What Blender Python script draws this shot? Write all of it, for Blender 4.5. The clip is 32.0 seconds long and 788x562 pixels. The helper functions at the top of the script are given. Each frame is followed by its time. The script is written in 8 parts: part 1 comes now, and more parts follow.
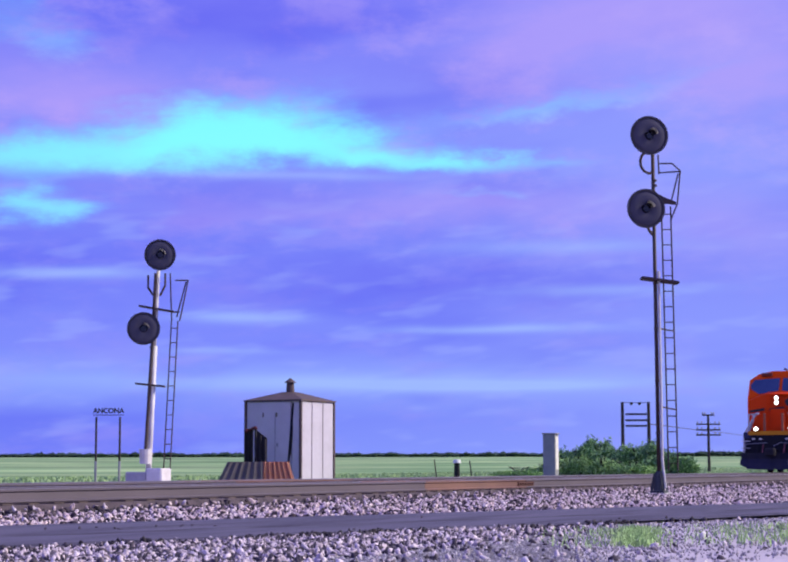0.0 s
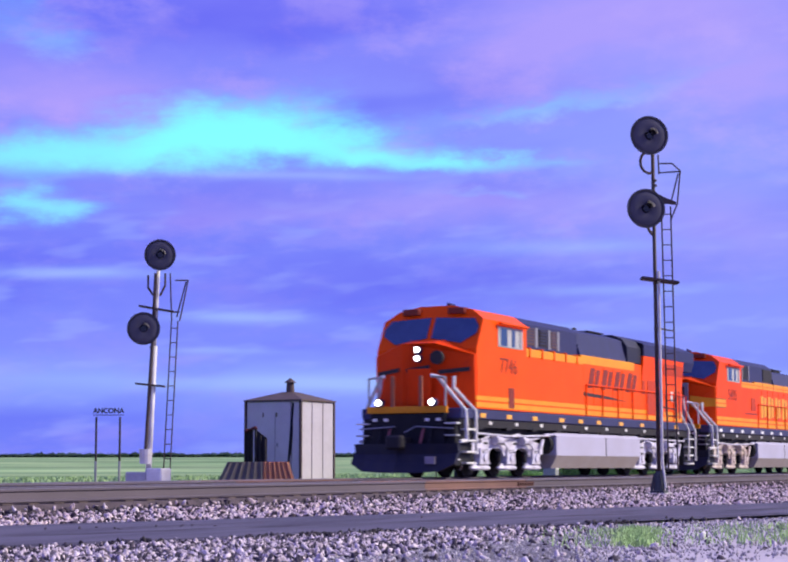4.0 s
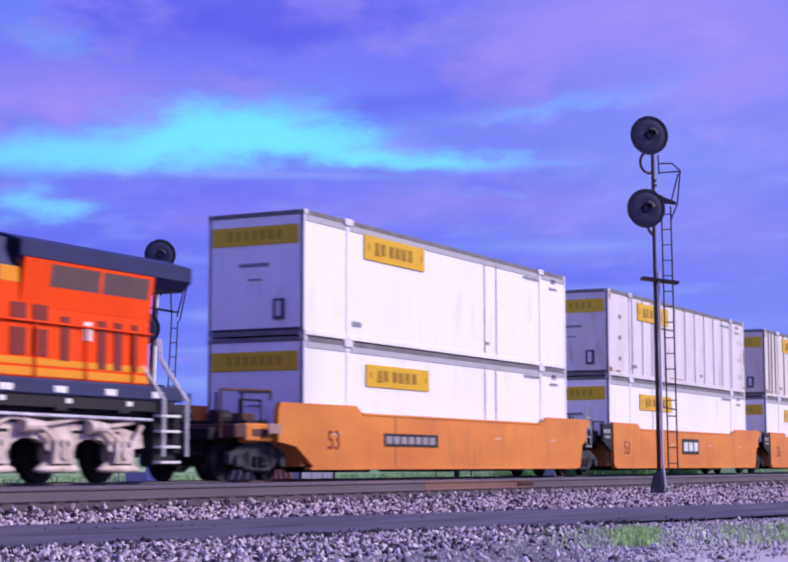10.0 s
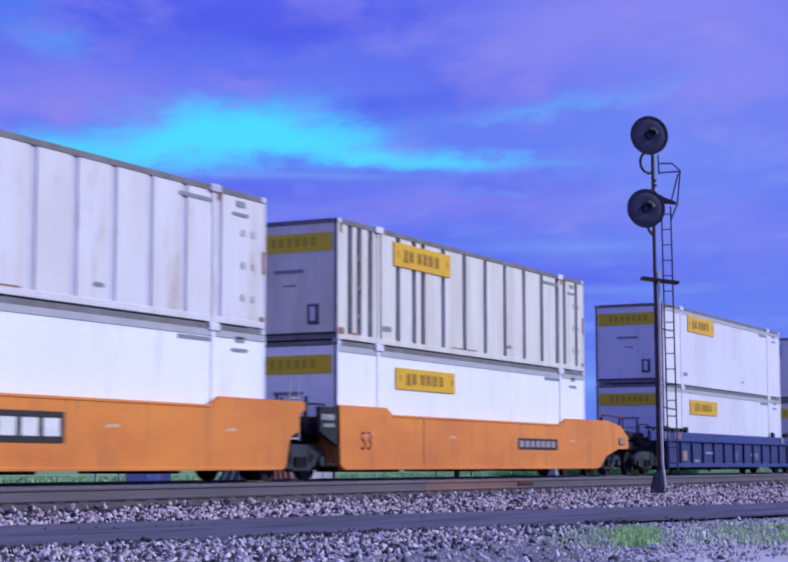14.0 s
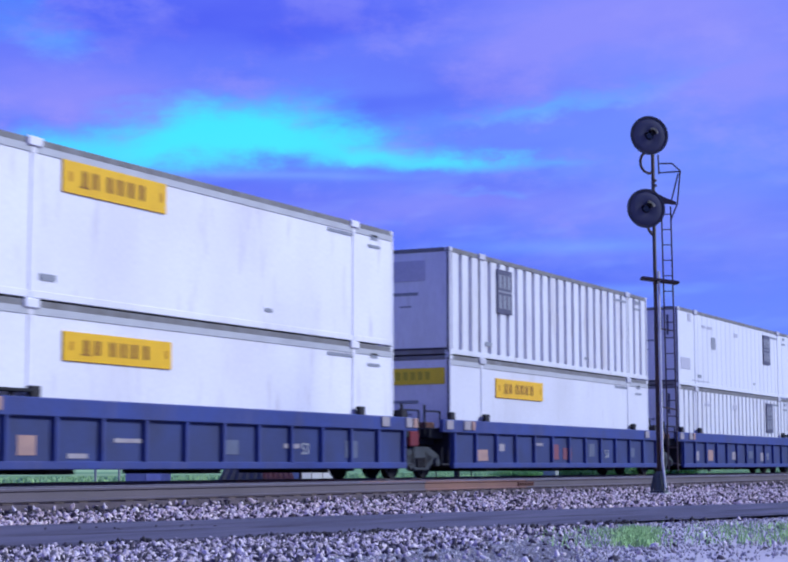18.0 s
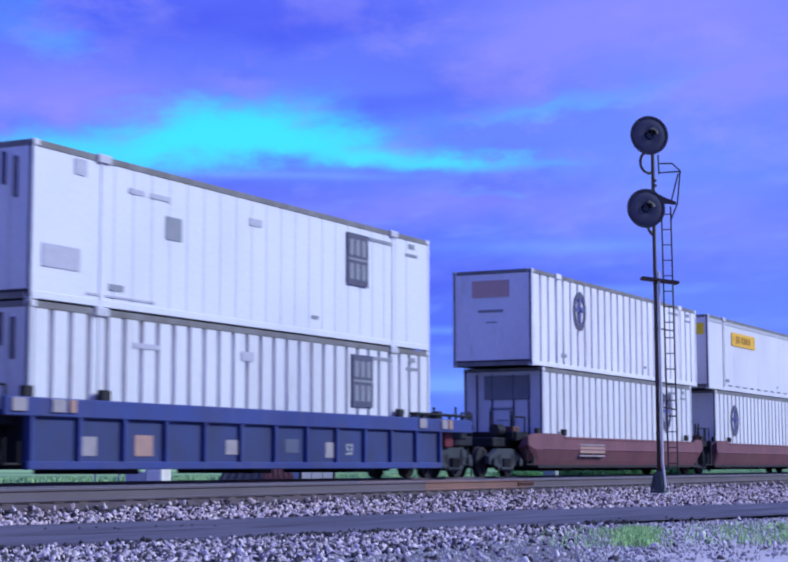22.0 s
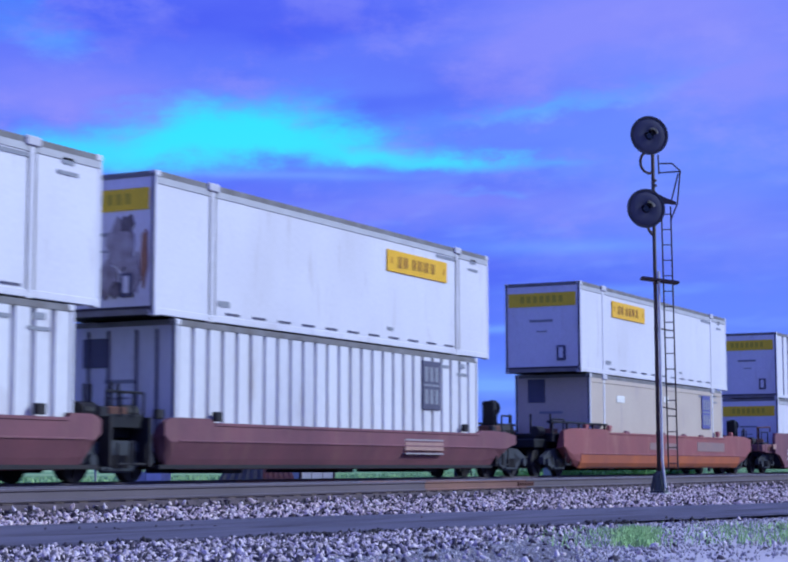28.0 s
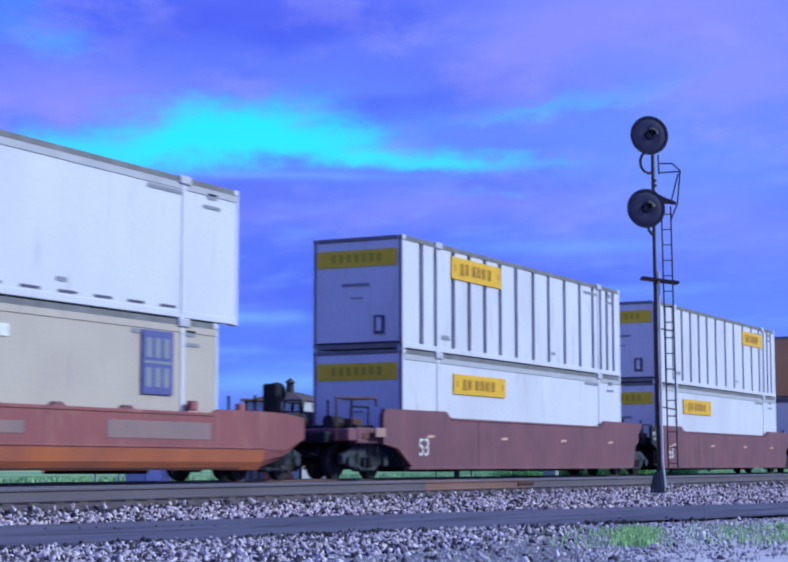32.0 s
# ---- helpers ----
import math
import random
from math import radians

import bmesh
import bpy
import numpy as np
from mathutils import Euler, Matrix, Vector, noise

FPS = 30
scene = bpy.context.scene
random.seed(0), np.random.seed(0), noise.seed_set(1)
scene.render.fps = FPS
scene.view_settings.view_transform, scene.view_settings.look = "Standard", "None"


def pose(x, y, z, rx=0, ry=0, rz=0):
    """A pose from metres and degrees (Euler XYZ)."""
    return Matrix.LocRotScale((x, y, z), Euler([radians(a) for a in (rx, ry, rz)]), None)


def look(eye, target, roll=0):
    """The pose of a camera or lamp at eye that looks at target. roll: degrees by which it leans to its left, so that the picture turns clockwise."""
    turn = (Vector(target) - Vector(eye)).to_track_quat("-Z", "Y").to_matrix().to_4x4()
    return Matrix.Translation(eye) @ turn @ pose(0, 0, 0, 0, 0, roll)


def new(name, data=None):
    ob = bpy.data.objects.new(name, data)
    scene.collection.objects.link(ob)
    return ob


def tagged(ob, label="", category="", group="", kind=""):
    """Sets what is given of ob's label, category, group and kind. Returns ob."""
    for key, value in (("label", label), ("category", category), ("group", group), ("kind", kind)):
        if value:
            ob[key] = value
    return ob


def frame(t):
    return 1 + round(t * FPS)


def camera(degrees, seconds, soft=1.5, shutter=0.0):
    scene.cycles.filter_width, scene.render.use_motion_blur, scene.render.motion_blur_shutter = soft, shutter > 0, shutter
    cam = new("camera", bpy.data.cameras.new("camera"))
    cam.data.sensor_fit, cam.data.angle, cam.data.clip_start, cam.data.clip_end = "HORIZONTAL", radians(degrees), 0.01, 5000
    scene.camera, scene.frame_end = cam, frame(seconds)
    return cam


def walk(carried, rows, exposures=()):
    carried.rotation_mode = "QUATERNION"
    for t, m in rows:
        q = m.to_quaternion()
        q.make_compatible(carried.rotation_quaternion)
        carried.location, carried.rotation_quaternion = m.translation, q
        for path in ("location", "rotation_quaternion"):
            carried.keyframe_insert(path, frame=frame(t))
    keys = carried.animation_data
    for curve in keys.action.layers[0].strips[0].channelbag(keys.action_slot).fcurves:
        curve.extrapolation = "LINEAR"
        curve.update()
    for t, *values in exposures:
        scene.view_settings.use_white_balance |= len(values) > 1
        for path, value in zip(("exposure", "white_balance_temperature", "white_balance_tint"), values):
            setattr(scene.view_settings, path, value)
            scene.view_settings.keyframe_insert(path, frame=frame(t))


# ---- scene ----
# World: x runs along the rails, away to the east; the train's track lies on y = 0, its rail tops on z = 0.
cam = camera(25.61, 32.0, soft=2.2, shutter=0.5)
EYE = Vector((0, -20.935, 0.297))
AIM = Vector((math.cos(radians(6.11)) * math.cos(radians(27.086)), math.cos(radians(6.11)) * math.sin(radians(27.086)), math.sin(radians(6.11))))
VIEW = look(EYE, EYE + AIM * 50, -0.089)
walk(cam, [(0, VIEW), (32, VIEW)], [(0, 0.05, 6400, 6), (3.5, 0.05, 6400, 6), (5.5, 0.33, 6700, 2), (8.0, 0.31, 6600, 5), (8.8, -0.08, 6250, 15), (9.5, -0.17, 6000, 18), (11, -0.40, 5450, 16),
     (12.5, -0.52, 5100, 10), (14.5, -0.42, 5050, 1), (17, -0.26, 5000, -4), (20, -0.28, 4900, -1), (24, -0.28, 4850, -5), (27, -0.33, 4800, -4), (28.5, -0.32, 4760, -8), (30, -0.18, 4770, -19), (31, 0.06, 4950, -15), (31.5, -0.14, 4850, -13), (32, -0.24, 4780, -13)])

# ---- sky, sun ----
SUN_AZ, SUN_EL = radians(-56), radians(32)
world = bpy.data.worlds.new("sky")
scene.world = world
world.use_nodes = True
wn, wl = world.node_tree.nodes, world.node_tree.links
wn.clear()


def wnode(kind, **kw):
    n = wn.new(kind)
    for k, v in kw.items():
        if k == "operation":
            n.operation = v
        elif k == "blend_type":
            n.blend_type = v
        elif k == "data_type":
            n.data_type = v
    return n


def wmath(op, a, b=None, c=None, clamp=False):
    n = wnode("ShaderNodeMath", operation=op)
    n.use_clamp = clamp
    for i, v in enumerate((a, b, c)):
        if v is None:
            continue
        if isinstance(v, (int, float)):
            n.inputs[i].default_value = v
        else:
            wl.new(v, n.inputs[i])
    return n.outputs[0]


def wmix(f, a, b):
    n = wnode("ShaderNodeMix", data_type="RGBA")
    for i, v in ((0, f), (6, a), (7, b)):
        if isinstance(v, tuple):
            n.inputs[i].default_value = (*v, 1)
        elif isinstance(v, (int, float)):
            n.inputs[i].default_value = v
        else:
            wl.new(v, n.inputs[i])
    return n.outputs[2]


def wnoise(vec, scale, detail=4, rough=0.55):
    n = wnode("ShaderNodeTexNoise")
    wl.new(vec, n.inputs["Vector"])
    n.inputs["Scale"].default_value, n.inputs["Detail"].default_value, n.inputs["Roughness"].default_value = scale, detail, rough
    return n.outputs["Fac"]


def ramp01(v, lo, hi):
    n = wnode("ShaderNodeMapRange")
    n.interpolation_type = "SMOOTHSTEP"
    wl.new(v, n.inputs["Value"])
    n.inputs["From Min"].default_value, n.inputs["From Max"].default_value = lo, hi
    return n.outputs["Result"]


def srgb(r, g, b):
    return tuple((c / 255 / 12.92) if c < 10.3 else ((c / 255 + 0.055) / 1.055) ** 2.4 for c in (r, g, b))


gen = wnode("ShaderNodeTexCoord").outputs["Generated"]
side_dot = wnode("ShaderNodeVectorMath", operation="DOT_PRODUCT")
wl.new(gen, side_dot.inputs[0])
side_dot.inputs[1].default_value = (math.sin(radians(27.086)), -math.cos(radians(27.086)), 0)
sep = wnode("ShaderNodeSeparateXYZ")
wl.new(gen, sep.inputs[0])
U_, V_ = side_dot.outputs["Value"], sep.outputs["Z"]
# cloud sheets are long and low: coordinates stretched sideways, gently warped
comb = wnode("ShaderNodeCombineXYZ")
wl.new(wmath("MULTIPLY", U_, 9.0), comb.inputs[0])
wl.new(wmath("ADD", wmath("MULTIPLY", V_, 34.0), wmath("MULTIPLY", U_, -3.0)), comb.inputs[1])
flat = comb.outputs[0]
n_big, n_mid = wnoise(flat, 0.55, 3), wnoise(flat, 1.5, 5)
comb2 = wnode("ShaderNodeCombineXYZ")
wl.new(wmath("MULTIPLY", U_, 14.0), comb2.inputs[0])
wl.new(wmath("MULTIPLY", V_, 26.0), comb2.inputs[1])
n_puff = wnoise(comb2.outputs[0], 1.0, 5, 0.6)
warp_u = wmath("ADD", U_, wmath("MULTIPLY", wmath("SUBTRACT", n_mid, 0.5), 0.10))
warp_v = wmath("ADD", V_, wmath("MULTIPLY", wmath("SUBTRACT", n_puff, 0.5), 0.045))


def blob(u, v, ru, rv, lean=0.0):
    """A soft-edged patch of the sky about a direction."""
    du = wmath("SUBTRACT", warp_u, u)
    dv = wmath("SUBTRACT", wmath("SUBTRACT", warp_v, v), wmath("MULTIPLY", du, lean))
    a = wmath("DIVIDE", du, ru)
    b = wmath("DIVIDE", dv, rv)
    return wmath("POWER", 2.718, wmath("MULTIPLY", wmath("ADD", wmath("MULTIPLY", a, a), wmath("MULTIPLY", b, b)), -1.0))


def total(parts):
    out = parts[0]
    for p in parts[1:]:
        out = wmath("ADD", out, p)
    return out


elev = wnode("ShaderNodeValToRGB")
wl.new(wmath("MULTIPLY", V_, 2.2), elev.inputs[0])
cr = elev.color_ramp
stops = ((0.0, (134, 150, 250)), (0.06, (124, 138, 248)), (0.11, (142, 162, 252)), (0.15, (126, 138, 250)), (0.26, (120, 128, 247)),
         (0.38, (134, 144, 250)), (0.6, (132, 132, 248)), (1.0, (145, 145, 250)))
while len(cr.elements) < len(stops):
    cr.elements.new(0.5)
for e, (p, c) in zip(cr.elements, stops):
    e.position, e.color = p, (*srgb(*c), 1)
base = elev.outputs[0]
base = wmix(wmath("MULTIPLY", ramp01(n_big, 0.46, 0.64), 0.55), base, srgb(96, 104, 242))
base = wmix(wmath("MULTIPLY", ramp01(n_puff, 0.47, 0.68), wmath("ADD", 0.16, wmath("MULTIPLY", ramp01(V_, 0.10, 0.20), 0.5))), base, srgb(178, 160, 248))
n_fine = wnoise(flat, 2.6, 2, 0.5)
low = wmath("SUBTRACT", 1.0, ramp01(V_, 0.14, 0.20))
base = wmix(wmath("MULTIPLY", wmath("MULTIPLY", ramp01(n_fine, 0.50, 0.72), low), 0.40), base, srgb(158, 172, 254))
base = wmix(wmath("MULTIPLY", wmath("MULTIPLY", ramp01(n_mid, 0.52, 0.70), low), 0.4), base, srgb(152, 146, 248))
base = wmix(wmath("MULTIPLY", ramp01(U_, -0.06, 0.20), 0.38), base, srgb(158, 170, 254))
base = wmix(wmath("MULTIPLY", wmath("MULTIPLY", ramp01(wmath("MULTIPLY", U_, -1.0), 0.0, 0.24), ramp01(V_, 0.19, 0.26)), 0.35), base, srgb(98, 100, 240))
pink = total([blob(0.16, 0.255, 0.09, 0.022, -0.05), blob(0.20, 0.215, 0.04, 0.02), blob(-0.17, 0.205, 0.07, 0.02, -0.1), blob(0.08, 0.235, 0.05, 0.02),
              wmath("MULTIPLY", blob(0.05, 0.148, 0.09, 0.012), 0.7), wmath("MULTIPLY", blob(-0.08, 0.145, 0.06, 0.01), 0.4), wmath("MULTIPLY", blob(0.19, 0.13, 0.05, 0.02), 0.5)])
base = wmix(wmath("MULTIPLY", wmath("MINIMUM", pink, 1.0), 0.55), base, srgb(190, 160, 246))
dark = total([blob(-0.07, 0.255, 0.09, 0.018, 0.1), wmath("MULTIPLY", blob(0.03, 0.222, 0.06, 0.015, -0.1), 0.5), wmath("MULTIPLY", blob(-0.1, 0.155, 0.07, 0.01), 0.6), wmath("MULTIPLY", blob(0.04, 0.105, 0.13, 0.012), 0.8)])
base = wmix(wmath("MULTIPLY", wmath("MINIMUM", dark, 1.0), 0.5), base, srgb(92, 88, 236))
gap_main = total([blob(-0.092, 0.190, 0.060, 0.022, 0.08), wmath("MULTIPLY", blob(-0.20, 0.174, 0.085, 0.016, 0.03), 0.8), wmath("MULTIPLY", blob(-0.01, 0.178, 0.06, 0.013, -0.10), 0.8), wmath("MULTIPLY", blob(0.06, 0.171, 0.06, 0.006, 0.05), 0.5)])
# the cloud bank below the gap has a level, crisp upper edge
lip = wmath("SUBTRACT", wmath("ADD", V_, wmath("MULTIPLY", wmath("SUBTRACT", n_mid, 0.5), 0.006)), wmath("ADD", 0.1655, wmath("MULTIPLY", U_, 0.02)))
gap_main = wmath("MULTIPLY", gap_main, ramp01(lip, -0.004, 0.008))
gap = total([gap_main, wmath("MULTIPLY", blob(0.083, 0.204, 0.065, 0.008, 0.14), 0.42),
             wmath("MULTIPLY", blob(0.17, 0.222, 0.04, 0.008, 0.2), 0.16), wmath("MULTIPLY", blob(-0.225, 0.262, 0.03, 0.010), 0.38), wmath("MULTIPLY", blob(-0.205, 0.146, 0.030, 0.013), 0.72),
             wmath("MULTIPLY", blob(-0.2, 0.24, 0.03, 0.015), 0.40), wmath("MULTIPLY", blob(0.06, 0.155, 0.022, 0.005), 0.30)])


def streak(u, v, ru, rv):
    """A thin level wisp, hardly warped."""
    a = wmath("DIVIDE", wmath("SUBTRACT", wmath("ADD", U_, wmath("MULTIPLY", wmath("SUBTRACT", n_mid, 0.5), 0.08)), u), ru)
    b = wmath("DIVIDE", wmath("SUBTRACT", wmath("ADD", V_, wmath("MULTIPLY", wmath("SUBTRACT", n_big, 0.5), 0.008)), v), rv)
    return wmath("POWER", 2.718, wmath("MULTIPLY", wmath("ADD", wmath("MULTIPLY", a, a), wmath("MULTIPLY", b, b)), -1.0))


wisp = total([wmath("MULTIPLY", streak(-0.095, 0.085, 0.035, 0.0035), 0.9), wmath("MULTIPLY", streak(0.06, 0.079, 0.06, 0.0025), 0.9), wmath("MULTIPLY", streak(-0.18, 0.110, 0.045, 0.0035), 0.9),
              streak(-0.02, 0.0475, 0.13, 0.0048), wmath("MULTIPLY", streak(0.07, 0.046, 0.07, 0.003), 0.8), wmath("MULTIPLY", streak(0.12, 0.10, 0.06, 0.003), 0.5), wmath("MULTIPLY", streak(-0.10, 0.066, 0.03, 0.002), 0.5),
              wmath("MULTIPLY", streak(0.1, 0.125, 0.07, 0.004), 0.5), wmath("MULTIPLY", streak(-0.07, 0.166, 0.07, 0.0025), 0.6)])
base = wmix(wmath("MULTIPLY", wmath("MINIMUM", wisp, 1.0), 0.72), base, srgb(166, 192, 255))
# the clear air in the gaps between the clouds
nishita = wnode("ShaderNodeTexSky")
nishita.sky_type = "NISHITA"
nishita.sun_disc = False
nishita.sun_elevation, nishita.sun_rotation = SUN_EL, radians(90) - SUN_AZ
clear = wmix(0.93, nishita.outputs[0], srgb(80, 224, 250))
col = wmix(wmath("MINIMUM", ramp01(gap, 0.10, 1.15), 1.0), base, clear)
bg = wnode("ShaderNodeBackground")
wl.new(col, bg.inputs["Color"])
bg.inputs["Strength"].default_value = 1.0
wl.new(bg.outputs[0], wnode("ShaderNodeOutputWorld").inputs[0])

sun = new("sun", bpy.data.lights.new("sun", "SUN"))
sun.data.energy, sun.data.angle, sun.data.color = 5.2, radians(14.0), (1.0, 0.88, 0.72)
sun.matrix_world = look((0, 0, 60), Vector((0, 0, 60)) - Vector((math.cos(SUN_AZ) * math.cos(SUN_EL), math.sin(SUN_AZ) * math.cos(SUN_EL), math.sin(SUN_EL))))


# ---- materials ----
def mat(name, c, c2=None, rough=0.6, metal=0.0, scale=6.0, grain=60.0, bump=0.1, amount=0.6, vary=0.0, streak=(1, 1, 1)):
    """A surface of two tones in large stains and fine grain, with relief; vary: difference between pieces."""
    m = bpy.data.materials.new(name)
    m.use_nodes = True
    t = m.node_tree
    N, L = t.nodes, t.links
    p = N["Principled BSDF"]
    p.inputs["Roughness"].default_value, p.inputs["Metallic"].default_value = rough, metal
    p.inputs["Specular IOR Level"].default_value = 0.5 if rough < 0.3 or metal > 0.3 else 0.2
    tc = N.new("ShaderNodeTexCoord")
    mp = N.new("ShaderNodeMapping")
    mp.inputs["Scale"].default_value = streak
    L.new(tc.outputs["Object"], mp.inputs["Vector"])
    n1, n2 = N.new("ShaderNodeTexNoise"), N.new("ShaderNodeTexNoise")
    for n, s, d in ((n1, scale, 5), (n2, grain, 3)):
        n.inputs["Scale"].default_value, n.inputs["Detail"].default_value = s, d
        L.new(mp.outputs[0], n.inputs["Vector"])
    c2 = c2 or tuple(v * 0.7 for v in c)
    mr = N.new("ShaderNodeMapRange")
    mr.inputs["From Min"].default_value, mr.inputs["From Max"].default_value, mr.inputs["To Max"].default_value = 0.35, 0.7, amount
    L.new(n1.outputs["Fac"], mr.inputs["Value"])
    mx = N.new("ShaderNodeMix")
    mx.data_type = "RGBA"
    mx.inputs[6].default_value, mx.inputs[7].default_value = (*c, 1), (*c2, 1)
    L.new(mr.outputs[0], mx.inputs[0])
    hs = N.new("ShaderNodeHueSaturation")
    L.new(mx.outputs[2], hs.inputs["Color"])
    mr2 = N.new("ShaderNodeMapRange")
    mr2.inputs["To Min"].default_value, mr2.inputs["To Max"].default_value = 0.88, 1.12
    L.new(n2.outputs["Fac"], mr2.inputs["Value"])
    val = mr2.outputs[0]
    if vary:
        rnd = N.new("ShaderNodeObjectInfo").outputs["Random"] if vary > 0 else N.new("ShaderNodeNewGeometry").outputs["Random Per Island"]
        m3 = N.new("ShaderNodeMapRange")
        m3.inputs["To Min"].default_value, m3.inputs["To Max"].default_value = 1 - abs(vary), 1 + abs(vary)
        L.new(rnd, m3.inputs["Value"])
        mm = N.new("ShaderNodeMath")
        mm.operation = "MULTIPLY"
        L.new(val, mm.inputs[0]), L.new(m3.outputs[0], mm.inputs[1])
        val = mm.outputs[0]
    L.new(val, hs.inputs["Value"])
    L.new(hs.outputs[0], p.inputs["Base Color"])
    if bump:
        b = N.new("ShaderNodeBump")
        b.inputs["Strength"].default_value, b.inputs["Distance"].default_value = bump, 0.02
        L.new(n2.outputs["Fac"], b.inputs["Height"])
        L.new(b.outputs[0], p.inputs["Normal"])
    return m


def grimed(m, colour, most, low=0.56, high=0.70, stretch=(2.2, 2.2, 0.5), scale=1.0):
    """Lays streaky scuffs and rust runs over a painted surface, different on each piece."""
    N, L = m.node_tree.nodes, m.node_tree.links
    p = N["Principled BSDF"]
    base = p.inputs["Base Color"].links[0].from_socket
    mp = N.new("ShaderNodeMapping")
    mp.inputs["Scale"].default_value = stretch
    L.new(N.new("ShaderNodeTexCoord").outputs["Object"], mp.inputs["Vector"])
    shift = N.new("ShaderNodeMath")
    shift.operation = "MULTIPLY"
    L.new(N.new("ShaderNodeObjectInfo").outputs["Random"], shift.inputs[0])
    shift.inputs[1].default_value = 40
    n = N.new("ShaderNodeTexNoise")
    n.noise_dimensions = "4D"
    n.inputs["Scale"].default_value, n.inputs["Detail"].default_value, n.inputs["Roughness"].default_value = scale, 7, 0.62
    L.new(mp.outputs[0], n.inputs["Vector"]), L.new(shift.outputs[0], n.inputs["W"])
    mr = N.new("ShaderNodeMapRange")
    mr.inputs["From Min"].default_value, mr.inputs["From Max"].default_value, mr.inputs["To Max"].default_value = low, high, most
    L.new(n.outputs["Fac"], mr.inputs["Value"])
    mx = N.new("ShaderNodeMix")
    mx.data_type = "RGBA"
    mx.inputs[7].default_value = (*colour, 1)
    L.new(mr.outputs[0], mx.inputs[0]), L.new(base, mx.inputs[6]), L.new(mx.outputs[2], p.inputs["Base Color"])


def stone_mat(name, tones, rough=0.9):
    """Stones of several tones, one to each stone, with fine mottling."""
    m = bpy.data.materials.new(name)
    m.use_nodes = True
    N, L = m.node_tree.nodes, m.node_tree.links
    p = N["Principled BSDF"]
    p.inputs["Roughness"].default_value, p.inputs["Specular IOR Level"].default_value = rough, 0.15
    rp = N.new("ShaderNodeValToRGB")
    rp.color_ramp.interpolation = "CONSTANT"
    while len(rp.color_ramp.elements) < len(tones):
        rp.color_ramp.elements.new(0.5)
    for k, (e, c) in enumerate(zip(rp.color_ramp.elements, tones)):
        e.position, e.color = k / len(tones), (*c, 1)
    L.new(N.new("ShaderNodeNewGeometry").outputs["Random Per Island"], rp.inputs[0])
    n = N.new("ShaderNodeTexNoise")
    n.inputs["Scale"].default_value, n.inputs["Detail"].default_value = 40, 4
    L.new(N.new("ShaderNodeTexCoord").outputs["Object"], n.inputs["Vector"])
    mr = N.new("ShaderNodeMapRange")
    mr.inputs["To Min"].default_value, mr.inputs["To Max"].default_value = 0.6, 1.3
    L.new(n.outputs["Fac"], mr.inputs["Value"])
    hs = N.new("ShaderNodeHueSaturation")
    L.new(rp.outputs[0], hs.inputs["Color"]), L.new(mr.outputs[0], hs.inputs["Value"])
    L.new(hs.outputs[0], p.inputs["Base Color"])
    b = N.new("ShaderNodeBump")
    b.inputs["Strength"].default_value, b.inputs["Distance"].default_value = 0.4, 0.01
    L.new(n.outputs["Fac"], b.inputs["Height"]), L.new(b.outputs[0], p.inputs["Normal"])
    return m


def glow(name, c, strength):
    m = bpy.data.materials.new(name)
    m.use_nodes = True
    p = m.node_tree.nodes["Principled BSDF"]
    p.inputs["Base Color"].default_value = (*c, 1)
    p.inputs["Emission Color"].default_value, p.inputs["Emission Strength"].default_value = (*c, 1), strength
    return m


M_ORANGE = mat("orange_paint", (0.93, 0.092, 0.002), (0.85, 0.076, 0.002), 0.42, scale=1.2, grain=25, bump=0.03, amount=0.6)
M_RED_ORANGE = mat("red_orange_paint", (0.88, 0.075, 0.005), (0.76, 0.055, 0.004), 0.42, scale=1.2, grain=25, bump=0.03, amount=0.6)
M_NOSE = mat("red_nose_paint", (0.86, 0.062, 0.005), (0.76, 0.050, 0.004), 0.42, scale=1.2, grain=25, bump=0.03, amount=0.6)
M_SILL = mat("blue_grey_sill_paint", (0.040, 0.043, 0.122), (0.03, 0.03, 0.072), 0.55, scale=1.5, grain=20, bump=0.05)
M_FADED = mat("faded_pink_vinyl", (0.52, 0.34, 0.31), (0.45, 0.32, 0.31), 0.6, scale=3, grain=30, bump=0)
M_BAND = mat("rusty_orange_band_paint", (0.40, 0.125, 0.055), (0.25, 0.09, 0.07), 0.6, scale=0.8, grain=14, bump=0.08, amount=0.8)
M_YELLOW = mat("yellow_stripe_paint", (0.80, 0.31, 0.012), (0.68, 0.23, 0.012), 0.45, scale=2, grain=25, bump=0.03)
M_HOOD = mat("dark_blue_hood_paint", (0.024, 0.027, 0.101), (0.019, 0.021, 0.064), 0.55, scale=1.5, grain=20, bump=0.05)
M_FRAME = mat("dark_underframe", (0.020, 0.019, 0.025), (0.036, 0.028, 0.027), 0.65, scale=3, grain=30, bump=0.15)
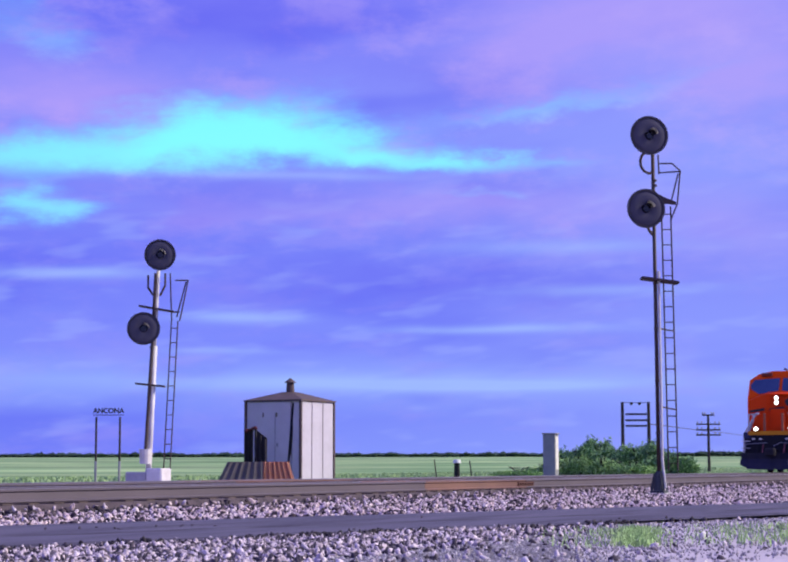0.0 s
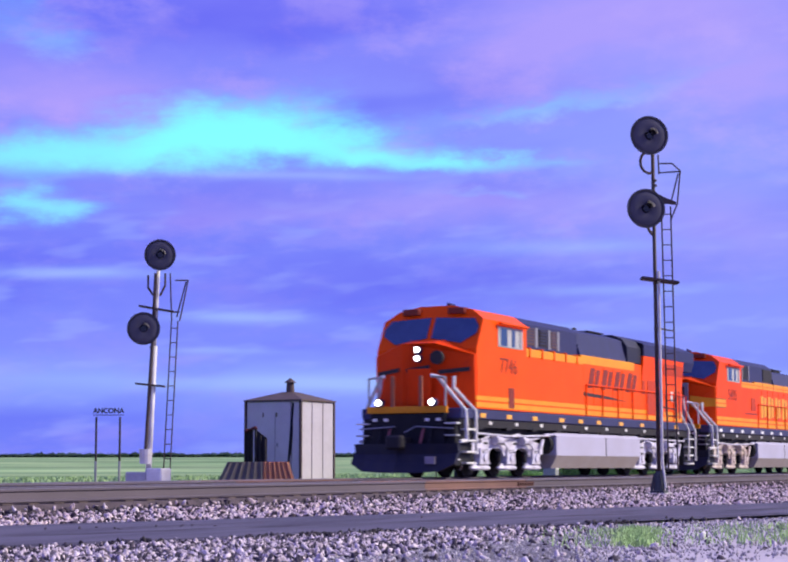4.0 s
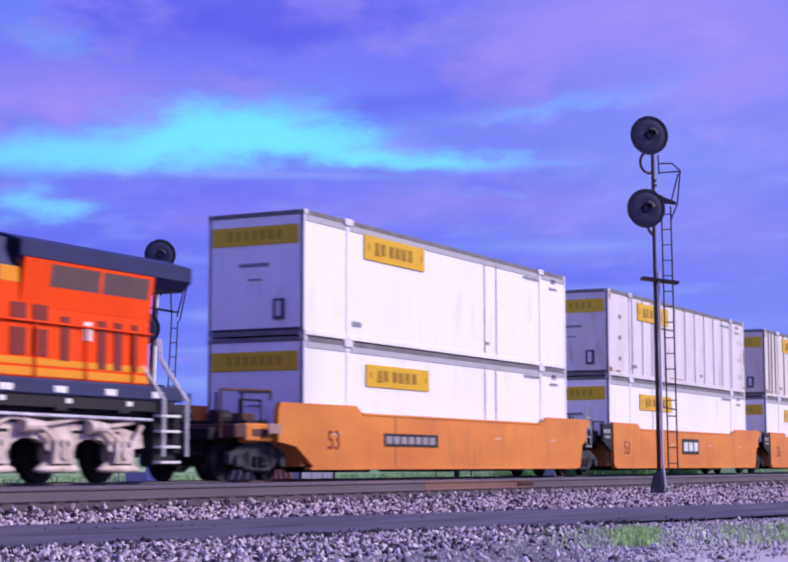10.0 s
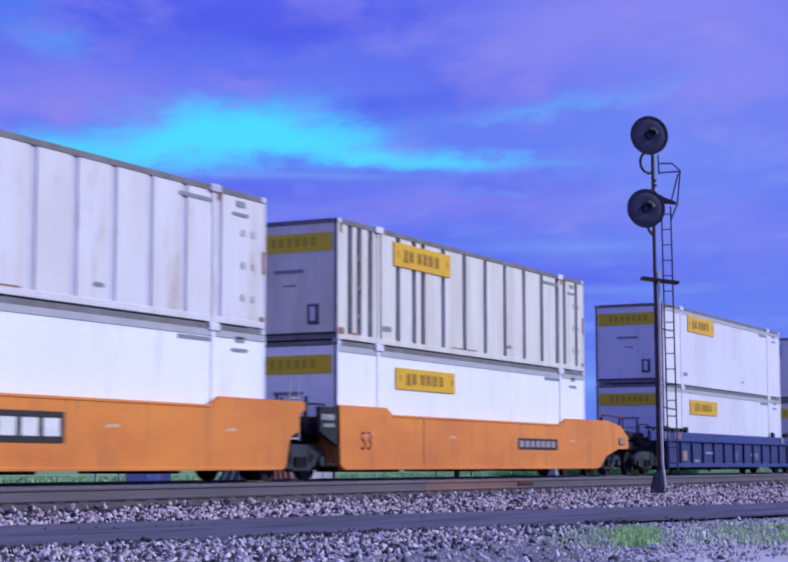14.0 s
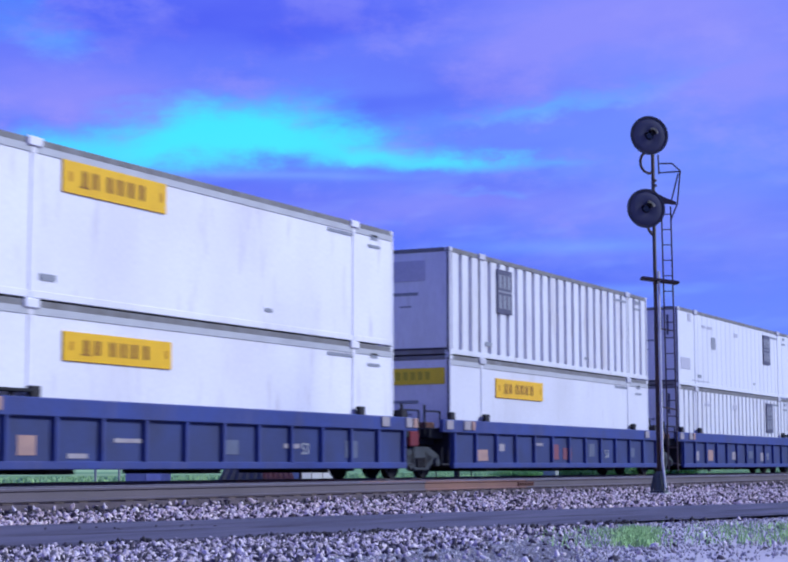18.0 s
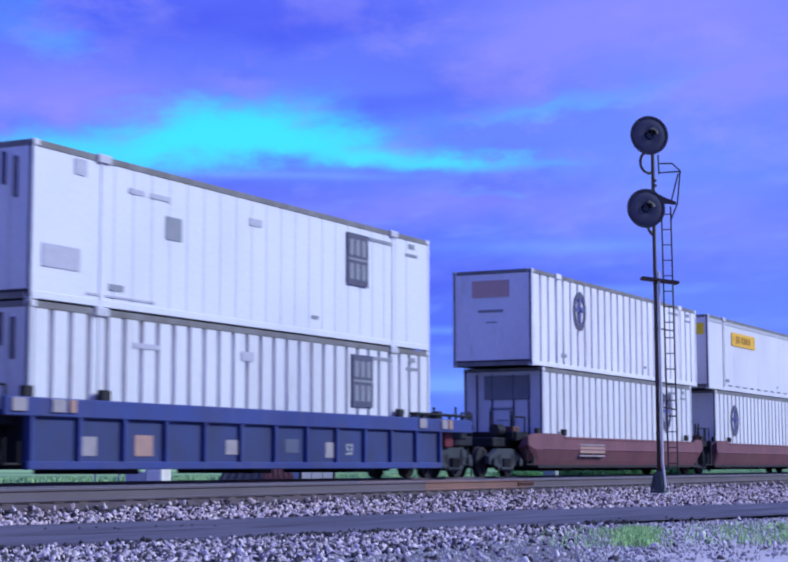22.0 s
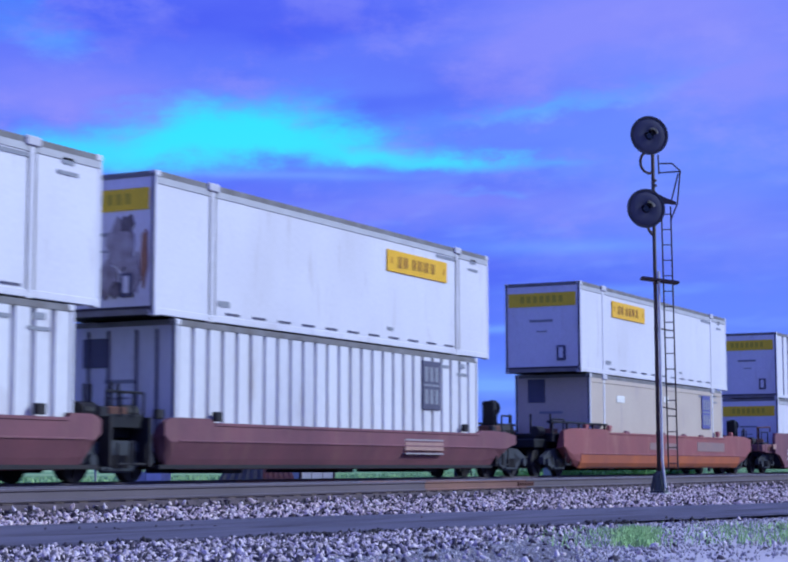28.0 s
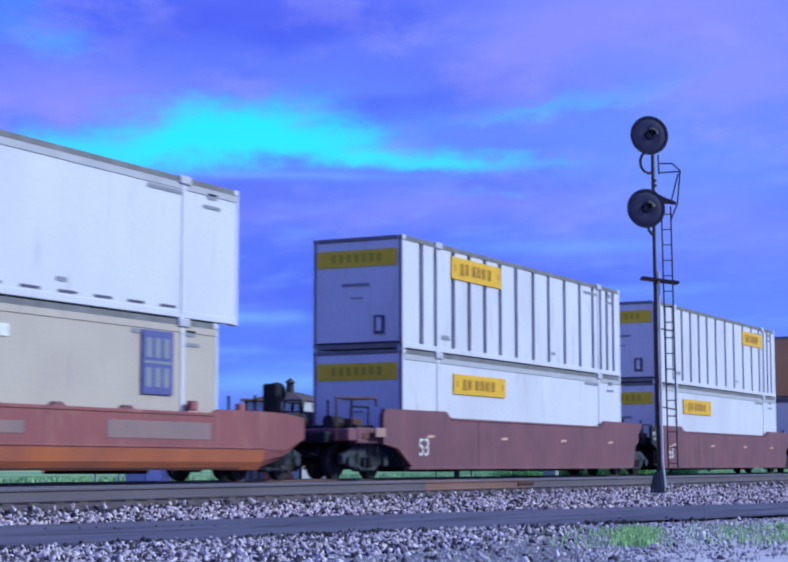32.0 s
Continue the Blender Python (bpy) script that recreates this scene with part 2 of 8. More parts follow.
M_BLACK = mat("sooty_black", (0.010, 0.010, 0.015), (0.019, 0.018, 0.022), 0.6, scale=3, grain=30, bump=0.15)
M_SILVER = mat("silver_truck_paint", (0.74, 0.71, 0.83), (0.36, 0.32, 0.36), 0.45, 0.05, scale=3.5, grain=22, bump=0.12, amount=0.75)
M_TANK = mat("silver_tank_paint", (0.46, 0.44, 0.56), (0.39, 0.36, 0.43), 0.42, 0.0, scale=0.8, grain=25, bump=0.04)
M_TANK_DIRT = mat("dusty_tank_belly", (0.38, 0.32, 0.31), (0.44, 0.39, 0.41), 0.6, 0.0, scale=1.5, grain=25, bump=0.08)
M_RAIL = mat("grimy_rail_side", (0.128, 0.104, 0.126), (0.092, 0.077, 0.092), 0.75, 0.0, scale=0.35, grain=40, bump=0.12, amount=0.9)
M_RAILRUST = mat("rust_rail_side", (0.21, 0.115, 0.095), (0.155, 0.092, 0.08), 0.8, 0.0, scale=0.5, grain=40, bump=0.15, amount=0.9)
M_RAILTOP = mat("polished_rail_head", (0.32, 0.30, 0.29), (0.24, 0.21, 0.19), 0.35, 0.85, scale=3, grain=40, bump=0.04)
M_WHITE = mat("white_rail_paint", (0.78, 0.76, 0.74), (0.6, 0.56, 0.52), 0.5, scale=5, grain=40, bump=0.05)
# the blue base colour paints the sky's reflection into the panes
M_GLASS = mat("blue_tinted_glass", (0.035, 0.075, 0.18), (0.022, 0.048, 0.115), 0.06, 0.0, scale=1.5, grain=10, bump=0.0)
M_LAMP = glow("lit_headlamp", (1.0, 0.93, 0.82), 9.0)
M_AMBER = mat("amber_reflector", (0.9, 0.45, 0.06), (0.8, 0.35, 0.05), 0.3, scale=10, grain=60, bump=0)
M_REFLECT = mat("white_reflector", (0.85, 0.83, 0.8), (0.7, 0.66, 0.6), 0.3, scale=10, grain=60, bump=0)
M_CONT = mat("white_container_paint", (0.76, 0.725, 0.785), (0.60, 0.555, 0.595), 0.45, scale=0.35, grain=18, bump=0.03, amount=0.7, streak=(1.0, 1.0, 0.6))
# these two whites also carry the sun: raised for sunlight, lowered where it dims
M_CONT_SUNLIT = mat("fresh_white_container_paint", (0.88, 0.855, 0.90), (0.80, 0.77, 0.82), 0.4, scale=0.35, grain=18, bump=0.02, amount=0.6, streak=(1.0, 1.0, 0.6))
M_CONT_DIM = mat("dusty_white_container_paint", (0.64, 0.615, 0.685), (0.53, 0.50, 0.55), 0.55, scale=0.4, grain=18, bump=0.03, amount=0.7, streak=(1.0, 1.0, 0.6))
M_CONT_OLD = mat("chalky_white_container_paint", (0.70, 0.66, 0.69), (0.57, 0.49, 0.47), 0.6, scale=0.9, grain=16, bump=0.06, amount=0.6, streak=(1.6, 1.6, 0.35))
grimed(M_CONT, (0.46, 0.40, 0.42), 0.5)
grimed(M_CONT_SUNLIT, (0.60, 0.55, 0.58), 0.35)
grimed(M_CONT_DIM, (0.42, 0.37, 0.39), 0.5)
grimed(M_CONT_OLD, (0.36, 0.24, 0.20), 0.6)
M_CONT_GREY = mat("pale_grey_container_paint", (0.64, 0.62, 0.67), (0.54, 0.51, 0.54), 0.55, scale=0.7, grain=16, bump=0.05, amount=0.6, streak=(1.6, 1.6, 0.35))
M_CONT_BEIGE = mat("beige_container_paint", (0.49, 0.415, 0.35), (0.42, 0.34, 0.295), 0.55, scale=0.7, grain=16, bump=0.05, amount=0.6)
M_CONT_TAN = mat("orange_tan_container_paint", (0.52, 0.27, 0.12), (0.42, 0.2, 0.09), 0.55, scale=0.7, grain=16, bump=0.05, amount=0.6)
M_RAILDARK = mat("grimy_container_rail", (0.20, 0.19, 0.20), (0.10, 0.085, 0.08), 0.6, scale=2, grain=25, bump=0.08)
M_BANDLILAC = mat("lilac_grey_container_rail", (0.44, 0.43, 0.46), (0.34, 0.32, 0.35), 0.55, scale=1.5, grain=25, bump=0.05)
M_GRASSNEAR = mat("pale_green_tuft_blades", (0.40, 0.58, 0.22), (0.32, 0.48, 0.18), 0.7, scale=2, grain=20, bump=0.0, vary=-0.2)
M_DARKSTONE = mat("dark_stone", (0.05, 0.043, 0.045), (0.03, 0.027, 0.03), 0.85, scale=7, grain=45, bump=0.25, amount=0.7, vary=-0.5)
# dark joint colour; on groove floors it also paints in shade and dirt
M_SEAM_SHADE = mat("dark_seam_and_shade", (0.035, 0.033, 0.045), (0.06, 0.05, 0.06), 0.7, scale=3, grain=25, bump=0.05)
M_SIGN = mat("yellow_sign_vinyl", (0.71, 0.42, 0.012), (0.60, 0.335, 0.015), 0.45, scale=2, grain=30, bump=0.02)
M_SIGNEND = mat("yellow_end_sign_vinyl", (0.70, 0.50, 0.03), (0.6, 0.42, 0.03), 0.5, scale=2, grain=30, bump=0.02)
M_INK = mat("brown_lettering", (0.20, 0.09, 0.02), (0.26, 0.12, 0.02), 0.55, scale=6, grain=30, bump=0)
M_INKBLACK = mat("black_lettering", (0.03, 0.025, 0.03), (0.05, 0.04, 0.04), 0.55, scale=6, grain=30, bump=0)
M_INKDARKRED = mat("dark_red_lettering", (0.22, 0.03, 0.02), (0.16, 0.03, 0.02), 0.5, scale=6, grain=30, bump=0)
M_LOGO = mat("slate_logo_panel", (0.095, 0.09, 0.14), (0.07, 0.066, 0.10), 0.55, scale=3, grain=30, bump=0)
M_LOGOBLUE = mat("blue_logo_panel", (0.11, 0.11, 0.30), (0.09, 0.085, 0.23), 0.55, scale=3, grain=30, bump=0)
M_WELL_O = mat("orange_yellow_car_paint", (0.72, 0.25, 0.042), (0.55, 0.165, 0.04), 0.5, scale=0.6, grain=14, bump=0.05, amount=0.8, streak=(0.5, 1, 1.6))
M_WELL_B = mat("dark_blue_car_paint", (0.048, 0.062, 0.225), (0.052, 0.054, 0.14), 0.5, scale=1.2, grain=14, bump=0.06, amount=0.7)
M_WELL_R = mat("maroon_brown_car_paint", (0.185, 0.079, 0.098), (0.125, 0.060, 0.078), 0.6, scale=0.8, grain=14, bump=0.08, amount=0.8)
M_WELL_RO = mat("faded_red_orange_car_paint", (0.255, 0.088, 0.09), (0.195, 0.076, 0.082), 0.6, scale=0.5, grain=14, bump=0.08, amount=0.8)
grimed(M_WELL_O, (0.30, 0.13, 0.06), 0.45, 0.52, 0.72)
grimed(M_WELL_B, (0.11, 0.10, 0.17), 0.4, 0.52, 0.72)
grimed(M_WELL_R, (0.22, 0.12, 0.11), 0.5, 0.52, 0.72)
grimed(M_WELL_RO, (0.40, 0.22, 0.17), 0.5, 0.52, 0.72)
grimed(M_CONT_BEIGE, (0.36, 0.29, 0.31), 0.5)
grimed(M_CONT_GREY, (0.38, 0.32, 0.32), 0.5)
grimed(M_ORANGE, (0.60, 0.075, 0.01), 0.35)
for m in (M_ORANGE, M_RED_ORANGE, M_NOSE):
    m.node_tree.nodes["Principled BSDF"].inputs["Specular IOR Level"].default_value = 0.08
M_PLACARD = mat("pale_placard", (0.34, 0.30, 0.32), (0.24, 0.2, 0.24), 0.6, scale=4, grain=30, bump=0)
M_REDPLAC = mat("red_placard", (0.20, 0.07, 0.09), (0.15, 0.06, 0.1), 0.6, scale=4, grain=30, bump=0)
# near-black tones in ballast and gravel stand for shaded gaps between stones
M_BALLAST = stone_mat("grey_pink_ballast_stone", ((0.66, 0.54, 0.55), (0.08, 0.062, 0.068), (0.54, 0.42, 0.43), (0.045, 0.036, 0.046), (0.72, 0.62, 0.62), (0.42, 0.33, 0.35), (0.06, 0.048, 0.057), (0.60, 0.47, 0.48), (0.10, 0.08, 0.085)))
M_GRAVEL = stone_mat("grey_gravel_stone", ((0.62, 0.53, 0.57), (0.085, 0.072, 0.085), (0.48, 0.40, 0.43), (0.055, 0.047, 0.06), (0.70, 0.61, 0.64), (0.17, 0.14, 0.16), (0.065, 0.055, 0.07), (0.53, 0.445, 0.47)))
# brown bed, kept dark so gaps between stones read as shade
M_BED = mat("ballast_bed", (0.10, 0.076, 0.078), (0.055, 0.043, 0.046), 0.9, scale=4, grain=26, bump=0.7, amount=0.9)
M_ROAD = mat("packed_cinder_road", (0.125, 0.112, 0.155), (0.055, 0.050, 0.072), 0.85, scale=0.9, grain=30, bump=0.35, amount=0.95, streak=(0.30, 2.6, 1))
M_TIE = mat("weathered_tie", (0.09, 0.065, 0.05), (0.05, 0.04, 0.035), 0.85, scale=5, grain=40, bump=0.3, vary=0.3)
M_GRASS = mat("grass_blades", (0.32, 0.45, 0.20), (0.26, 0.38, 0.17), 0.7, scale=2, grain=20, bump=0.0, vary=-0.15)
M_LEAF = mat("bush_leaves", (0.19, 0.34, 0.135), (0.12, 0.23, 0.10), 0.7, scale=1.2, grain=12, bump=0.0, vary=-0.25)
M_WOODS = mat("distant_woods", (0.030, 0.058, 0.040), (0.022, 0.04, 0.03), 0.9, scale=0.1, grain=0.5, bump=0.0, vary=-0.3)
M_SHED = mat("galvanised_shed_panel", (0.50, 0.475, 0.52), (0.41, 0.385, 0.42), 0.55, 0.1, scale=1.5, grain=20, bump=0.05)
M_SHEDTRIM = mat("dark_shed_trim", (0.11, 0.08, 0.075), (0.07, 0.055, 0.05), 0.7, scale=3, grain=25, bump=0.1)
M_RUST = mat("orange_rust_sheet", (0.52, 0.24, 0.15), (0.40, 0.22, 0.16), 0.85, scale=2.5, grain=25, bump=0.25)
M_RUSTDARK = mat("dark_rust_steel", (0.12, 0.055, 0.045), (0.07, 0.045, 0.045), 0.85, scale=2.5, grain=25, bump=0.25)
M_GREYSHEET = mat("weathered_grey_sheet", (0.21, 0.19, 0.19), (0.15, 0.13, 0.12), 0.8, scale=2.5, grain=25, bump=0.2)
M_MAST = mat("dark_mast_paint", (0.06, 0.048, 0.05), (0.11, 0.065, 0.05), 0.6, scale=3, grain=25, bump=0.15)
M_MASTFOOT = mat("dark_grey_green_iron", (0.075, 0.085, 0.085), (0.045, 0.045, 0.05), 0.7, scale=4, grain=30, bump=0.2)
M_MASTWHITE = mat("white_mast_paint", (0.70, 0.68, 0.67), (0.45, 0.40, 0.38), 0.55, scale=2.5, grain=25, bump=0.1)
M_DISC = mat("black_signal_disc", (0.042, 0.040, 0.054), (0.058, 0.052, 0.064), 0.6, scale=3, grain=25, bump=0.05)
M_DISCFACE = mat("slate_signal_face", (0.075, 0.072, 0.105), (0.058, 0.056, 0.080), 0.55, scale=3, grain=25, bump=0.04)
M_LENS = mat("dark_signal_lens", (0.012, 0.012, 0.02), (0.01, 0.01, 0.015), 0.12, scale=3, grain=25, bump=0)
M_GALV = mat("galvanised_iron", (0.34, 0.33, 0.34), (0.24, 0.22, 0.22), 0.5, 0.5, scale=4, grain=25, bump=0.1)
M_CONCRETE = mat("weathered_concrete", (0.40, 0.38, 0.36), (0.26, 0.24, 0.23), 0.85, scale=3, grain=30, bump=0.25)
M_POLE = mat("creosoted_pole_wood", (0.055, 0.043, 0.04), (0.035, 0.03, 0.03), 0.85, scale=4, grain=30, bump=0.2, streak=(3, 3, 0.3))
M_INKFADE = mat("faded_amber_mark", (0.50, 0.25, 0.015), (0.42, 0.2, 0.015), 0.55, scale=6, grain=30, bump=0)
M_SEAMPALE = mat("pale_lilac_seam", (0.56, 0.53, 0.62), (0.46, 0.43, 0.50), 0.5, scale=2, grain=25, bump=0.04)
M_PALEYELLOW = mat("pale_yellow_vinyl", (0.80, 0.37, 0.045), (0.68, 0.28, 0.03), 0.5, scale=3, grain=25, bump=0.0)
M_GREYPANEL = mat("dusty_grey_panel", (0.20, 0.20, 0.23), (0.15, 0.15, 0.17), 0.7, scale=2, grain=25, bump=0.05)
M_DULLRED = mat("dull_red_screen", (0.50, 0.045, 0.015), (0.40, 0.04, 0.015), 0.6, scale=3, grain=50, bump=0.15)
M_TRUCKDUST = mat("dusty_slate_cast_steel", (0.050, 0.053, 0.068), (0.030, 0.030, 0.036), 0.75, scale=3, grain=25, bump=0.15)
M_SCUFF = mat("scuffed_bare_primer", (0.66, 0.42, 0.30), (0.52, 0.28, 0.16), 0.7, scale=9, grain=40, bump=0.1)
M_SCREEN = mat("brown_grey_radiator_screen", (0.13, 0.075, 0.075), (0.09, 0.06, 0.07), 0.7, scale=3, grain=60, bump=0.3)
M_HOSE = mat("faded_red_rubber_hose", (0.32, 0.11, 0.12), (0.20, 0.07, 0.08), 0.7, scale=8, grain=40, bump=0.1)
M_PLOW = mat("blue_black_plow_paint", (0.018, 0.019, 0.038), (0.036, 0.032, 0.040), 0.5, scale=2.5, grain=25, bump=0.1)
M_SILVERDIRT = mat("tan_dusty_truck_paint", (0.74, 0.62, 0.57), (0.34, 0.25, 0.21), 0.5, 0.05, scale=3.5, grain=22, bump=0.15, amount=0.8)
# floor colour lowered to stand in for shade among the gravel
M_UNDER = mat("dark_gravel_floor", (0.16, 0.145, 0.16), (0.085, 0.078, 0.088), 0.95, scale=4, grain=30, bump=0.6)
M_CASE = mat("grey_relay_case", (0.26, 0.26, 0.30), (0.19, 0.19, 0.22), 0.55, scale=2, grain=25, bump=0.05)

M_CONT_CREAM = mat("grimy_cream_container_paint", (0.72, 0.67, 0.62), (0.48, 0.40, 0.33), 0.6, scale=0.9, grain=16, bump=0.06, amount=0.55, streak=(2.0, 2.0, 0.3))
M_CONT_FAINT = mat("cool_white_container_paint", (0.66, 0.64, 0.70), (0.59, 0.57, 0.63), 0.5, scale=0.5, grain=18, bump=0.03, amount=0.6, streak=(1.0, 1.0, 0.6))
M_FAINTMARK = mat("faint_lilac_lettering", (0.44, 0.42, 0.50), (0.36, 0.34, 0.42), 0.6, scale=9, grain=40, bump=0)
M_TABGREY = mat("dusty_lifting_block_paint", (0.50, 0.48, 0.54), (0.38, 0.35, 0.38), 0.6, scale=4, grain=25, bump=0.08)
M_VALVERED = mat("dark_red_valve_paint", (0.15, 0.022, 0.032), (0.09, 0.02, 0.03), 0.55, scale=4, grain=30, bump=0.05)
M_STAIN = mat("brown_rust_stain", (0.34, 0.18, 0.12), (0.20, 0.10, 0.07), 0.85, scale=6, grain=30, bump=0.1)
M_WELL_WEB = mat("dull_slate_blue_web_paint", (0.044, 0.054, 0.165), (0.040, 0.042, 0.095), 0.6, scale=1.2, grain=14, bump=0.08, amount=0.8)
M_TANPLAC = mat("faded_tan_placard", (0.38, 0.24, 0.20), (0.26, 0.17, 0.17), 0.6, scale=4, grain=30, bump=0)
M_SLATEPLAC = mat("slate_placard", (0.12, 0.13, 0.20), (0.09, 0.09, 0.14), 0.6, scale=4, grain=30, bump=0)
M_PALEMARK = mat("pale_grey_marking", (0.46, 0.45, 0.44), (0.36, 0.34, 0.33), 0.6, scale=4, grain=30, bump=0)
M_INKEND = mat("faded_end_lettering", (0.42, 0.33, 0.03), (0.5, 0.38, 0.03), 0.6, scale=5, grain=30, bump=0)
M_GRIT = stone_mat("pale_grit", ((0.52, 0.48, 0.50), (0.40, 0.37, 0.39), (0.26, 0.24, 0.26), (0.46, 0.43, 0.45), (0.18, 0.165, 0.18), (0.34, 0.31, 0.33)))
M_FADEGREY = mat("faded_grey_patch", (0.26, 0.17, 0.16), (0.20, 0.15, 0.16), 0.6, scale=3, grain=25, bump=0)
M_SOOTDARK = mat("black_soot_blotch", (0.09, 0.075, 0.085), (0.20, 0.17, 0.19), 0.8, scale=4, grain=25, bump=0.05, amount=1.0)
M_SOOT = mat("sooty_brown_stain", (0.22, 0.185, 0.20), (0.42, 0.38, 0.42), 0.8, scale=3, grain=25, bump=0.05, amount=1.0)


def ground_mat():
    """Dry dirt by the tracks that gives way to a green field along a ragged edge."""
    m = mat("dirt_and_field", (0.50, 0.445, 0.47), (0.39, 0.35, 0.37), 0.9, scale=1.3, grain=22, bump=0.4, amount=0.8)
    N, L = m.node_tree.nodes, m.node_tree.links
    hs = [n for n in N if n.type == "HUE_SAT"][0]
    p = N["Principled BSDF"]
    tc = N.new("ShaderNodeTexCoord")
    sp = N.new("ShaderNodeSeparateXYZ")
    L.new(tc.outputs["Object"], sp.inputs[0])
    n1, n2, n3 = N.new("ShaderNodeTexNoise"), N.new("ShaderNodeTexNoise"), N.new("ShaderNodeTexNoise")
    for n, sc, d in ((n1, 0.25, 4), (n2, 0.03, 5), (n3, 0.012, 6)):
        n.inputs["Scale"].default_value, n.inputs["Detail"].default_value = sc, d
        L.new(tc.outputs["Object"], n.inputs["Vector"])
    ln = N.new("ShaderNodeVectorMath")
    ln.operation = "LENGTH"
    L.new(tc.outputs["Object"], ln.inputs[0])
    far = N.new("ShaderNodeMapRange")
    far.inputs["From Min"].default_value, far.inputs["From Max"].default_value, far.inputs["To Max"].default_value = 120, 150, 40
    L.new(ln.outputs["Value"], far.inputs["Value"])
    edge = N.new("ShaderNodeMath")
    edge.operation = "MULTIPLY_ADD"
    L.new(n1.outputs["Fac"], edge.inputs[0])
    edge.inputs[1].default_value = 3.0
    L.new(sp.outputs["Y"], edge.inputs[2])
    add = N.new("ShaderNodeMath")
    L.new(edge.outputs[0], add.inputs[0]), L.new(far.outputs[0], add.inputs[1])
    mr = N.new("ShaderNodeMapRange")
    mr.interpolation_type = "SMOOTHSTEP"
    mr.inputs["From Min"].default_value, mr.inputs["From Max"].default_value = 9.3, 10.6
    L.new(add.outputs[0], mr.inputs["Value"])
    green = N.new("ShaderNodeMix")
    green.data_type = "RGBA"
    green.inputs[6].default_value, green.inputs[7].default_value = (0.32, 0.44, 0.19, 1), (0.15, 0.28, 0.10, 1)
    spread = N.new("ShaderNodeMapRange")
    spread.inputs["From Min"].default_value, spread.inputs["From Max"].default_value = 0.38, 0.62
    L.new(n2.outputs["Fac"], spread.inputs["Value"]), L.new(spread.outputs[0], green.inputs[0])
    tone = N.new("ShaderNodeHueSaturation")
    v = N.new("ShaderNodeMapRange")
    v.inputs["From Min"].default_value, v.inputs["From Max"].default_value, v.inputs["To Min"].default_value, v.inputs["To Max"].default_value = 0.35, 0.65, 0.72, 1.2
    L.new(n3.outputs["Fac"], v.inputs["Value"]), L.new(v.outputs[0], tone.inputs["Value"]), L.new(green.outputs[2], tone.inputs["Color"])
    mx = N.new("ShaderNodeMix")
    mx.data_type = "RGBA"
    L.new(mr.outputs[0], mx.inputs[0]), L.new(hs.outputs[0], mx.inputs[6]), L.new(tone.outputs[0], mx.inputs[7])
    L.new(mx.outputs[2], p.inputs["Base Color"])
    return m


M_GROUND = ground_mat()
M_RUT = mat("dark_oily_rut", (0.040, 0.036, 0.050), (0.12, 0.108, 0.145), 0.85, scale=1.6, grain=30, bump=0.35, amount=0.9, streak=(0.5, 1.5, 1))


# ---- mesh helpers ----
def box(bm, x0, x1, y0, y1, z0, z1, bev=0.0):
    m = Matrix.Translation(((x0 + x1) / 2, (y0 + y1) / 2, (z0 + z1) / 2)) @ Matrix.Diagonal((x1 - x0, y1 - y0, z1 - z0, 1))
    vs = bmesh.ops.create_cube(bm, size=1, matrix=m)["verts"]
    if bev:
        es = list({e for v in vs for e in v.link_edges})
        bmesh.ops.bevel(bm, geom=es, offset=bev, segments=1, affect="EDGES", profile=0.5)
    return bm


def obox(bm, a, b, w, h):
    """A bar of w x h section from a to b."""
    a, b = Vector(a), Vector(b)
    d = b - a
    m = Matrix.Translation((a + b) / 2) @ d.to_track_quat("Z", "Y").to_matrix().to_4x4() @ Matrix.Diagonal((w, h, d.length, 1))
    bmesh.ops.create_cube(bm, size=1, matrix=m)
    return bm


def rod(bm, a, b, r, r2=None, seg=10):
    a, b = Vector(a), Vector(b)
    d = b - a
    m = Matrix.Translation((a + b) / 2) @ d.to_track_quat("Z", "Y").to_matrix().to_4x4()
    bmesh.ops.create_cone(bm, cap_ends=True, segments=seg, radius1=r, radius2=r if r2 is None else r2, depth=d.length, matrix=m)
    return bm


def pipe(bm, pts, r, seg=6):
    for a, b in zip(pts, pts[1:]):
        rod(bm, a, b, r, seg=seg)
    for p in pts[1:-1]:
        bmesh.ops.create_icosphere(bm, subdivisions=1, radius=r * 1.02, matrix=Matrix.Translation(p))
    return bm


def prism(bm, pts, y0, y1):
    """A polygon of (x, z) points, drawn out from y0 to y1."""
    a = [bm.verts.new((x, y0, z)) for x, z in pts]
    b = [bm.verts.new((x, y1, z)) for x, z in pts]
    n = len(pts)
    fs = [bm.faces.new(a), bm.faces.new(b[::-1])]
    for i in range(n):
        fs.append(bm.faces.new((a[i], b[i], b[(i + 1) % n], a[(i + 1) % n])))
    bmesh.ops.recalc_face_normals(bm, faces=fs)
    return bm


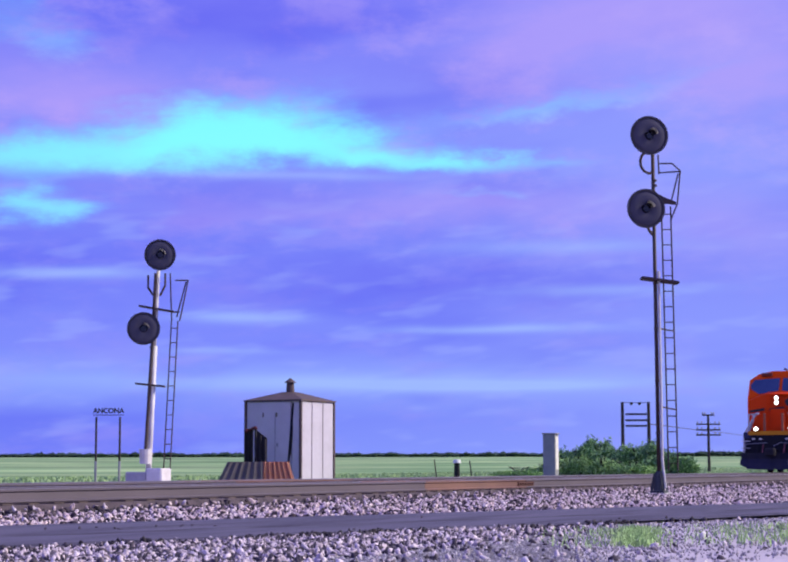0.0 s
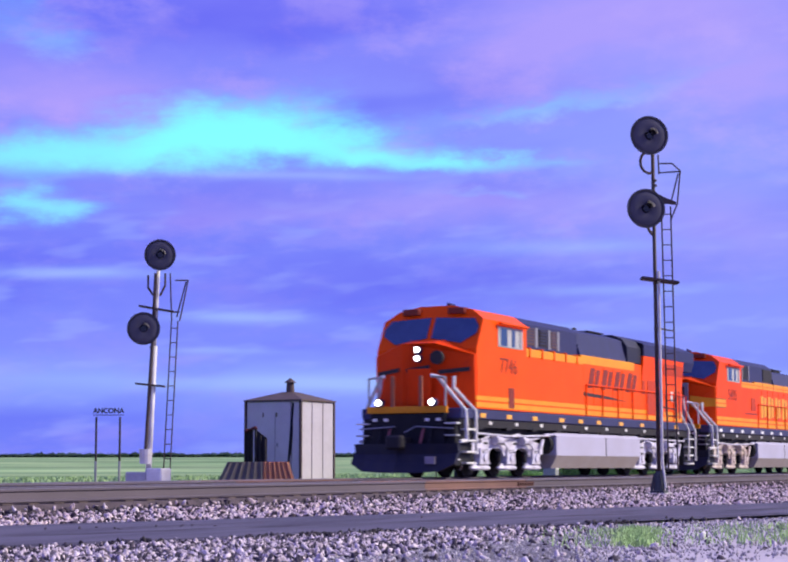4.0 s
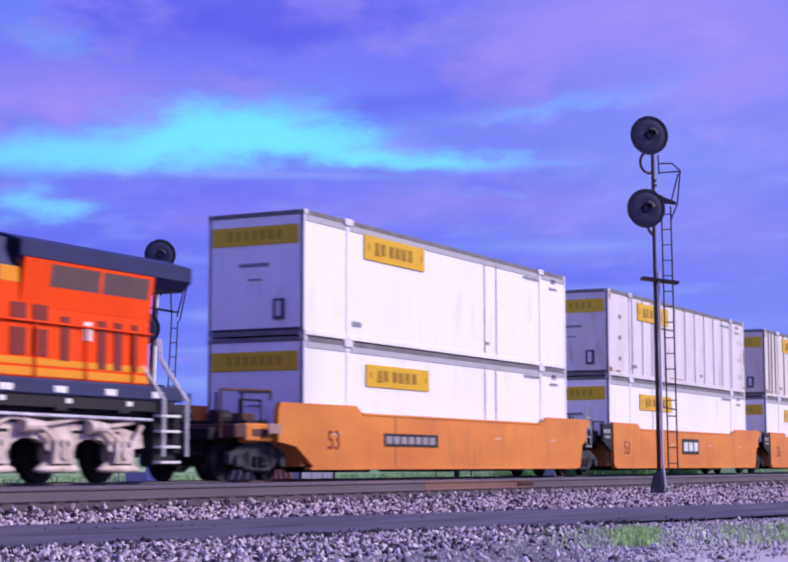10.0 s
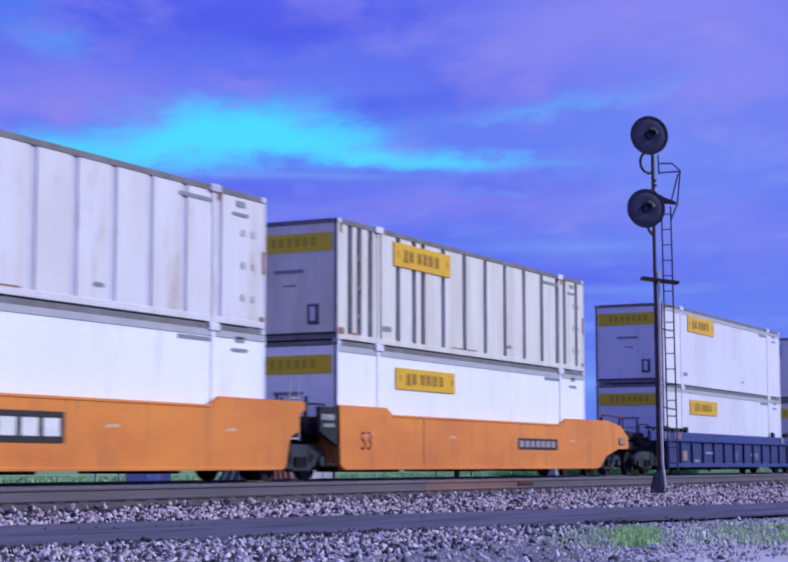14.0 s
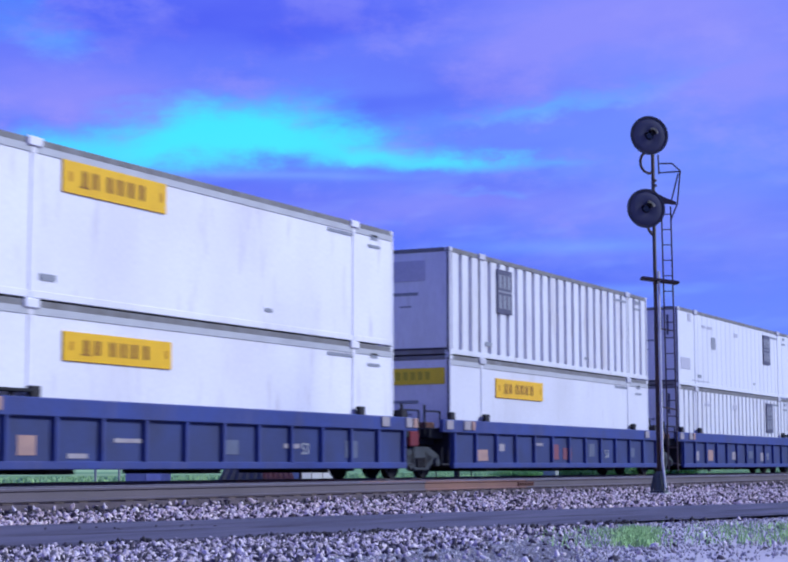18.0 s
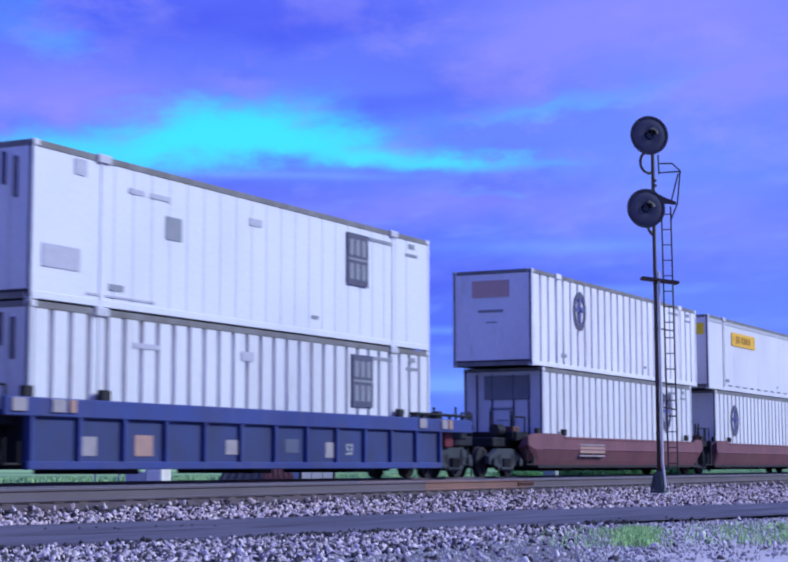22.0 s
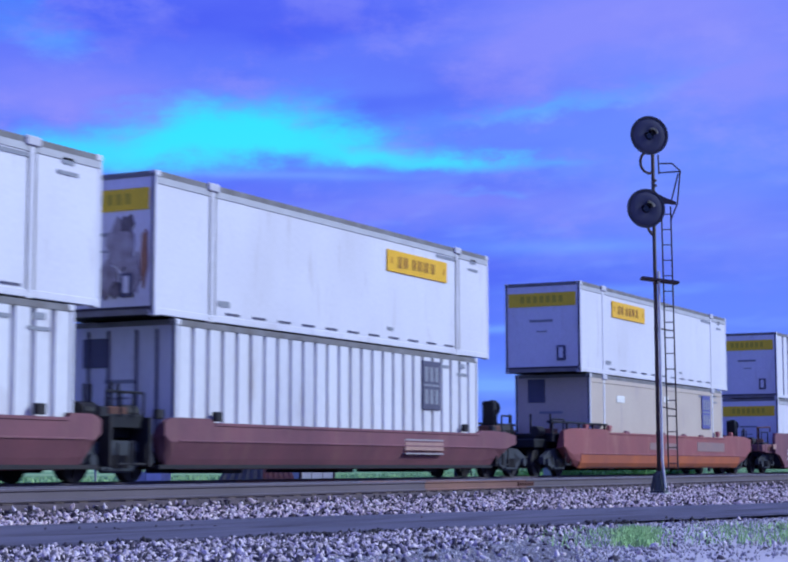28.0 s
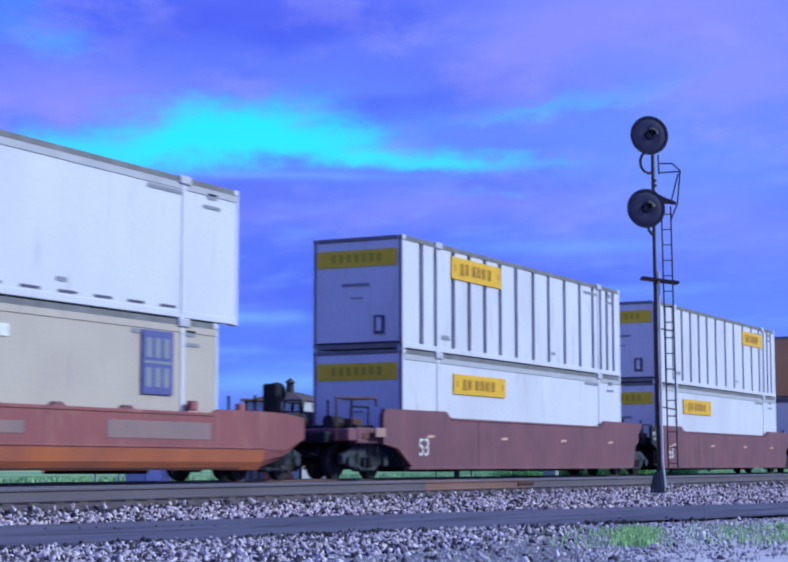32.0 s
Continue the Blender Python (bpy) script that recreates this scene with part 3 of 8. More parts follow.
def loft(bm, rings, caps=True):
    """Skin over rings of points of equal count."""
    vr = [[bm.verts.new(p) for p in ring] for ring in rings]
    n = len(rings[0])
    fs = []
    for a, b in zip(vr, vr[1:]):
        for i in range(n):
            fs.append(bm.faces.new((a[i], a[(i + 1) % n], b[(i + 1) % n], b[i])))
    if caps:
        fs += [bm.faces.new(vr[0][::-1]), bm.faces.new(vr[-1])]
    bmesh.ops.recalc_face_normals(bm, faces=fs)
    return bm


def B():
    return bmesh.new()


def mesh_of(name, bm, material, smooth=False):
    me = bpy.data.meshes.new(name)
    bm.to_mesh(me)
    bm.free()
    me.materials.append(material)
    if smooth:
        me.polygons.foreach_set("use_smooth", [True] * len(me.polygons))
    return me


def part(name, bm, material, parent, label="", smooth=False):
    ob = new(name, bm if isinstance(bm, bpy.types.Mesh) else mesh_of(name, bm, material, smooth))
    ob.parent = parent
    if label:
        tagged(ob, label)
    return ob


def thing(name, label, category, group="", at=None):
    ob = new(name)
    ob.empty_display_size = 0.3
    tagged(ob, label, category, group)
    if at is not None:
        ob.matrix_world = at
    return ob


def structure(name, bm, material, label=""):
    ob = new(name, bm if isinstance(bm, bpy.types.Mesh) else mesh_of(name, bm, material))
    return tagged(ob, label, kind="structure")


def text_mesh(body, size, material, depth=0.004, bold=0.0):
    """Letters as a mesh, standing in the x-z plane and facing -y, centred."""
    cu = bpy.data.curves.new("letters", "FONT")
    cu.body, cu.size, cu.extrude, cu.align_x, cu.align_y = body, size, depth, "CENTER", "CENTER"
    cu.offset = bold
    tmp = bpy.data.objects.new("letters", cu)
    scene.collection.objects.link(tmp)
    me = bpy.data.meshes.new_from_object(tmp.evaluated_get(bpy.context.evaluated_depsgraph_get()))
    bpy.data.objects.remove(tmp)
    bpy.data.curves.remove(cu)
    me.transform(Matrix.Rotation(radians(90), 4, "X"))
    me.materials.clear()
    me.materials.append(material)
    return me


def soup(name, verts, faces, material):
    me = bpy.data.meshes.new(name)
    me.from_pydata(verts, [], faces)
    me.materials.append(material)
    return me


rng = np.random.default_rng(5)

# ---- ground ----
GZ = -0.36


def ground_z(x, y):
    """Flat about the rails, rising gently to the rim of the plain."""
    r = math.hypot(x - EYE.x, y - EYE.y)
    rise = max(0.0, r - 130) / 770
    far = 0.0 if r < 130 else (min(r, 900) - 130) * 0.0074
    away = -0.10 if y > 3 else 0.0
    return GZ - 0.03 + away * min(1, max(0, (y - 3) / 4)) + far * min(1.0, rise * 3)


radii = [0.3, 3, 6, 9, 12, 15, 18, 21, 24, 27, 30, 34, 38, 43, 48, 54, 60, 70, 80, 95, 110, 130, 160, 200, 250, 320, 400, 500, 600, 720, 850, 900, 1500, 4000]
NA = 160
gv, gf, gm = [], [], []
for r in radii:
    for k in range(NA):
        an = 2 * math.pi * k / NA
        x, y = EYE.x + r * math.cos(an), EYE.y + r * math.sin(an)
        gv.append((x, y, ground_z(x, y) + (0.012 * math.sin(x * 1.3) * math.sin(y * 1.7) if r < 60 else 0)))
for i in range(len(radii) - 1):
    for k in range(NA):
        gf.append((i * NA + k, i * NA + (k + 1) % NA, (i + 1) * NA + (k + 1) % NA, (i + 1) * NA + k))
gf.append(tuple(range(NA))[::-1])
gme = soup("ground", gv, [f[::-1] for f in gf], M_GROUND)
structure("ground", gme, None, "gravelly dirt by the rails and green fields to the horizon")

# dark gravel apron under the road and beside the track bed
av, af = [], []
NX = 136
for i in range(NX):
    x = 5 + i
    y0 = min(-13.5, -20.9 + 0.394 * x) + 0.25 * math.sin(x * 1.9) + 0.15 * math.sin(x * 4.3)
    for j in range(5):
        av.append((x, y0 + (-6.6 - y0) * j / 4, GZ - 0.012))
for i in range(NX - 1):
    for j in range(4):
        a = i * 5 + j
        af.append((a, a + 5, a + 6, a + 1))
structure("gravel_apron", soup("gravel_apron", av, af, M_UNDER), None, "dark trodden gravel between road and tracks")

# road that slants up to the tracks
rv, rf = [], []
NS = 150
LANES = (0.0, 0.06, 0.2, 0.33, 0.47, 0.60, 0.67, 0.8, 0.93, 1.0)
NL = len(LANES)
for i in range(NS + 1):
    x = -2 + i * 0.48
    yt, yb = -8.15 - (x - 15.36) * 0.310, -11.78 - (x - 11.0) * 0.265
    for f in LANES:
        rv.append((x, yt + (yb - yt) * f + 0.05 * math.sin(x * 2.3 + f * 6) + 0.03 * math.sin(x * 5.1 + f * 9), GZ + 0.012 + 0.035 * math.sin(f * math.pi) - 0.02 * math.exp(-((f - 0.3) / 0.1) ** 2) - 0.02 * math.exp(-((f - 0.64) / 0.1) ** 2)))
for i in range(NS):
    for j in range(NL - 1):
        a = i * NL + j
        rf.append((a, a + NL, a + NL + 1, a + 1))
road_me = soup("road", rv, [f[::-1] for f in rf], M_ROAD)
road_me.materials.append(M_RUT)
for k, p in enumerate(road_me.polygons):
    if LANES[k % (NL - 1)] in (0.0, 0.60, 0.93):
        p.material_index = 1
structure("road", road_me, None, "dark packed gravel service road slanting past the tracks")

# ballast bed under both tracks
TRACK_Y = (0.0, -4.55)
X0, X1 = -60, 700
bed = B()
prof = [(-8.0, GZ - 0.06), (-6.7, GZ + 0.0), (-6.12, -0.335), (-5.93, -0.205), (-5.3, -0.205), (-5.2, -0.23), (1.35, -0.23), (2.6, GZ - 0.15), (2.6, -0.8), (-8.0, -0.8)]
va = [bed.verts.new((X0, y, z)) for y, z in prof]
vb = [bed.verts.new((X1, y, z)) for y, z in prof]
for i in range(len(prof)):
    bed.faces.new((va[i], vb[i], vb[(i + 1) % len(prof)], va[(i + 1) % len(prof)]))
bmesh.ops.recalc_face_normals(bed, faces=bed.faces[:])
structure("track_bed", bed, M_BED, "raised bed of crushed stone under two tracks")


def rail_mesh(x0, x1, side=M_RAIL):
    bm = B()
    pr = [(-0.075, -0.185), (0.075, -0.185), (0.075, -0.172), (0.014, -0.15), (0.010, -0.05), (0.036, -0.036), (0.036, -0.006), (0.028, 0.0), (-0.028, 0.0), (-0.036, -0.006), (-0.036, -0.036), (-0.010, -0.05), (-0.014, -0.15), (-0.075, -0.172)]
    loft(bm, [[(x, y, z) for y, z in pr] for x in (x0, x1)])
    me = mesh_of("rail", bm, side)
    me.materials.append(M_RAILTOP)
    for p in me.polygons:
        if p.normal.z > 0.7 and p.center.z > -0.012:
            p.material_index = 1
    return me


RAIL_A, RAIL_M, RAIL_B = rail_mesh(X0, 31.9), rail_mesh(31.91, 37.15, M_RAILRUST), rail_mesh(37.17, X1)
TIE_ME = mesh_of("tie", box(B(), -0.115, 0.115, -1.3, 1.3, -0.36, -0.187, 0.012), M_TIE)
joint = B()
box(joint, -0.45, 0.45, -0.04, -0.012, -0.15, -0.05, 0.004)
for k in range(6):
    rod(joint, (-0.36 + k * 0.144, -0.075, -0.10), (-0.36 + k * 0.144, -0.03, -0.10), 0.018, seg=6)
JOINT_ME = mesh_of("joint_bar", joint, M_RUSTDARK)
for ty in TRACK_Y:
    tr = thing("railway_track", "rusty steel rails on weathered timber ties in crushed stone", "railway track", "tracks")
    tr.location = (0, ty, 0)
    tagged(tr, kind="structure")
    for sy in (-0.755, 0.755):
        for me in (RAIL_A, RAIL_M, RAIL_B):
            r = part("rail", me, None, tr)
            r.location.y = sy
        j = part("joint_bar", JOINT_ME, None, tr)
        j.location = (37.16, sy, 0)
    for k in range(130):
        t = part("tie", TIE_ME, None, tr)
        t.location = (10 + k * 0.55 + rng.uniform(-0.03, 0.03), rng.uniform(-0.04, 0.04), 0)
        t.rotation_euler.z = rng.uniform(-0.02, 0.02)
    far = B()
    for k in range(400):
        box(far, 81.6 + k * 0.55, 81.83 + k * 0.55, -1.3, 1.3, -0.36, -0.187)
    tagged(part("far_ties", far, M_TIE, tr), kind="stuff")


# loose stones
def stones(name, xy, z, size, material, label):
    """Many small angular stones as one sheet of stuff."""
    t = (1 + 5 ** 0.5) / 2
    ico = np.array([(-1, t, 0), (1, t, 0), (-1, -t, 0), (1, -t, 0), (0, -1, t), (0, 1, t), (0, -1, -t), (0, 1, -t), (t, 0, -1), (t, 0, 1), (-t, 0, -1), (-t, 0, 1)]) / 1.9
    tri = np.array([(0, 11, 5), (0, 5, 1), (0, 1, 7), (0, 7, 10), (0, 10, 11), (1, 5, 9), (5, 11, 4), (11, 10, 2), (10, 7, 6), (7, 1, 8), (3, 9, 4), (3, 4, 2), (3, 2, 6), (3, 6, 8), (3, 8, 9), (4, 9, 5), (2, 4, 11), (6, 2, 10), (8, 6, 7), (9, 8, 1)])
    n = len(xy)
    s = size * rng.uniform(0.6, 1.3, (n, 1, 1)) * rng.uniform(0.5, 1.2, (n, 1, 3)) * np.array([1.45, 0.62, 0.9])
    v = ico[None] * s * rng.uniform(0.65, 1.25, (n, 12, 1))
    an, tl = rng.uniform(0, 6.28, n), rng.uniform(-1.5, 1.5, n)
    c, sn, ct, st = np.cos(an), np.sin(an), np.cos(tl), np.sin(tl)
    x, y, zz = v[..., 0], v[..., 1], v[..., 2]
    x, zz = x * ct[:, None] - zz * st[:, None], x * st[:, None] + zz * ct[:, None]
    x, y = x * c[:, None] - y * sn[:, None], x * sn[:, None] + y * c[:, None]
    v = np.stack([x + xy[:, 0:1], y + xy[:, 1:2], zz + z[:, None] + size * rng.uniform(-0.05, 0.45, (n, 1))], -1).reshape(-1, 3)
    f = (tri[None] + (np.arange(n) * 12)[:, None, None]).reshape(-1, 3)
    me = bpy.data.meshes.new(name)
    me.vertices.add(len(v)), me.loops.add(f.size), me.polygons.add(len(f))
    me.vertices.foreach_set("co", v.astype(np.float32).ravel())
    me.loops.foreach_set("vertex_index", f.astype(np.int32).ravel())
    me.polygons.foreach_set("loop_start", np.arange(0, f.size, 3, dtype=np.int32))
    me.update(calc_edges=True)
    me.materials.append(material)
    return tagged(new(name, me), label, "gravel", kind="stuff")


def bed_z(y):
    return np.interp(y, [p[0] for p in prof[:8]], [p[1] for p in prof[:8]])


def road_edges(x):
    return -8.15 - (x - 15.36) * 0.310, -11.78 - (x - 11.0) * 0.265


pts = np.stack([rng.uniform(10, 80, 150000), rng.uniform(-14.5, -6.0, 150000)], -1)
keep = (pts[:, 1] > road_edges(pts[:, 0])[0] + rng.normal(0, 0.10, len(pts))) & ((pts[:, 0] < 42) | (pts[:, 1] > -9.5)) & ((pts[:, 0] < 48) | (rng.uniform(0, 1, len(pts)) < 0.6)) & (rng.uniform(0, 1, len(pts)) < 0.6)
pts = pts[keep]
pz = np.where(pts[:, 1] > -8.0, bed_z(pts[:, 1]), GZ - 0.02)
stones("ballast_stones", pts, pz, 0.043, M_BALLAST, "loose pinkish grey crushed stone along the track shoulder")
pts = np.stack([rng.uniform(8, 26, 120000), rng.uniform(-17.5, -10, 120000)], -1)
slant = np.degrees(np.arctan2(pts[:, 1] + 20.9, pts[:, 0]))  # the gravel thins out in a fan towards the south
fade = np.clip((pts[:, 1] + 15.0) / 1.6, 0.04, 1) * np.clip((slant - 19.5) / 6.5, 0.05, 1)
keep = (pts[:, 1] < road_edges(pts[:, 0])[1] + rng.normal(0, 0.14, len(pts))) & (rng.uniform(0, 1, len(pts)) < fade)
pts = pts[keep]
stones("gravel_stones", pts, np.full(len(pts), GZ - 0.02), 0.031, M_GRAVEL, "loose grey gravel beside the service road")
# a row of dark stones stands in for the shadow line here
nd = 5200
cx = rng.uniform(10, 75, nd)
dark_pts = np.stack([cx, -6.13 + rng.normal(0, 0.06, nd)], -1)
stones("shoulder_cinders", dark_pts, np.full(nd, -0.335), 0.04, M_DARKSTONE, "dark oily stones along the foot of the rail bed")
cx = 8 + 26 * rng.uniform(0, 1, 3000) ** 1.5
dark_pts = np.stack([cx, np.where(rng.uniform(0, 1, 3000) < 0.75, -11.78 - (cx - 11.0) * 0.265, -9.9 - (cx - 13.2) * 0.29) + rng.normal(0, 0.10, 3000) * (0.6 + 1.6 * np.abs(np.sin(cx * 2.1) * np.sin(cx * 0.7)))], -1)
dark_pts = dark_pts[(np.sin(cx * 3.7) + np.sin(cx * 1.3 + 1) + rng.normal(0, 0.6, 3000) - 1.6 * np.clip((cx - 15) / 5, 0, 1)) > -0.2]
stones("road_cinders", dark_pts, np.full(len(dark_pts), GZ), 0.03, M_DARKSTONE, "dark cinders scattered along the road edge")
pts = np.stack([rng.uniform(8, 60, 16000), rng.uniform(-5.2, -3.9, 16000)], -1)
stones("crib_stones", pts, np.full(len(pts), -0.235), 0.045, M_BALLAST, "crushed stone between the ties")
one = stones("pale_stone", np.array([[15.8, -16.07]]), np.array([GZ + 0.0]), 0.036, M_MASTWHITE, "pale stone lying on the gravel")
one["kind"] = "thing"
one["category"] = "stone"


# grass
def blades(name, xy, z, h, w, material, label, category="grass"):
    n = len(xy)
    an = rng.uniform(0, 6.28, n)
    hh = h * rng.uniform(0.5, 1.2, n)
    dx, dy = np.cos(an) * w, np.sin(an) * w
    lx, ly = rng.normal(0, 0.35, n) * hh, rng.normal(0, 0.35, n) * hh
    b0 = np.stack([xy[:, 0] - dx, xy[:, 1] - dy, z], -1)
    b1 = np.stack([xy[:, 0] + dx, xy[:, 1] + dy, z], -1)
    m0 = np.stack([xy[:, 0] + dx * 0.8 + lx * 0.4, xy[:, 1] + dy * 0.8 + ly * 0.4, z + hh * 0.6], -1)
    m1 = np.stack([xy[:, 0] - dx * 0.8 + lx * 0.4, xy[:, 1] - dy * 0.8 + ly * 0.4, z + hh * 0.6], -1)
    tp = np.stack([xy[:, 0] + lx, xy[:, 1] + ly, z + hh], -1)
    v = np.stack([b0, b1, m0, m1, tp], 1).reshape(-1, 3)
    k = np.arange(n)[:, None] * 5
    f = np.concatenate([k + np.array([0, 1, 2]), k + np.array([0, 2, 3]), k + np.array([3, 2, 4])], 1).reshape(-1, 3)
    return tagged(new(name, soup(name, v.tolist(), f.tolist(), material)), label, category, kind="stuff")


fine = np.stack([rng.uniform(9, 26, 60000), rng.uniform(-17.5, -12.8, 60000)], -1)
fine = fine[fine[:, 1] < road_edges(fine[:, 0])[1]]
fine = fine[rng.uniform(0, 1, len(fine)) < np.clip((np.degrees(np.arctan2(fine[:, 1] + 20.9, fine[:, 0])) - 17) / 7, 0.16, 1)]
stones("grit", fine, np.full(len(fine), GZ - 0.022), 0.014, M_GRIT, "fine grey grit on dry ground")
clump = []
for slope, spread, z0, z1, n in ((0.138, 0.0055, 14.8, 18.6, 1700), (0.122, 0.018, 14.6, 18.5, 420), (0.244, 0.010, 15.8, 20.5, 2700), (0.200, 0.016, 15.0, 20.0, 420)):
    d = rng.uniform(z0, z1, n)
    a = rng.normal(slope, spread, n)
    clump.append(np.stack([EYE.x + d * (math.cos(radians(27.086)) + a * math.sin(radians(27.086))), EYE.y + d * (math.sin(radians(27.086)) - a * math.cos(radians(27.086)))], -1))
clump = np.concatenate(clump)
blades("grass_tufts", clump, np.full(len(clump), GZ - 0.03), 0.075, 0.006, M_GRASSNEAR, "short green grass tufts growing through gravel")
pts = np.stack([rng.uniform(25, 260, 26000), rng.uniform(9, 60, 26000)], -1)
blades("field_grass", pts, np.array([ground_z(*p) - 0.02 for p in pts]), 0.20, 0.05, M_GRASS, "green weeds at the field's edge beyond the tracks")

# woods along the horizon
wv, wf = [], []
for k in range(2600):
    an = radians(rng.uniform(4, 52))
    r = rng.uniform(880, 1000)
    cx, cy = EYE.x + r * math.cos(an), EYE.y + r * math.sin(an)
    lump = noise.noise((an * 40, 0, 0)) * 0.5 + 0.5
    hh = (1.0 + 2.4 * lump) * rng.uniform(0.6, 1.1)
    w = rng.uniform(1.5, 4.0)
    b = len(wv)
    zz = 5.4
    for q in range(6):
        aq = q * math.pi / 3
        wv.append((cx + w * math.cos(aq), cy + w * math.sin(aq), zz + hh * rng.uniform(0.35, 0.6)))
    wv.append((cx, cy, zz + hh)), wv.append((cx, cy, zz - 1))
    for q in range(6):
        wf.append((b + q, b + (q + 1) % 6, b + 6)), wf.append((b + (q + 1) % 6, b + q, b + 7))
tagged(new("woods", soup("woods", wv, wf, M_WOODS)), "low dark line of trees along the far horizon", "trees", kind="stuff")


# ---- signals ----
def disc(parent, x, y, z, r, yaw, name="signal_head"):
    """A round backboard with a hooded lens, facing the way of yaw."""
    m = Matrix.Translation((x, y, z)) @ Matrix.Rotation(yaw, 4, "Z")
    bm = B()
    bmesh.ops.create_cone(bm, cap_ends=True, segments=36, radius1=r, radius2=r, depth=0.03, matrix=m @ Matrix.Rotation(radians(90), 4, "X"))
    ring = 36
    for k in range(ring):
        a, b2 = 2 * math.pi * k / ring, 2 * math.pi * (k + 1) / ring
        obox(bm, m @ Vector((r * math.cos(a), -0.02, r * math.sin(a))), m @ Vector((r * math.cos(b2), -0.02, r * math.sin(b2))), 0.03, 0.05)
    head = part(name, bm, M_DISC, parent, "black round signal backboard")
    bm = B()
    n = 14
    outer = [[m @ Vector((rr * math.cos(math.pi * (0.0 + k / n)), yy, rr * math.sin(math.pi * (0.0 + k / n)))) for k in range(n + 1)] for rr, yy in ((0.11, -0.02), (0.10, -0.22))]
    va = [[bm.verts.new(p) for p in o] for o in outer]
    for k in range(n):
        bm.faces.new((va[0][k], va[0][k + 1], va[1][k + 1], va[1][k]))
    bmesh.ops.solidify(bm, geom=bm.faces[:], thickness=0.012)
    part("hood", bm, M_DISC, head, "curved black sun hood")
    n = 36
    dish = [[m @ Vector((rr * math.cos(2 * math.pi * k / n), yy, rr * math.sin(2 * math.pi * k / n))) for k in range(n)] for rr, yy in ((r - 0.035, -0.016), (r - 0.06, -0.030), (0.12, -0.022), (0.11, -0.016))]
    part("target_face", loft(B(), dish, caps=False), M_DISCFACE, head, "slate grey inner face", True)
    part("lens", bmesh_cone(m, 0.105, 0.05), M_LENS, head, "unlit dark lens")
    # pale crescent: the light on the hood's edge, put in as colour
    glint = [[m @ Vector((rr * math.cos(a), yy, rr * math.sin(a))) for a in [0.1 + 1.5 * k / 6 for k in range(7)]] for rr, yy in ((0.125, -0.10), (0.150, -0.235))]
    bm = B()
    va = [[bm.verts.new(p) for p in o] for o in glint]
    for k in range(6):
        bm.faces.new((va[0][k], va[0][k + 1], va[1][k + 1], va[1][k]))
    bmesh.ops.solidify(bm, geom=bm.faces[:], thickness=0.01)
    part("hood_lip", bm, M_PALEMARK, head, "worn pale edge of the sun hood")
    bm = B()
    box(bm, -0.16, 0.16, 0.02, 0.34, -0.2, 0.2, 0.03)
    bm.transform(m)
    part("lamp_case", bm, M_DISC, head)
    return head


def bmesh_cone(m, r, depth):
    bm = B()
    bmesh.ops.create_cone(bm, cap_ends=True, segments=24, radius1=r, radius2=r * 0.8, depth=depth, matrix=m @ Matrix.Translation((0, -0.04, 0)) @ Matrix.Rotation(radians(90), 4, "X"))
    return bm


YAW = radians(-52)


def ladder(parent, a, b, width, way, rungs, r=0.018):
    a, b, way = Vector(a), Vector(b), Vector(way).normalized() * width / 2
    for s in (-1, 1):
        part("stile", rod(B(), a + way * s, b + way * s, r, seg=6), M_MAST, parent)
    for k in range(rungs):
        c = a + (b - a) * ((k + 0.5) / rungs)
        part("rung", rod(B(), c - way, c + way, r * 0.7, seg=6), M_MAST, parent)


RIGHT = Vector((math.sin(radians(27.086)), -math.cos(radians(27.086)), 0))
FWD = Vector((math.cos(radians(27.086)), math.sin(radians(27.086)), 0))


def sight(x, y, depth):
    """A point in front of the eye, by the sideways and upward slope of its direction and its depth along the ground."""
    return EYE + (FWD + RIGHT * x + Vector((0, 0, 1)) * y) * depth


def bearing(p):
    return (p - 784) / 3449.6


def rise(p):
    return (928 - p) / 3449.6 * 1.006


def plank(a, b, deep, thick):
    """A level board from a to b, deep along the line of sight."""
    bm = B()
    o, z = FWD * deep / 2, Vector((0, 0, thick / 2))
    loft(bm, [[p - o - z, p + o - z, p + o + z, p - o + z] for p in (Vector(a), Vector(b))])
    return bm


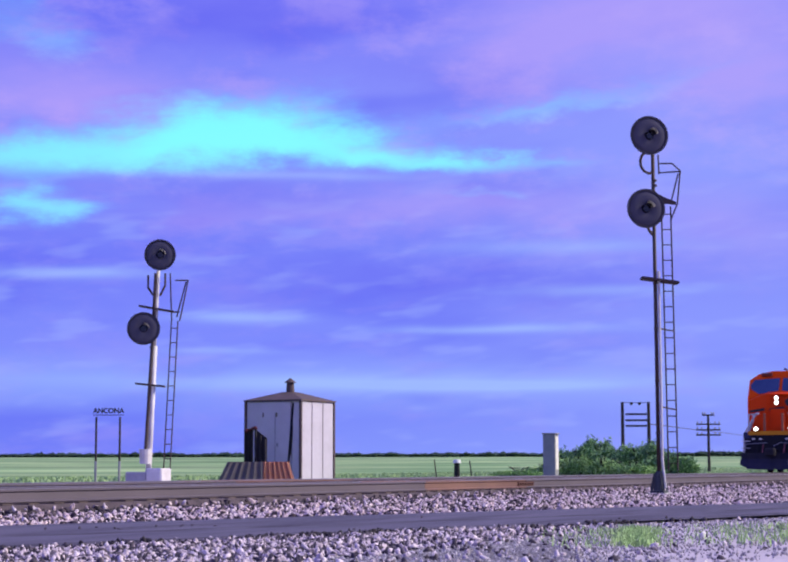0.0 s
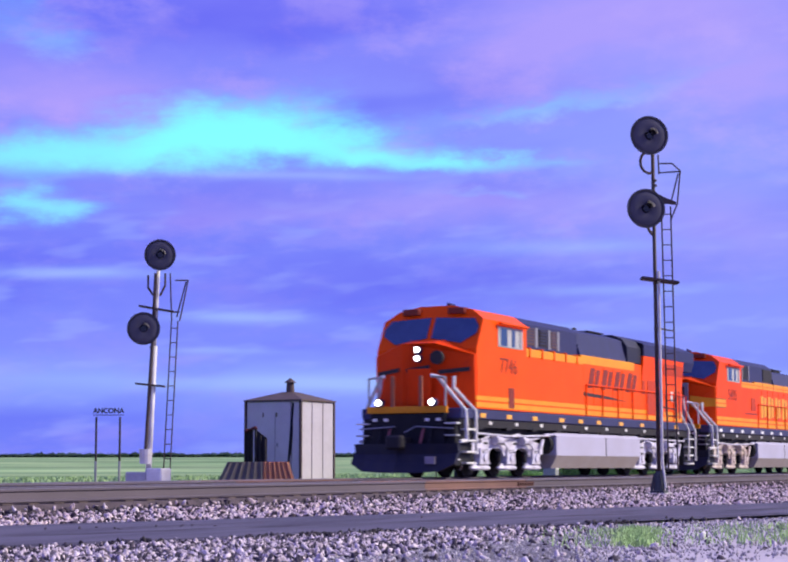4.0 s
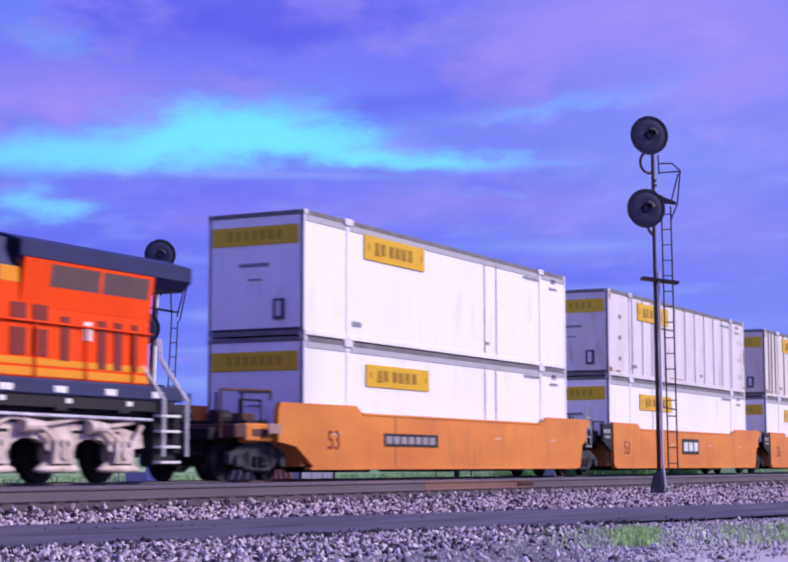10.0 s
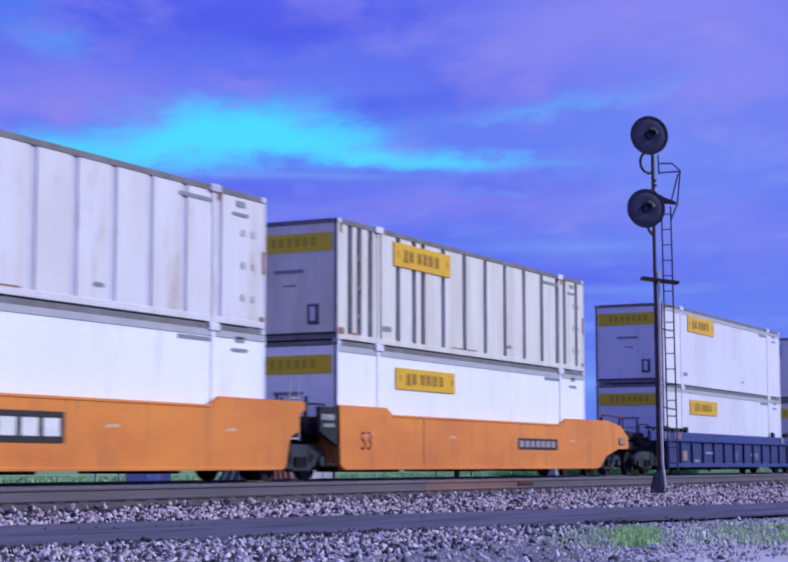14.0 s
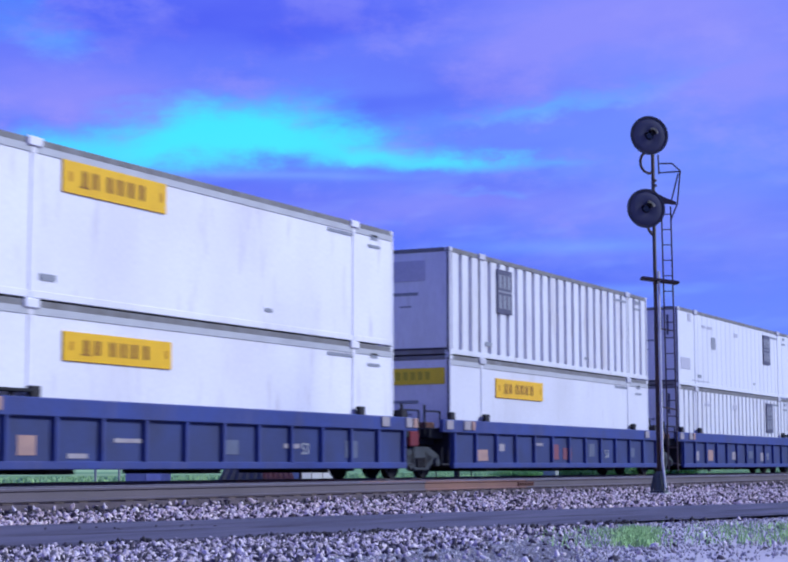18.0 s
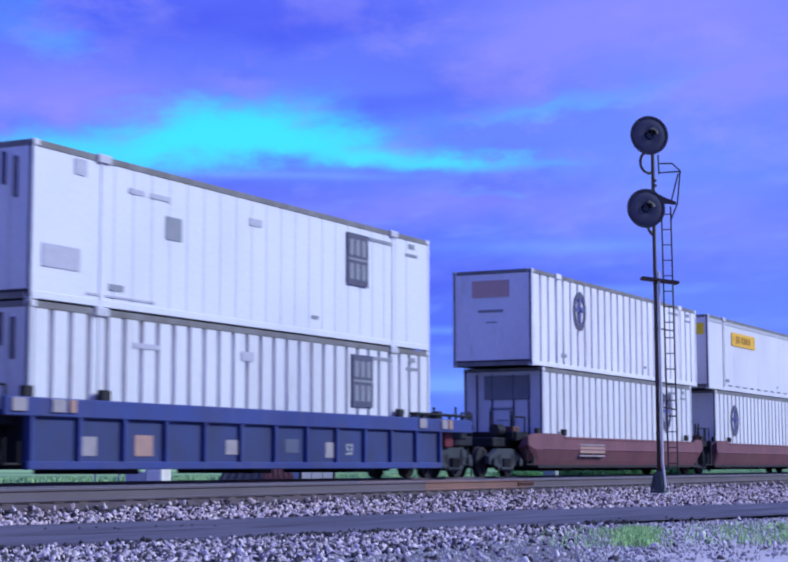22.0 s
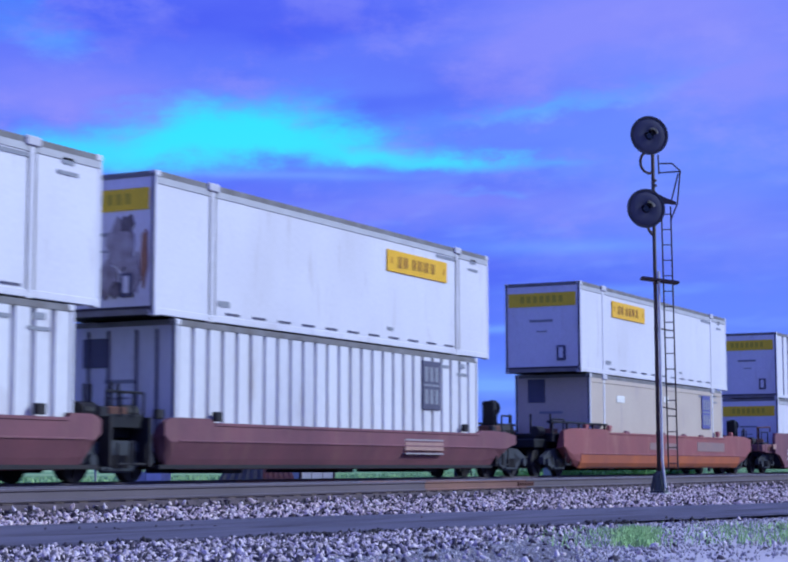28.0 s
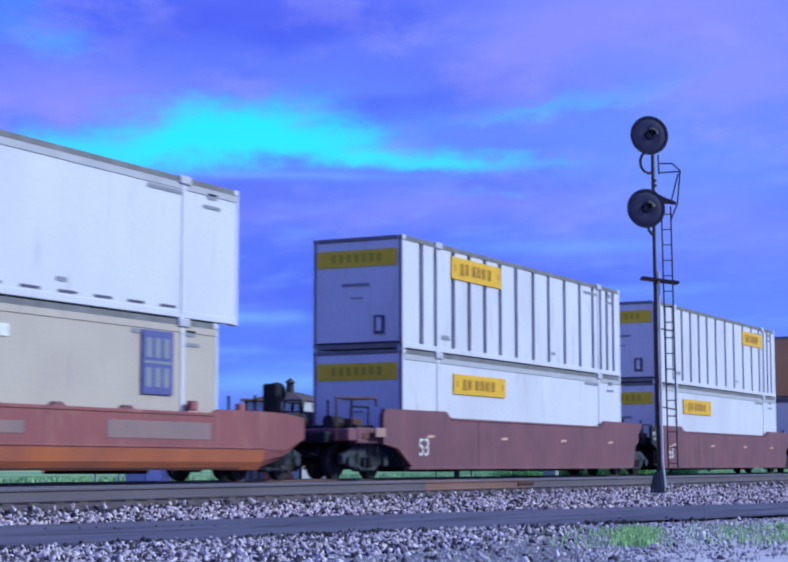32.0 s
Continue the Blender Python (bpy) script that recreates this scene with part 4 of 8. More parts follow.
def near_mast():
    g = thing("signal_mast", "tall dark signal mast with two round heads and a ladder", "railway signal", "signals")
    D = 39.8
    base = sight(bearing(1307.5), 0, D)
    base.z = GZ

    def P(br, up, d=0.0):
        return sight(bearing(br), rise(up), D + d)

    part("foundation", box(B(), base.x - 0.24, base.x + 0.24, base.y - 0.24, base.y + 0.24, GZ - 0.1, GZ + 0.06, 0.03), M_CONCRETE, g, "low concrete footing")
    bm = B()
    box(bm, base.x - 0.17, base.x + 0.17, base.y - 0.17, base.y + 0.17, GZ + 0.06, GZ + 0.11, 0.01)
    rod(bm, (base.x, base.y, GZ + 0.1), (base.x, base.y, GZ + 0.46), 0.135, 0.095, 12)
    rod(bm, (base.x, base.y, GZ + 0.44), (base.x, base.y, GZ + 0.54), 0.11, 0.07, 12)
    for k in range(4):
        a = k * math.pi / 2 + 0.7
        obox(bm, (base.x + 0.19 * math.cos(a), base.y + 0.19 * math.sin(a), GZ + 0.12), (base.x + 0.1 * math.cos(a), base.y + 0.1 * math.sin(a), GZ + 0.5), 0.03, 0.05)
    part("mast_base", bm, M_MASTFOOT, g, "dark grey-green flared cast iron base")
    top = P(1306, 298)
    part("mast", rod(B(), (base.x, base.y, GZ + 0.5), top, 0.045, 0.042, 14), M_MAST, g, "dark rust-streaked steel pole", True)
    conduit = [Vector((base.x, base.y, GZ + 0.16)) + RIGHT * 0.13 - FWD * 0.09]
    conduit += [Vector((base.x, base.y, 0)).lerp(Vector((top.x, top.y, 0)), f) + Vector((0, 0, GZ + 0.5 + (top.z - GZ - 0.5) * f)) + RIGHT * 0.075 - FWD * 0.05 for f in (0.04, 0.45, 0.62)]
    part("conduit", pipe(B(), conduit, 0.032, 8), M_MASTWHITE, g, "pale conduit clipped to the mast")
    for f in (0.12, 0.28, 0.44, 0.58):
        zc = GZ + 0.5 + (top.z - GZ - 0.5) * f
        part("conduit_clip", rod(B(), (base.x, base.y, zc), (base.x, base.y, zc + 0.04), 0.06, seg=10), M_MAST, g)
    disc(g, *P(1299.5, 268, -0.25), 0.43, YAW)
    disc(g, *P(1290.5, 416, -0.30), 0.43, YAW)
    part("bracket", pipe(B(), [P(1291, 302, -0.1), P(1284, 309, -0.1), P(1281, 319, -0.1), P(1282, 330, -0.1), P(1288, 340, -0.1), P(1297, 345, -0.05), P(1306, 343)], 0.032), M_MAST, g, "curved dark bracket")
    part("bracket", pipe(B(), [P(1293, 452, -0.15), P(1297, 461, -0.1), P(1303, 469)], 0.034), M_MAST, g)
    part("signal_arm", loft(B(), [[P(br, up, d) for up, d in ((u0, -0.06), (u0, 0.06), (u1, 0.06), (u1, -0.06))] for br, u0, u1 in ((1308, 383, 402), (1330, 394, 407), (1352, 403, 409))]), M_MAST, g, "tapering dark steel arm")
    for up in (362, 372):
        part("pole_band", rod(B(), P(1308, up), P(1308, up - 4), 0.065, seg=10), M_MAST, g)
    part("platform", plank(P(1279, 556), P(1352, 566), 0.45, 0.05), M_MAST, g, "narrow dark steel step platform")
    lad_a, lad_b = P(1336, 938, 0.25), P(1331, 412, 0.25)
    ladder(g, lad_a, lad_b, 0.215, RIGHT, 17)
    for up in (655, 810):
        part("ladder_tie", obox(B(), P(1304, up), P(1343, up + 7, 0.2), 0.03, 0.03), M_MAST, g)
    for a, b in (((1317, 325), (1345, 325)), ((1345, 325), (1361, 340)), ((1317, 344), (1361, 341)), ((1361, 340), (1354, 407)), ((1357, 345), (1342, 400)), ((1354, 407), (1340, 440)), ((1317, 308), (1318, 346))):
        part("cage_bar", rod(B(), P(*a, 0.25), P(*b, 0.25), 0.018, seg=6), M_MAST, g)
    return g


def far_mast():
    g = thing("signal_mast", "white-painted signal mast with two round heads and a ladder", "railway signal", "signals")
    D = 48.0

    def P(br, up, d=0.0):
        return sight(bearing(br), rise(up), D + d)

    base = P(296, 950)
    base.z = GZ - 0.1
    part("mast", rod(B(), base, P(307, 690), 0.085, 0.075, 14), M_MASTWHITE, g, "white-painted steel pole", True)
    part("upper_mast", rod(B(), P(305, 690), P(312, 540), 0.07, 0.055, 12), M_MASTWHITE, g, "", True)
    # dark pipe down the left, added to give the pole its shaded side
    part("conduit", pipe(B(), [P(291, 900, -0.1), P(298, 760, -0.1), P(301.5, 690, -0.1), P(307, 545, -0.1)], 0.045), M_MAST, g, "dark cable pipe clipped to the pole")
    disc(g, *P(315, 508, -0.25), 0.41, YAW)
    disc(g, *P(284, 655, -0.3), 0.43, YAW)
    for pts in (((292, 549), (292, 573), (302, 588)), ((326, 545), (326, 570), (316, 590)), ((298, 690), (304, 700))):
        part("bracket", pipe(B(), [P(*p, -0.05) for p in pts], 0.03), M_MAST, g)
    for a, b in (((275, 610), (345, 622)), ((270, 764), (328, 770))):
        part("cross_bar", plank(P(*a), P(*b), 0.25, 0.05), M_MAST, g)
    la, lb = P(333, 955, 0.3), P(346, 640, 0.3)
    ladder(g, la, lb, 0.18, RIGHT, 11)
    for a, b in (((336, 545), (340, 640)), ((346, 559), (372, 559)), ((372, 559), (356, 640)), ((368, 562), (350, 632)), ((345, 622), (356, 622))):
        part("cage_bar", rod(B(), P(*a, 0.3), P(*b, 0.3), 0.02, seg=6), M_MAST, g)
    bm = B()
    c = P(298, 950)
    box(bm, c.x - 0.25, c.x + 0.25, c.y - 0.1, c.y + 0.62, GZ - 0.1, GZ + 0.52, 0.03)
    part("equipment_box", bm, M_PALEMARK, g, "pale grey low relay box at the foot")
    bm = B()
    c = P(318, 940, -0.3)
    box(bm, c.x - 0.25, c.x + 0.25, c.y - 0.25, c.y + 0.25, GZ - 0.1, GZ + 0.62, 0.03)
    part("equipment_box", bm, M_MASTWHITE, g, "white metal cabinet at the foot")
    part("junction_box", rod(B(), P(291, 893, -0.15), P(291, 922, -0.15), 0.17, 0.15, 12), M_MASTWHITE, g)
    return g


near_mast()
far_mast()


# ---- beyond the tracks ----
def shed():
    g = thing("equipment_shed", "small galvanised metal railway equipment shed with a roof ventilator", "shed")
    x0, x1, y0, y1, zt = 52.25, 54.6, 9.43, 11.67, 2.58
    gz = GZ - 0.1
    part("core_wall", box(B(), x0 + 0.06, x1 - 0.06, y0 + 0.06, y1 - 0.06, gz, zt), M_SHED, g, "plain sheet metal walls")
    n = 3
    w = (x1 - x0) / n
    for k in range(n):
        part("wall_panel", box(B(), x0 + k * w + 0.025, x0 + (k + 1) * w - 0.025, y0, y0 + 0.06, gz, zt - 0.02, 0.012), M_SHED, g)
        part("seam", box(B(), x0 + k * w - 0.02, x0 + k * w + 0.02, y0 + 0.012, y0 + 0.06, gz, zt - 0.02), M_SHEDTRIM, g)
    part("end_panel", box(B(), x0, x0 + 0.06, y0 + 0.42, y1 - 0.05, gz, zt - 0.02, 0.012), M_SHED, g)
    part("end_panel", box(B(), x0, x0 + 0.06, y0 + 0.05, y0 + 0.32, gz, zt - 0.02, 0.012), M_SHED, g)
    part("door_edge", loft(B(), [[(x0 - 0.006, y, z), (x0 + 0.05, y, z), (x0 + 0.05, y + 0.09, z), (x0 - 0.006, y + 0.09, z)] for y, z in ((y0 + 0.52, gz), (y0 + 0.26, zt - 0.06))]), M_BLACK, g, "dark gap of a door standing ajar")
    part("door_seam", box(B(), x0 - 0.006, x0 + 0.02, y0 + 1.02, y0 + 1.05, gz, zt - 0.4), M_CASE, g)
    for zz in (0.35, 1.0):
        part("hinge_plate", box(B(), x0 - 0.012, x0 + 0.01, y0 + 0.90, y0 + 0.98, zz, zz + 0.12), M_CASE, g)
    for yy in (y0 + 0.95, y0 + 1.5):
        part("vent_slot", box(B(), x0 - 0.012, x0 + 0.01, yy, yy + 0.05, zt - 0.55, zt - 0.40), M_SHEDTRIM, g)
    for xx, yy in ((x0, y0), (x1, y0), (x0, y1)):
        part("corner_trim", box(B(), xx - 0.045, xx + 0.045, yy - 0.045, yy + 0.045, gz, zt, 0.008), M_SHEDTRIM, g)
    bm = B()
    cx, cy = (x0 + x1) / 2, (y0 + y1) / 2
    loft(bm, [[(x0 - 0.06, y0 - 0.06, zt), (x1 + 0.06, y0 - 0.06, zt), (x1 + 0.06, y1 + 0.06, zt), (x0 - 0.06, y1 + 0.06, zt)],
              [(x0 - 0.06, y0 - 0.06, zt + 0.05), (x1 + 0.06, y0 - 0.06, zt + 0.05), (x1 + 0.06, y1 + 0.06, zt + 0.05), (x0 - 0.06, y1 + 0.06, zt + 0.05)],
              [(cx - 0.2, cy - 0.2, zt + 0.36), (cx + 0.2, cy - 0.2, zt + 0.36), (cx + 0.2, cy + 0.2, zt + 0.36), (cx - 0.2, cy + 0.2, zt + 0.36)]])
    roof = part("roof", bm, M_SHEDTRIM, g, "low pyramid roof of dark metal")
    bm = B()
    rod(bm, (cx, cy, zt + 0.33), (cx, cy, zt + 0.72), 0.15, 0.13, 12)
    rod(bm, (cx, cy, zt + 0.70), (cx, cy, zt + 0.86), 0.22, 0.02, 12)
    part("ventilator", bm, M_SHEDTRIM, roof, "round roof ventilator with a conical cap")


shed()


def corrugated(name, label, a, b, rise, depth, material):
    """A leaning corrugated sheet from a to b on the ground."""
    a, b = Vector(a), Vector(b)
    d = (b - a)
    n = 12
    back = Vector((-d.y, d.x, 0)).normalized()
    if back.dot(FWD) < 0:
        back = -back
    bm = B()
    rows = []
    for f in (0.0, 1.0):
        row = []
        for k in range(n + 1):
            u = k / n
            p = a + d * (u * (1 - 0.30 * f) + (0.24 if d.length > 1.3 else 0.02) * f) + back * (depth * f + 0.03 * math.cos(k * math.pi)) + Vector((0, 0, rise * f))
            row.append(bm.verts.new(p))
        rows.append(row)
    for k in range(n):
        bm.faces.new((rows[0][k], rows[0][k + 1], rows[1][k + 1], rows[1][k]))
    bmesh.ops.solidify(bm, geom=bm.faces[:], thickness=0.012)
    ob = new(name, mesh_of(name, bm, material))
    return tagged(ob, label, "metal sheet")


def P2(br, up, depth):
    return sight(bearing(br), rise(up), depth)


for br0, br1, m, nm, lab in ((426, 530, M_GREYSHEET, "metal_sheet", "weathered grey corrugated sheets leaning in a heap"), (520, 594, M_RUST, "metal_sheet", "rusty orange corrugated sheets leaning beside the shed")):
    a, b = P2(br0, 0, 56.5), P2(br1, 0, 56.5)
    a.z = b.z = GZ - 0.12
    corrugated(nm, lab, a, b, 0.94, 0.5, m)
RED_RUST = mat("red_rust_steel", (0.085, 0.018, 0.026), (0.05, 0.018, 0.022), 0.8, scale=3, grain=25, bump=0.2)


def scrap(name, label, br0, br1, top0, top1, depth, thick, material):
    """An upright steel piece with a slanting top, its ribs standing proud."""
    g = thing(name, label, "scrap metal", "scrap by the shed")
    foot = GZ - 0.1
    a, b, ta, tb = P2(br0, 0, depth), P2(br1, 0, depth), P2(br0, top0, depth), P2(br1, top1, depth)
    off = FWD * thick
    part("plate", loft(B(), [[Vector((p.x, p.y, foot)), Vector((p.x, p.y, foot)) + off, Vector((t.x, t.y, t.z)) + off, Vector((t.x, t.y, t.z))] for p, t in ((a, ta), (b, tb))]), material, g)
    for f in (0.12, 0.5, 0.88):
        p, t = a.lerp(b, f) - FWD * 0.03, ta.lerp(tb, f) - FWD * 0.03
        part("rib", obox(B(), (p.x, p.y, foot), (t.x, t.y, t.z - 0.06), 0.05, 0.05), M_FRAME, g)
    return g


g = scrap("scrap_metal", "dark upright steel frame with a dull red top, leaning among scrap", 487, 503, 857, 853, 57.9, 0.35, M_BLACK)
cap_a, cap_b = P2(489, 858, 57.85), P2(509, 852, 57.85)
bm = B()
for f in (0.1, 0.4, 0.7, 0.95):
    bmesh.ops.create_icosphere(bm, subdivisions=2, radius=0.065 + 0.02 * math.sin(f * 9), matrix=Matrix.Translation(cap_a.lerp(cap_b, f)) @ Matrix.Diagonal((1.3, 1.0, 0.9, 1)))
part("top_piece", bm, RED_RUST, g, "dull red lumpy top piece", True)
scrap("scrap_metal", "black upright steel scrap piece with a slanted top", 507, 531, 853, 872, 57.7, 0.4, M_BLACK)

# station name board
g = thing("station_sign", "station name board with dark letters on two tall posts", "sign")
D = 75
for br in (193, 240):
    p = P2(br, 830, D)
    part("post", rod(B(), (p.x, p.y, GZ - 0.15), p, 0.05, 0.045, 8), M_POLE, g, "dark wooden post")
    part("base_post", rod(B(), (p.x, p.y, GZ - 0.15), (p.x, p.y, 0.55), 0.055, seg=8), M_GALV, g, "pale lower sleeve")
lt = part("lettering", text_mesh("ANCONA", 0.30, M_POLE, 0.02, 0.010), None, g, "dark cut-out station name letters")
lt.matrix_local = Matrix.Translation(P2(217, 818, D)) @ Matrix.Rotation(radians(27.086 - 90), 4, "Z")
a, b = P2(186, 826, D), P2(247, 826, D)
part("rail_bar", obox(B(), a, b, 0.035, 0.035), M_POLE, g)

# relay case, marker posts
g = thing("relay_case", "tall grey metal relay case standing beside the tracks", "cabinet")
p = P2(1094, 0, 100)
bm = B()
box(bm, -0.42, 0.42, -0.36, 0.36, GZ - 0.1, 2.12, 0.03)
bm.transform(Matrix.Translation((p.x, p.y, 0)) @ Matrix.Rotation(radians(8), 4, "Z"))
part("case", bm, M_CASE, g)
bm = B()
box(bm, -0.48, 0.48, -0.42, 0.42, 2.12, 2.2, 0.02)
bm.transform(Matrix.Translation((p.x, p.y, 0)) @ Matrix.Rotation(radians(8), 4, "Z"))
part("cap", bm, M_GALV, g, "overhanging cap")
bm = B()
box(bm, -0.34, 0.34, -0.375, -0.36, 0.1, 2.0, 0.01)
bm.transform(Matrix.Translation((p.x, p.y, 0)) @ Matrix.Rotation(radians(8), 4, "Z"))
part("door", bm, M_MASTWHITE, g, "pale side door")
g = thing("dwarf_marker", "short dark post with a white cap beyond the tracks", "marker post")
p = P2(908, 0, 105)
part("post", rod(B(), (p.x, p.y, GZ - 0.1), (p.x, p.y, 0.5), 0.2, 0.16, 10), M_BLACK, g)
part("cap", rod(B(), (p.x, p.y, 0.5), (p.x, p.y, 0.72), 0.27, 0.2, 10), M_WHITE, g, "white painted cap")
for br, hh in ((868, 0.7), (938, 0.6)):
    g = thing("stake", "thin dark leaning stake in the grass", "stake", "stakes")
    p = P2(br, 0, 100)
    part("rod", rod(B(), (p.x, p.y, GZ - 0.1), (p.x + 0.1, p.y + 0.2, hh), 0.035, seg=6), M_POLE, g)

# twin-post telegraph frame
g = thing("telegraph_pole", "twin-post wooden telegraph pole with three crossarms", "utility pole")
D = 120
for br in (1237, 1289):
    p = P2(br, 802, D)
    part("post", rod(B(), (p.x, p.y, GZ - 0.1), p, 0.14, 0.11, 8), M_POLE, g)
for up in (826, 838, 849):
    part("crossarm", obox(B(), P2(1243, up, D), P2(1285, up, D), 0.10, 0.13), M_POLE, g)
part("top_wire", obox(B(), P2(1237, 803, D), P2(1289, 803, D), 0.03, 0.03), M_POLE, g)
for br in (1255, 1271):
    part("insulator", rod(B(), P2(br, 803, D), P2(br, 808, D), 0.16, 0.06, 8), M_POLE, g)
g = thing("utility_pole", "dark wooden utility pole with several crossarms", "utility pole")
D = 190
p = P2(1407, 827, D)
part("pole", rod(B(), (p.x, p.y, GZ), p, 0.17, 0.13, 8), M_POLE, g)
for up, w in ((828, 12), (846, 24), (857, 24), (867, 24)):
    part("crossarm", obox(B(), P2(1407 - w, up, D), P2(1407 + w, up, D), 0.13, 0.15), M_POLE, g)
    for k in (-0.9, -0.55, 0.55, 0.9):
        q = P2(1407 + w * k, up, D)
        part("insulator", rod(B(), q, q + Vector((0, 0, 0.3)), 0.07, seg=6), M_GALV, g)
bm = B()
pipe(bm, [P2(1289, 845, 120), P2(1345, 852, 150), P2(1384, 857, 190), P2(1480, 868, 260), P2(1700, 880, 420)], 0.03, 5)
tagged(new("telegraph_wire", mesh_of("telegraph_wire", bm, M_POLE)), "thin dark wire between telegraph poles", "wire")


# bushes
def bush(br, depth, w, h, n, leaf, label, material=M_LEAF):
    g = thing("bush", label, "bush", "bushes beyond the tracks")
    c = P2(br, 0, depth)
    bm = B()
    for k in range(7):
        a = rng.uniform(0, 6.28)
        bm = pipe(B(), [(c.x, c.y, GZ - 0.1), (c.x + w * 0.2 * math.cos(a), c.y + w * 0.2 * math.sin(a), h * 0.4), (c.x + w * 0.35 * math.cos(a), c.y + w * 0.35 * math.sin(a), h * 0.75)], 0.03, 5)
        part("stem", bm, M_POLE, g)
    ux = rng.normal(0, 0.38, n).clip(-1, 1)
    prof_h = h * (0.55 + 0.45 * np.sqrt(1 - ux ** 2)) * (0.88 + 0.10 * np.sin(ux * 7 + br) + rng.uniform(-0.15, 0.12, n) + 0.22 * rng.uniform(0, 1, n) ** 6)
    z = GZ + prof_h * np.sqrt(rng.uniform(0, 1, n)) * 1.05
    along, deep = ux * w, rng.normal(0, 0.45, n) * w * 0.4
    xy = np.stack([c.x + RIGHT.x * along + FWD.x * deep, c.y + RIGHT.y * along + FWD.y * deep], -1)
    v, f = [], []
    nrm = rng.normal(0, 1, (n, 3)) + np.array([0, 0, 0.6])
    for k in range(n):
        N_ = Vector(nrm[k]).normalized()
        t1 = N_.orthogonal().normalized()
        t2 = N_.cross(t1)
        s = leaf * rng.uniform(0.6, 1.3)
        o = Vector((xy[k, 0], xy[k, 1], z[k]))
        b = len(v)
        v += [tuple(o - t1 * s), tuple(o + t2 * s * 0.5 + N_ * s * 0.15), tuple(o + t1 * s), tuple(o - t2 * s * 0.5 + N_ * s * 0.15)]
        f += [(b, b + 1, b + 2), (b, b + 2, b + 3)]
    part("foliage", soup("foliage", v, f, material), None, g)


M_LEAFLIGHT = mat("pale_weed_leaves", (0.26, 0.42, 0.15), (0.19, 0.32, 0.11), 0.7, scale=1.2, grain=12, bump=0.0, vary=-0.2)
for br, d, w, h in ((1150, 112, 1.9, 1.7), (1185, 115, 1.5, 2.2), (1230, 112, 2.1, 1.65), (1275, 110, 2.2, 1.9), (1328, 108, 1.8, 1.3), (1352, 108, 0.9, 0.85)):
    bush(br, d, w, h, 6000, 0.10, "dense dark green bush at the field's edge")
for br, d, w, h in ((1125, 104, 1.3, 0.6), (1150, 103, 1.6, 1.15), (1195, 103, 2.2, 1.0), (1250, 102, 2.0, 0.75), (1030, 110, 1.8, 0.35), (1075, 120, 1.3, 0.6)):
    bush(br, d, w, h, 2400, 0.085, "pale green weeds in front of dark bushes", M_LEAFLIGHT)


# ---- train ----
TRAIN = []  # each keyed thing and how far it runs behind the leading headlight


def wheelset(parent, x, r, top, gauge=0.755):
    bm = B()
    rod(bm, (0, -0.95, 0), (0, 0.95, 0), 0.075, seg=10)
    for s in (-1, 1):
        rod(bm, (0, s * (gauge - 0.06), 0), (0, s * (gauge + 0.065), 0), r, seg=28)
        rod(bm, (0, s * (gauge - 0.085), 0), (0, s * (gauge - 0.06), 0), r + 0.025, seg=28)
        rod(bm, (0, s * (gauge + 0.065), 0), (0, s * (gauge + 0.09), 0), r * 0.45, seg=14)
        for k in range(4):
            a = k * math.pi / 2
            obox(bm, (0.15 * math.cos(a), s * (gauge + 0.075), 0.15 * math.sin(a)), (r * 0.8 * math.cos(a), s * (gauge + 0.075), r * 0.8 * math.sin(a)), 0.05, 0.03)
    w = part("wheelset", bm, M_FRAME, parent, "dark steel wheels on an axle")
    w.location = (x, 0, r)
    return w


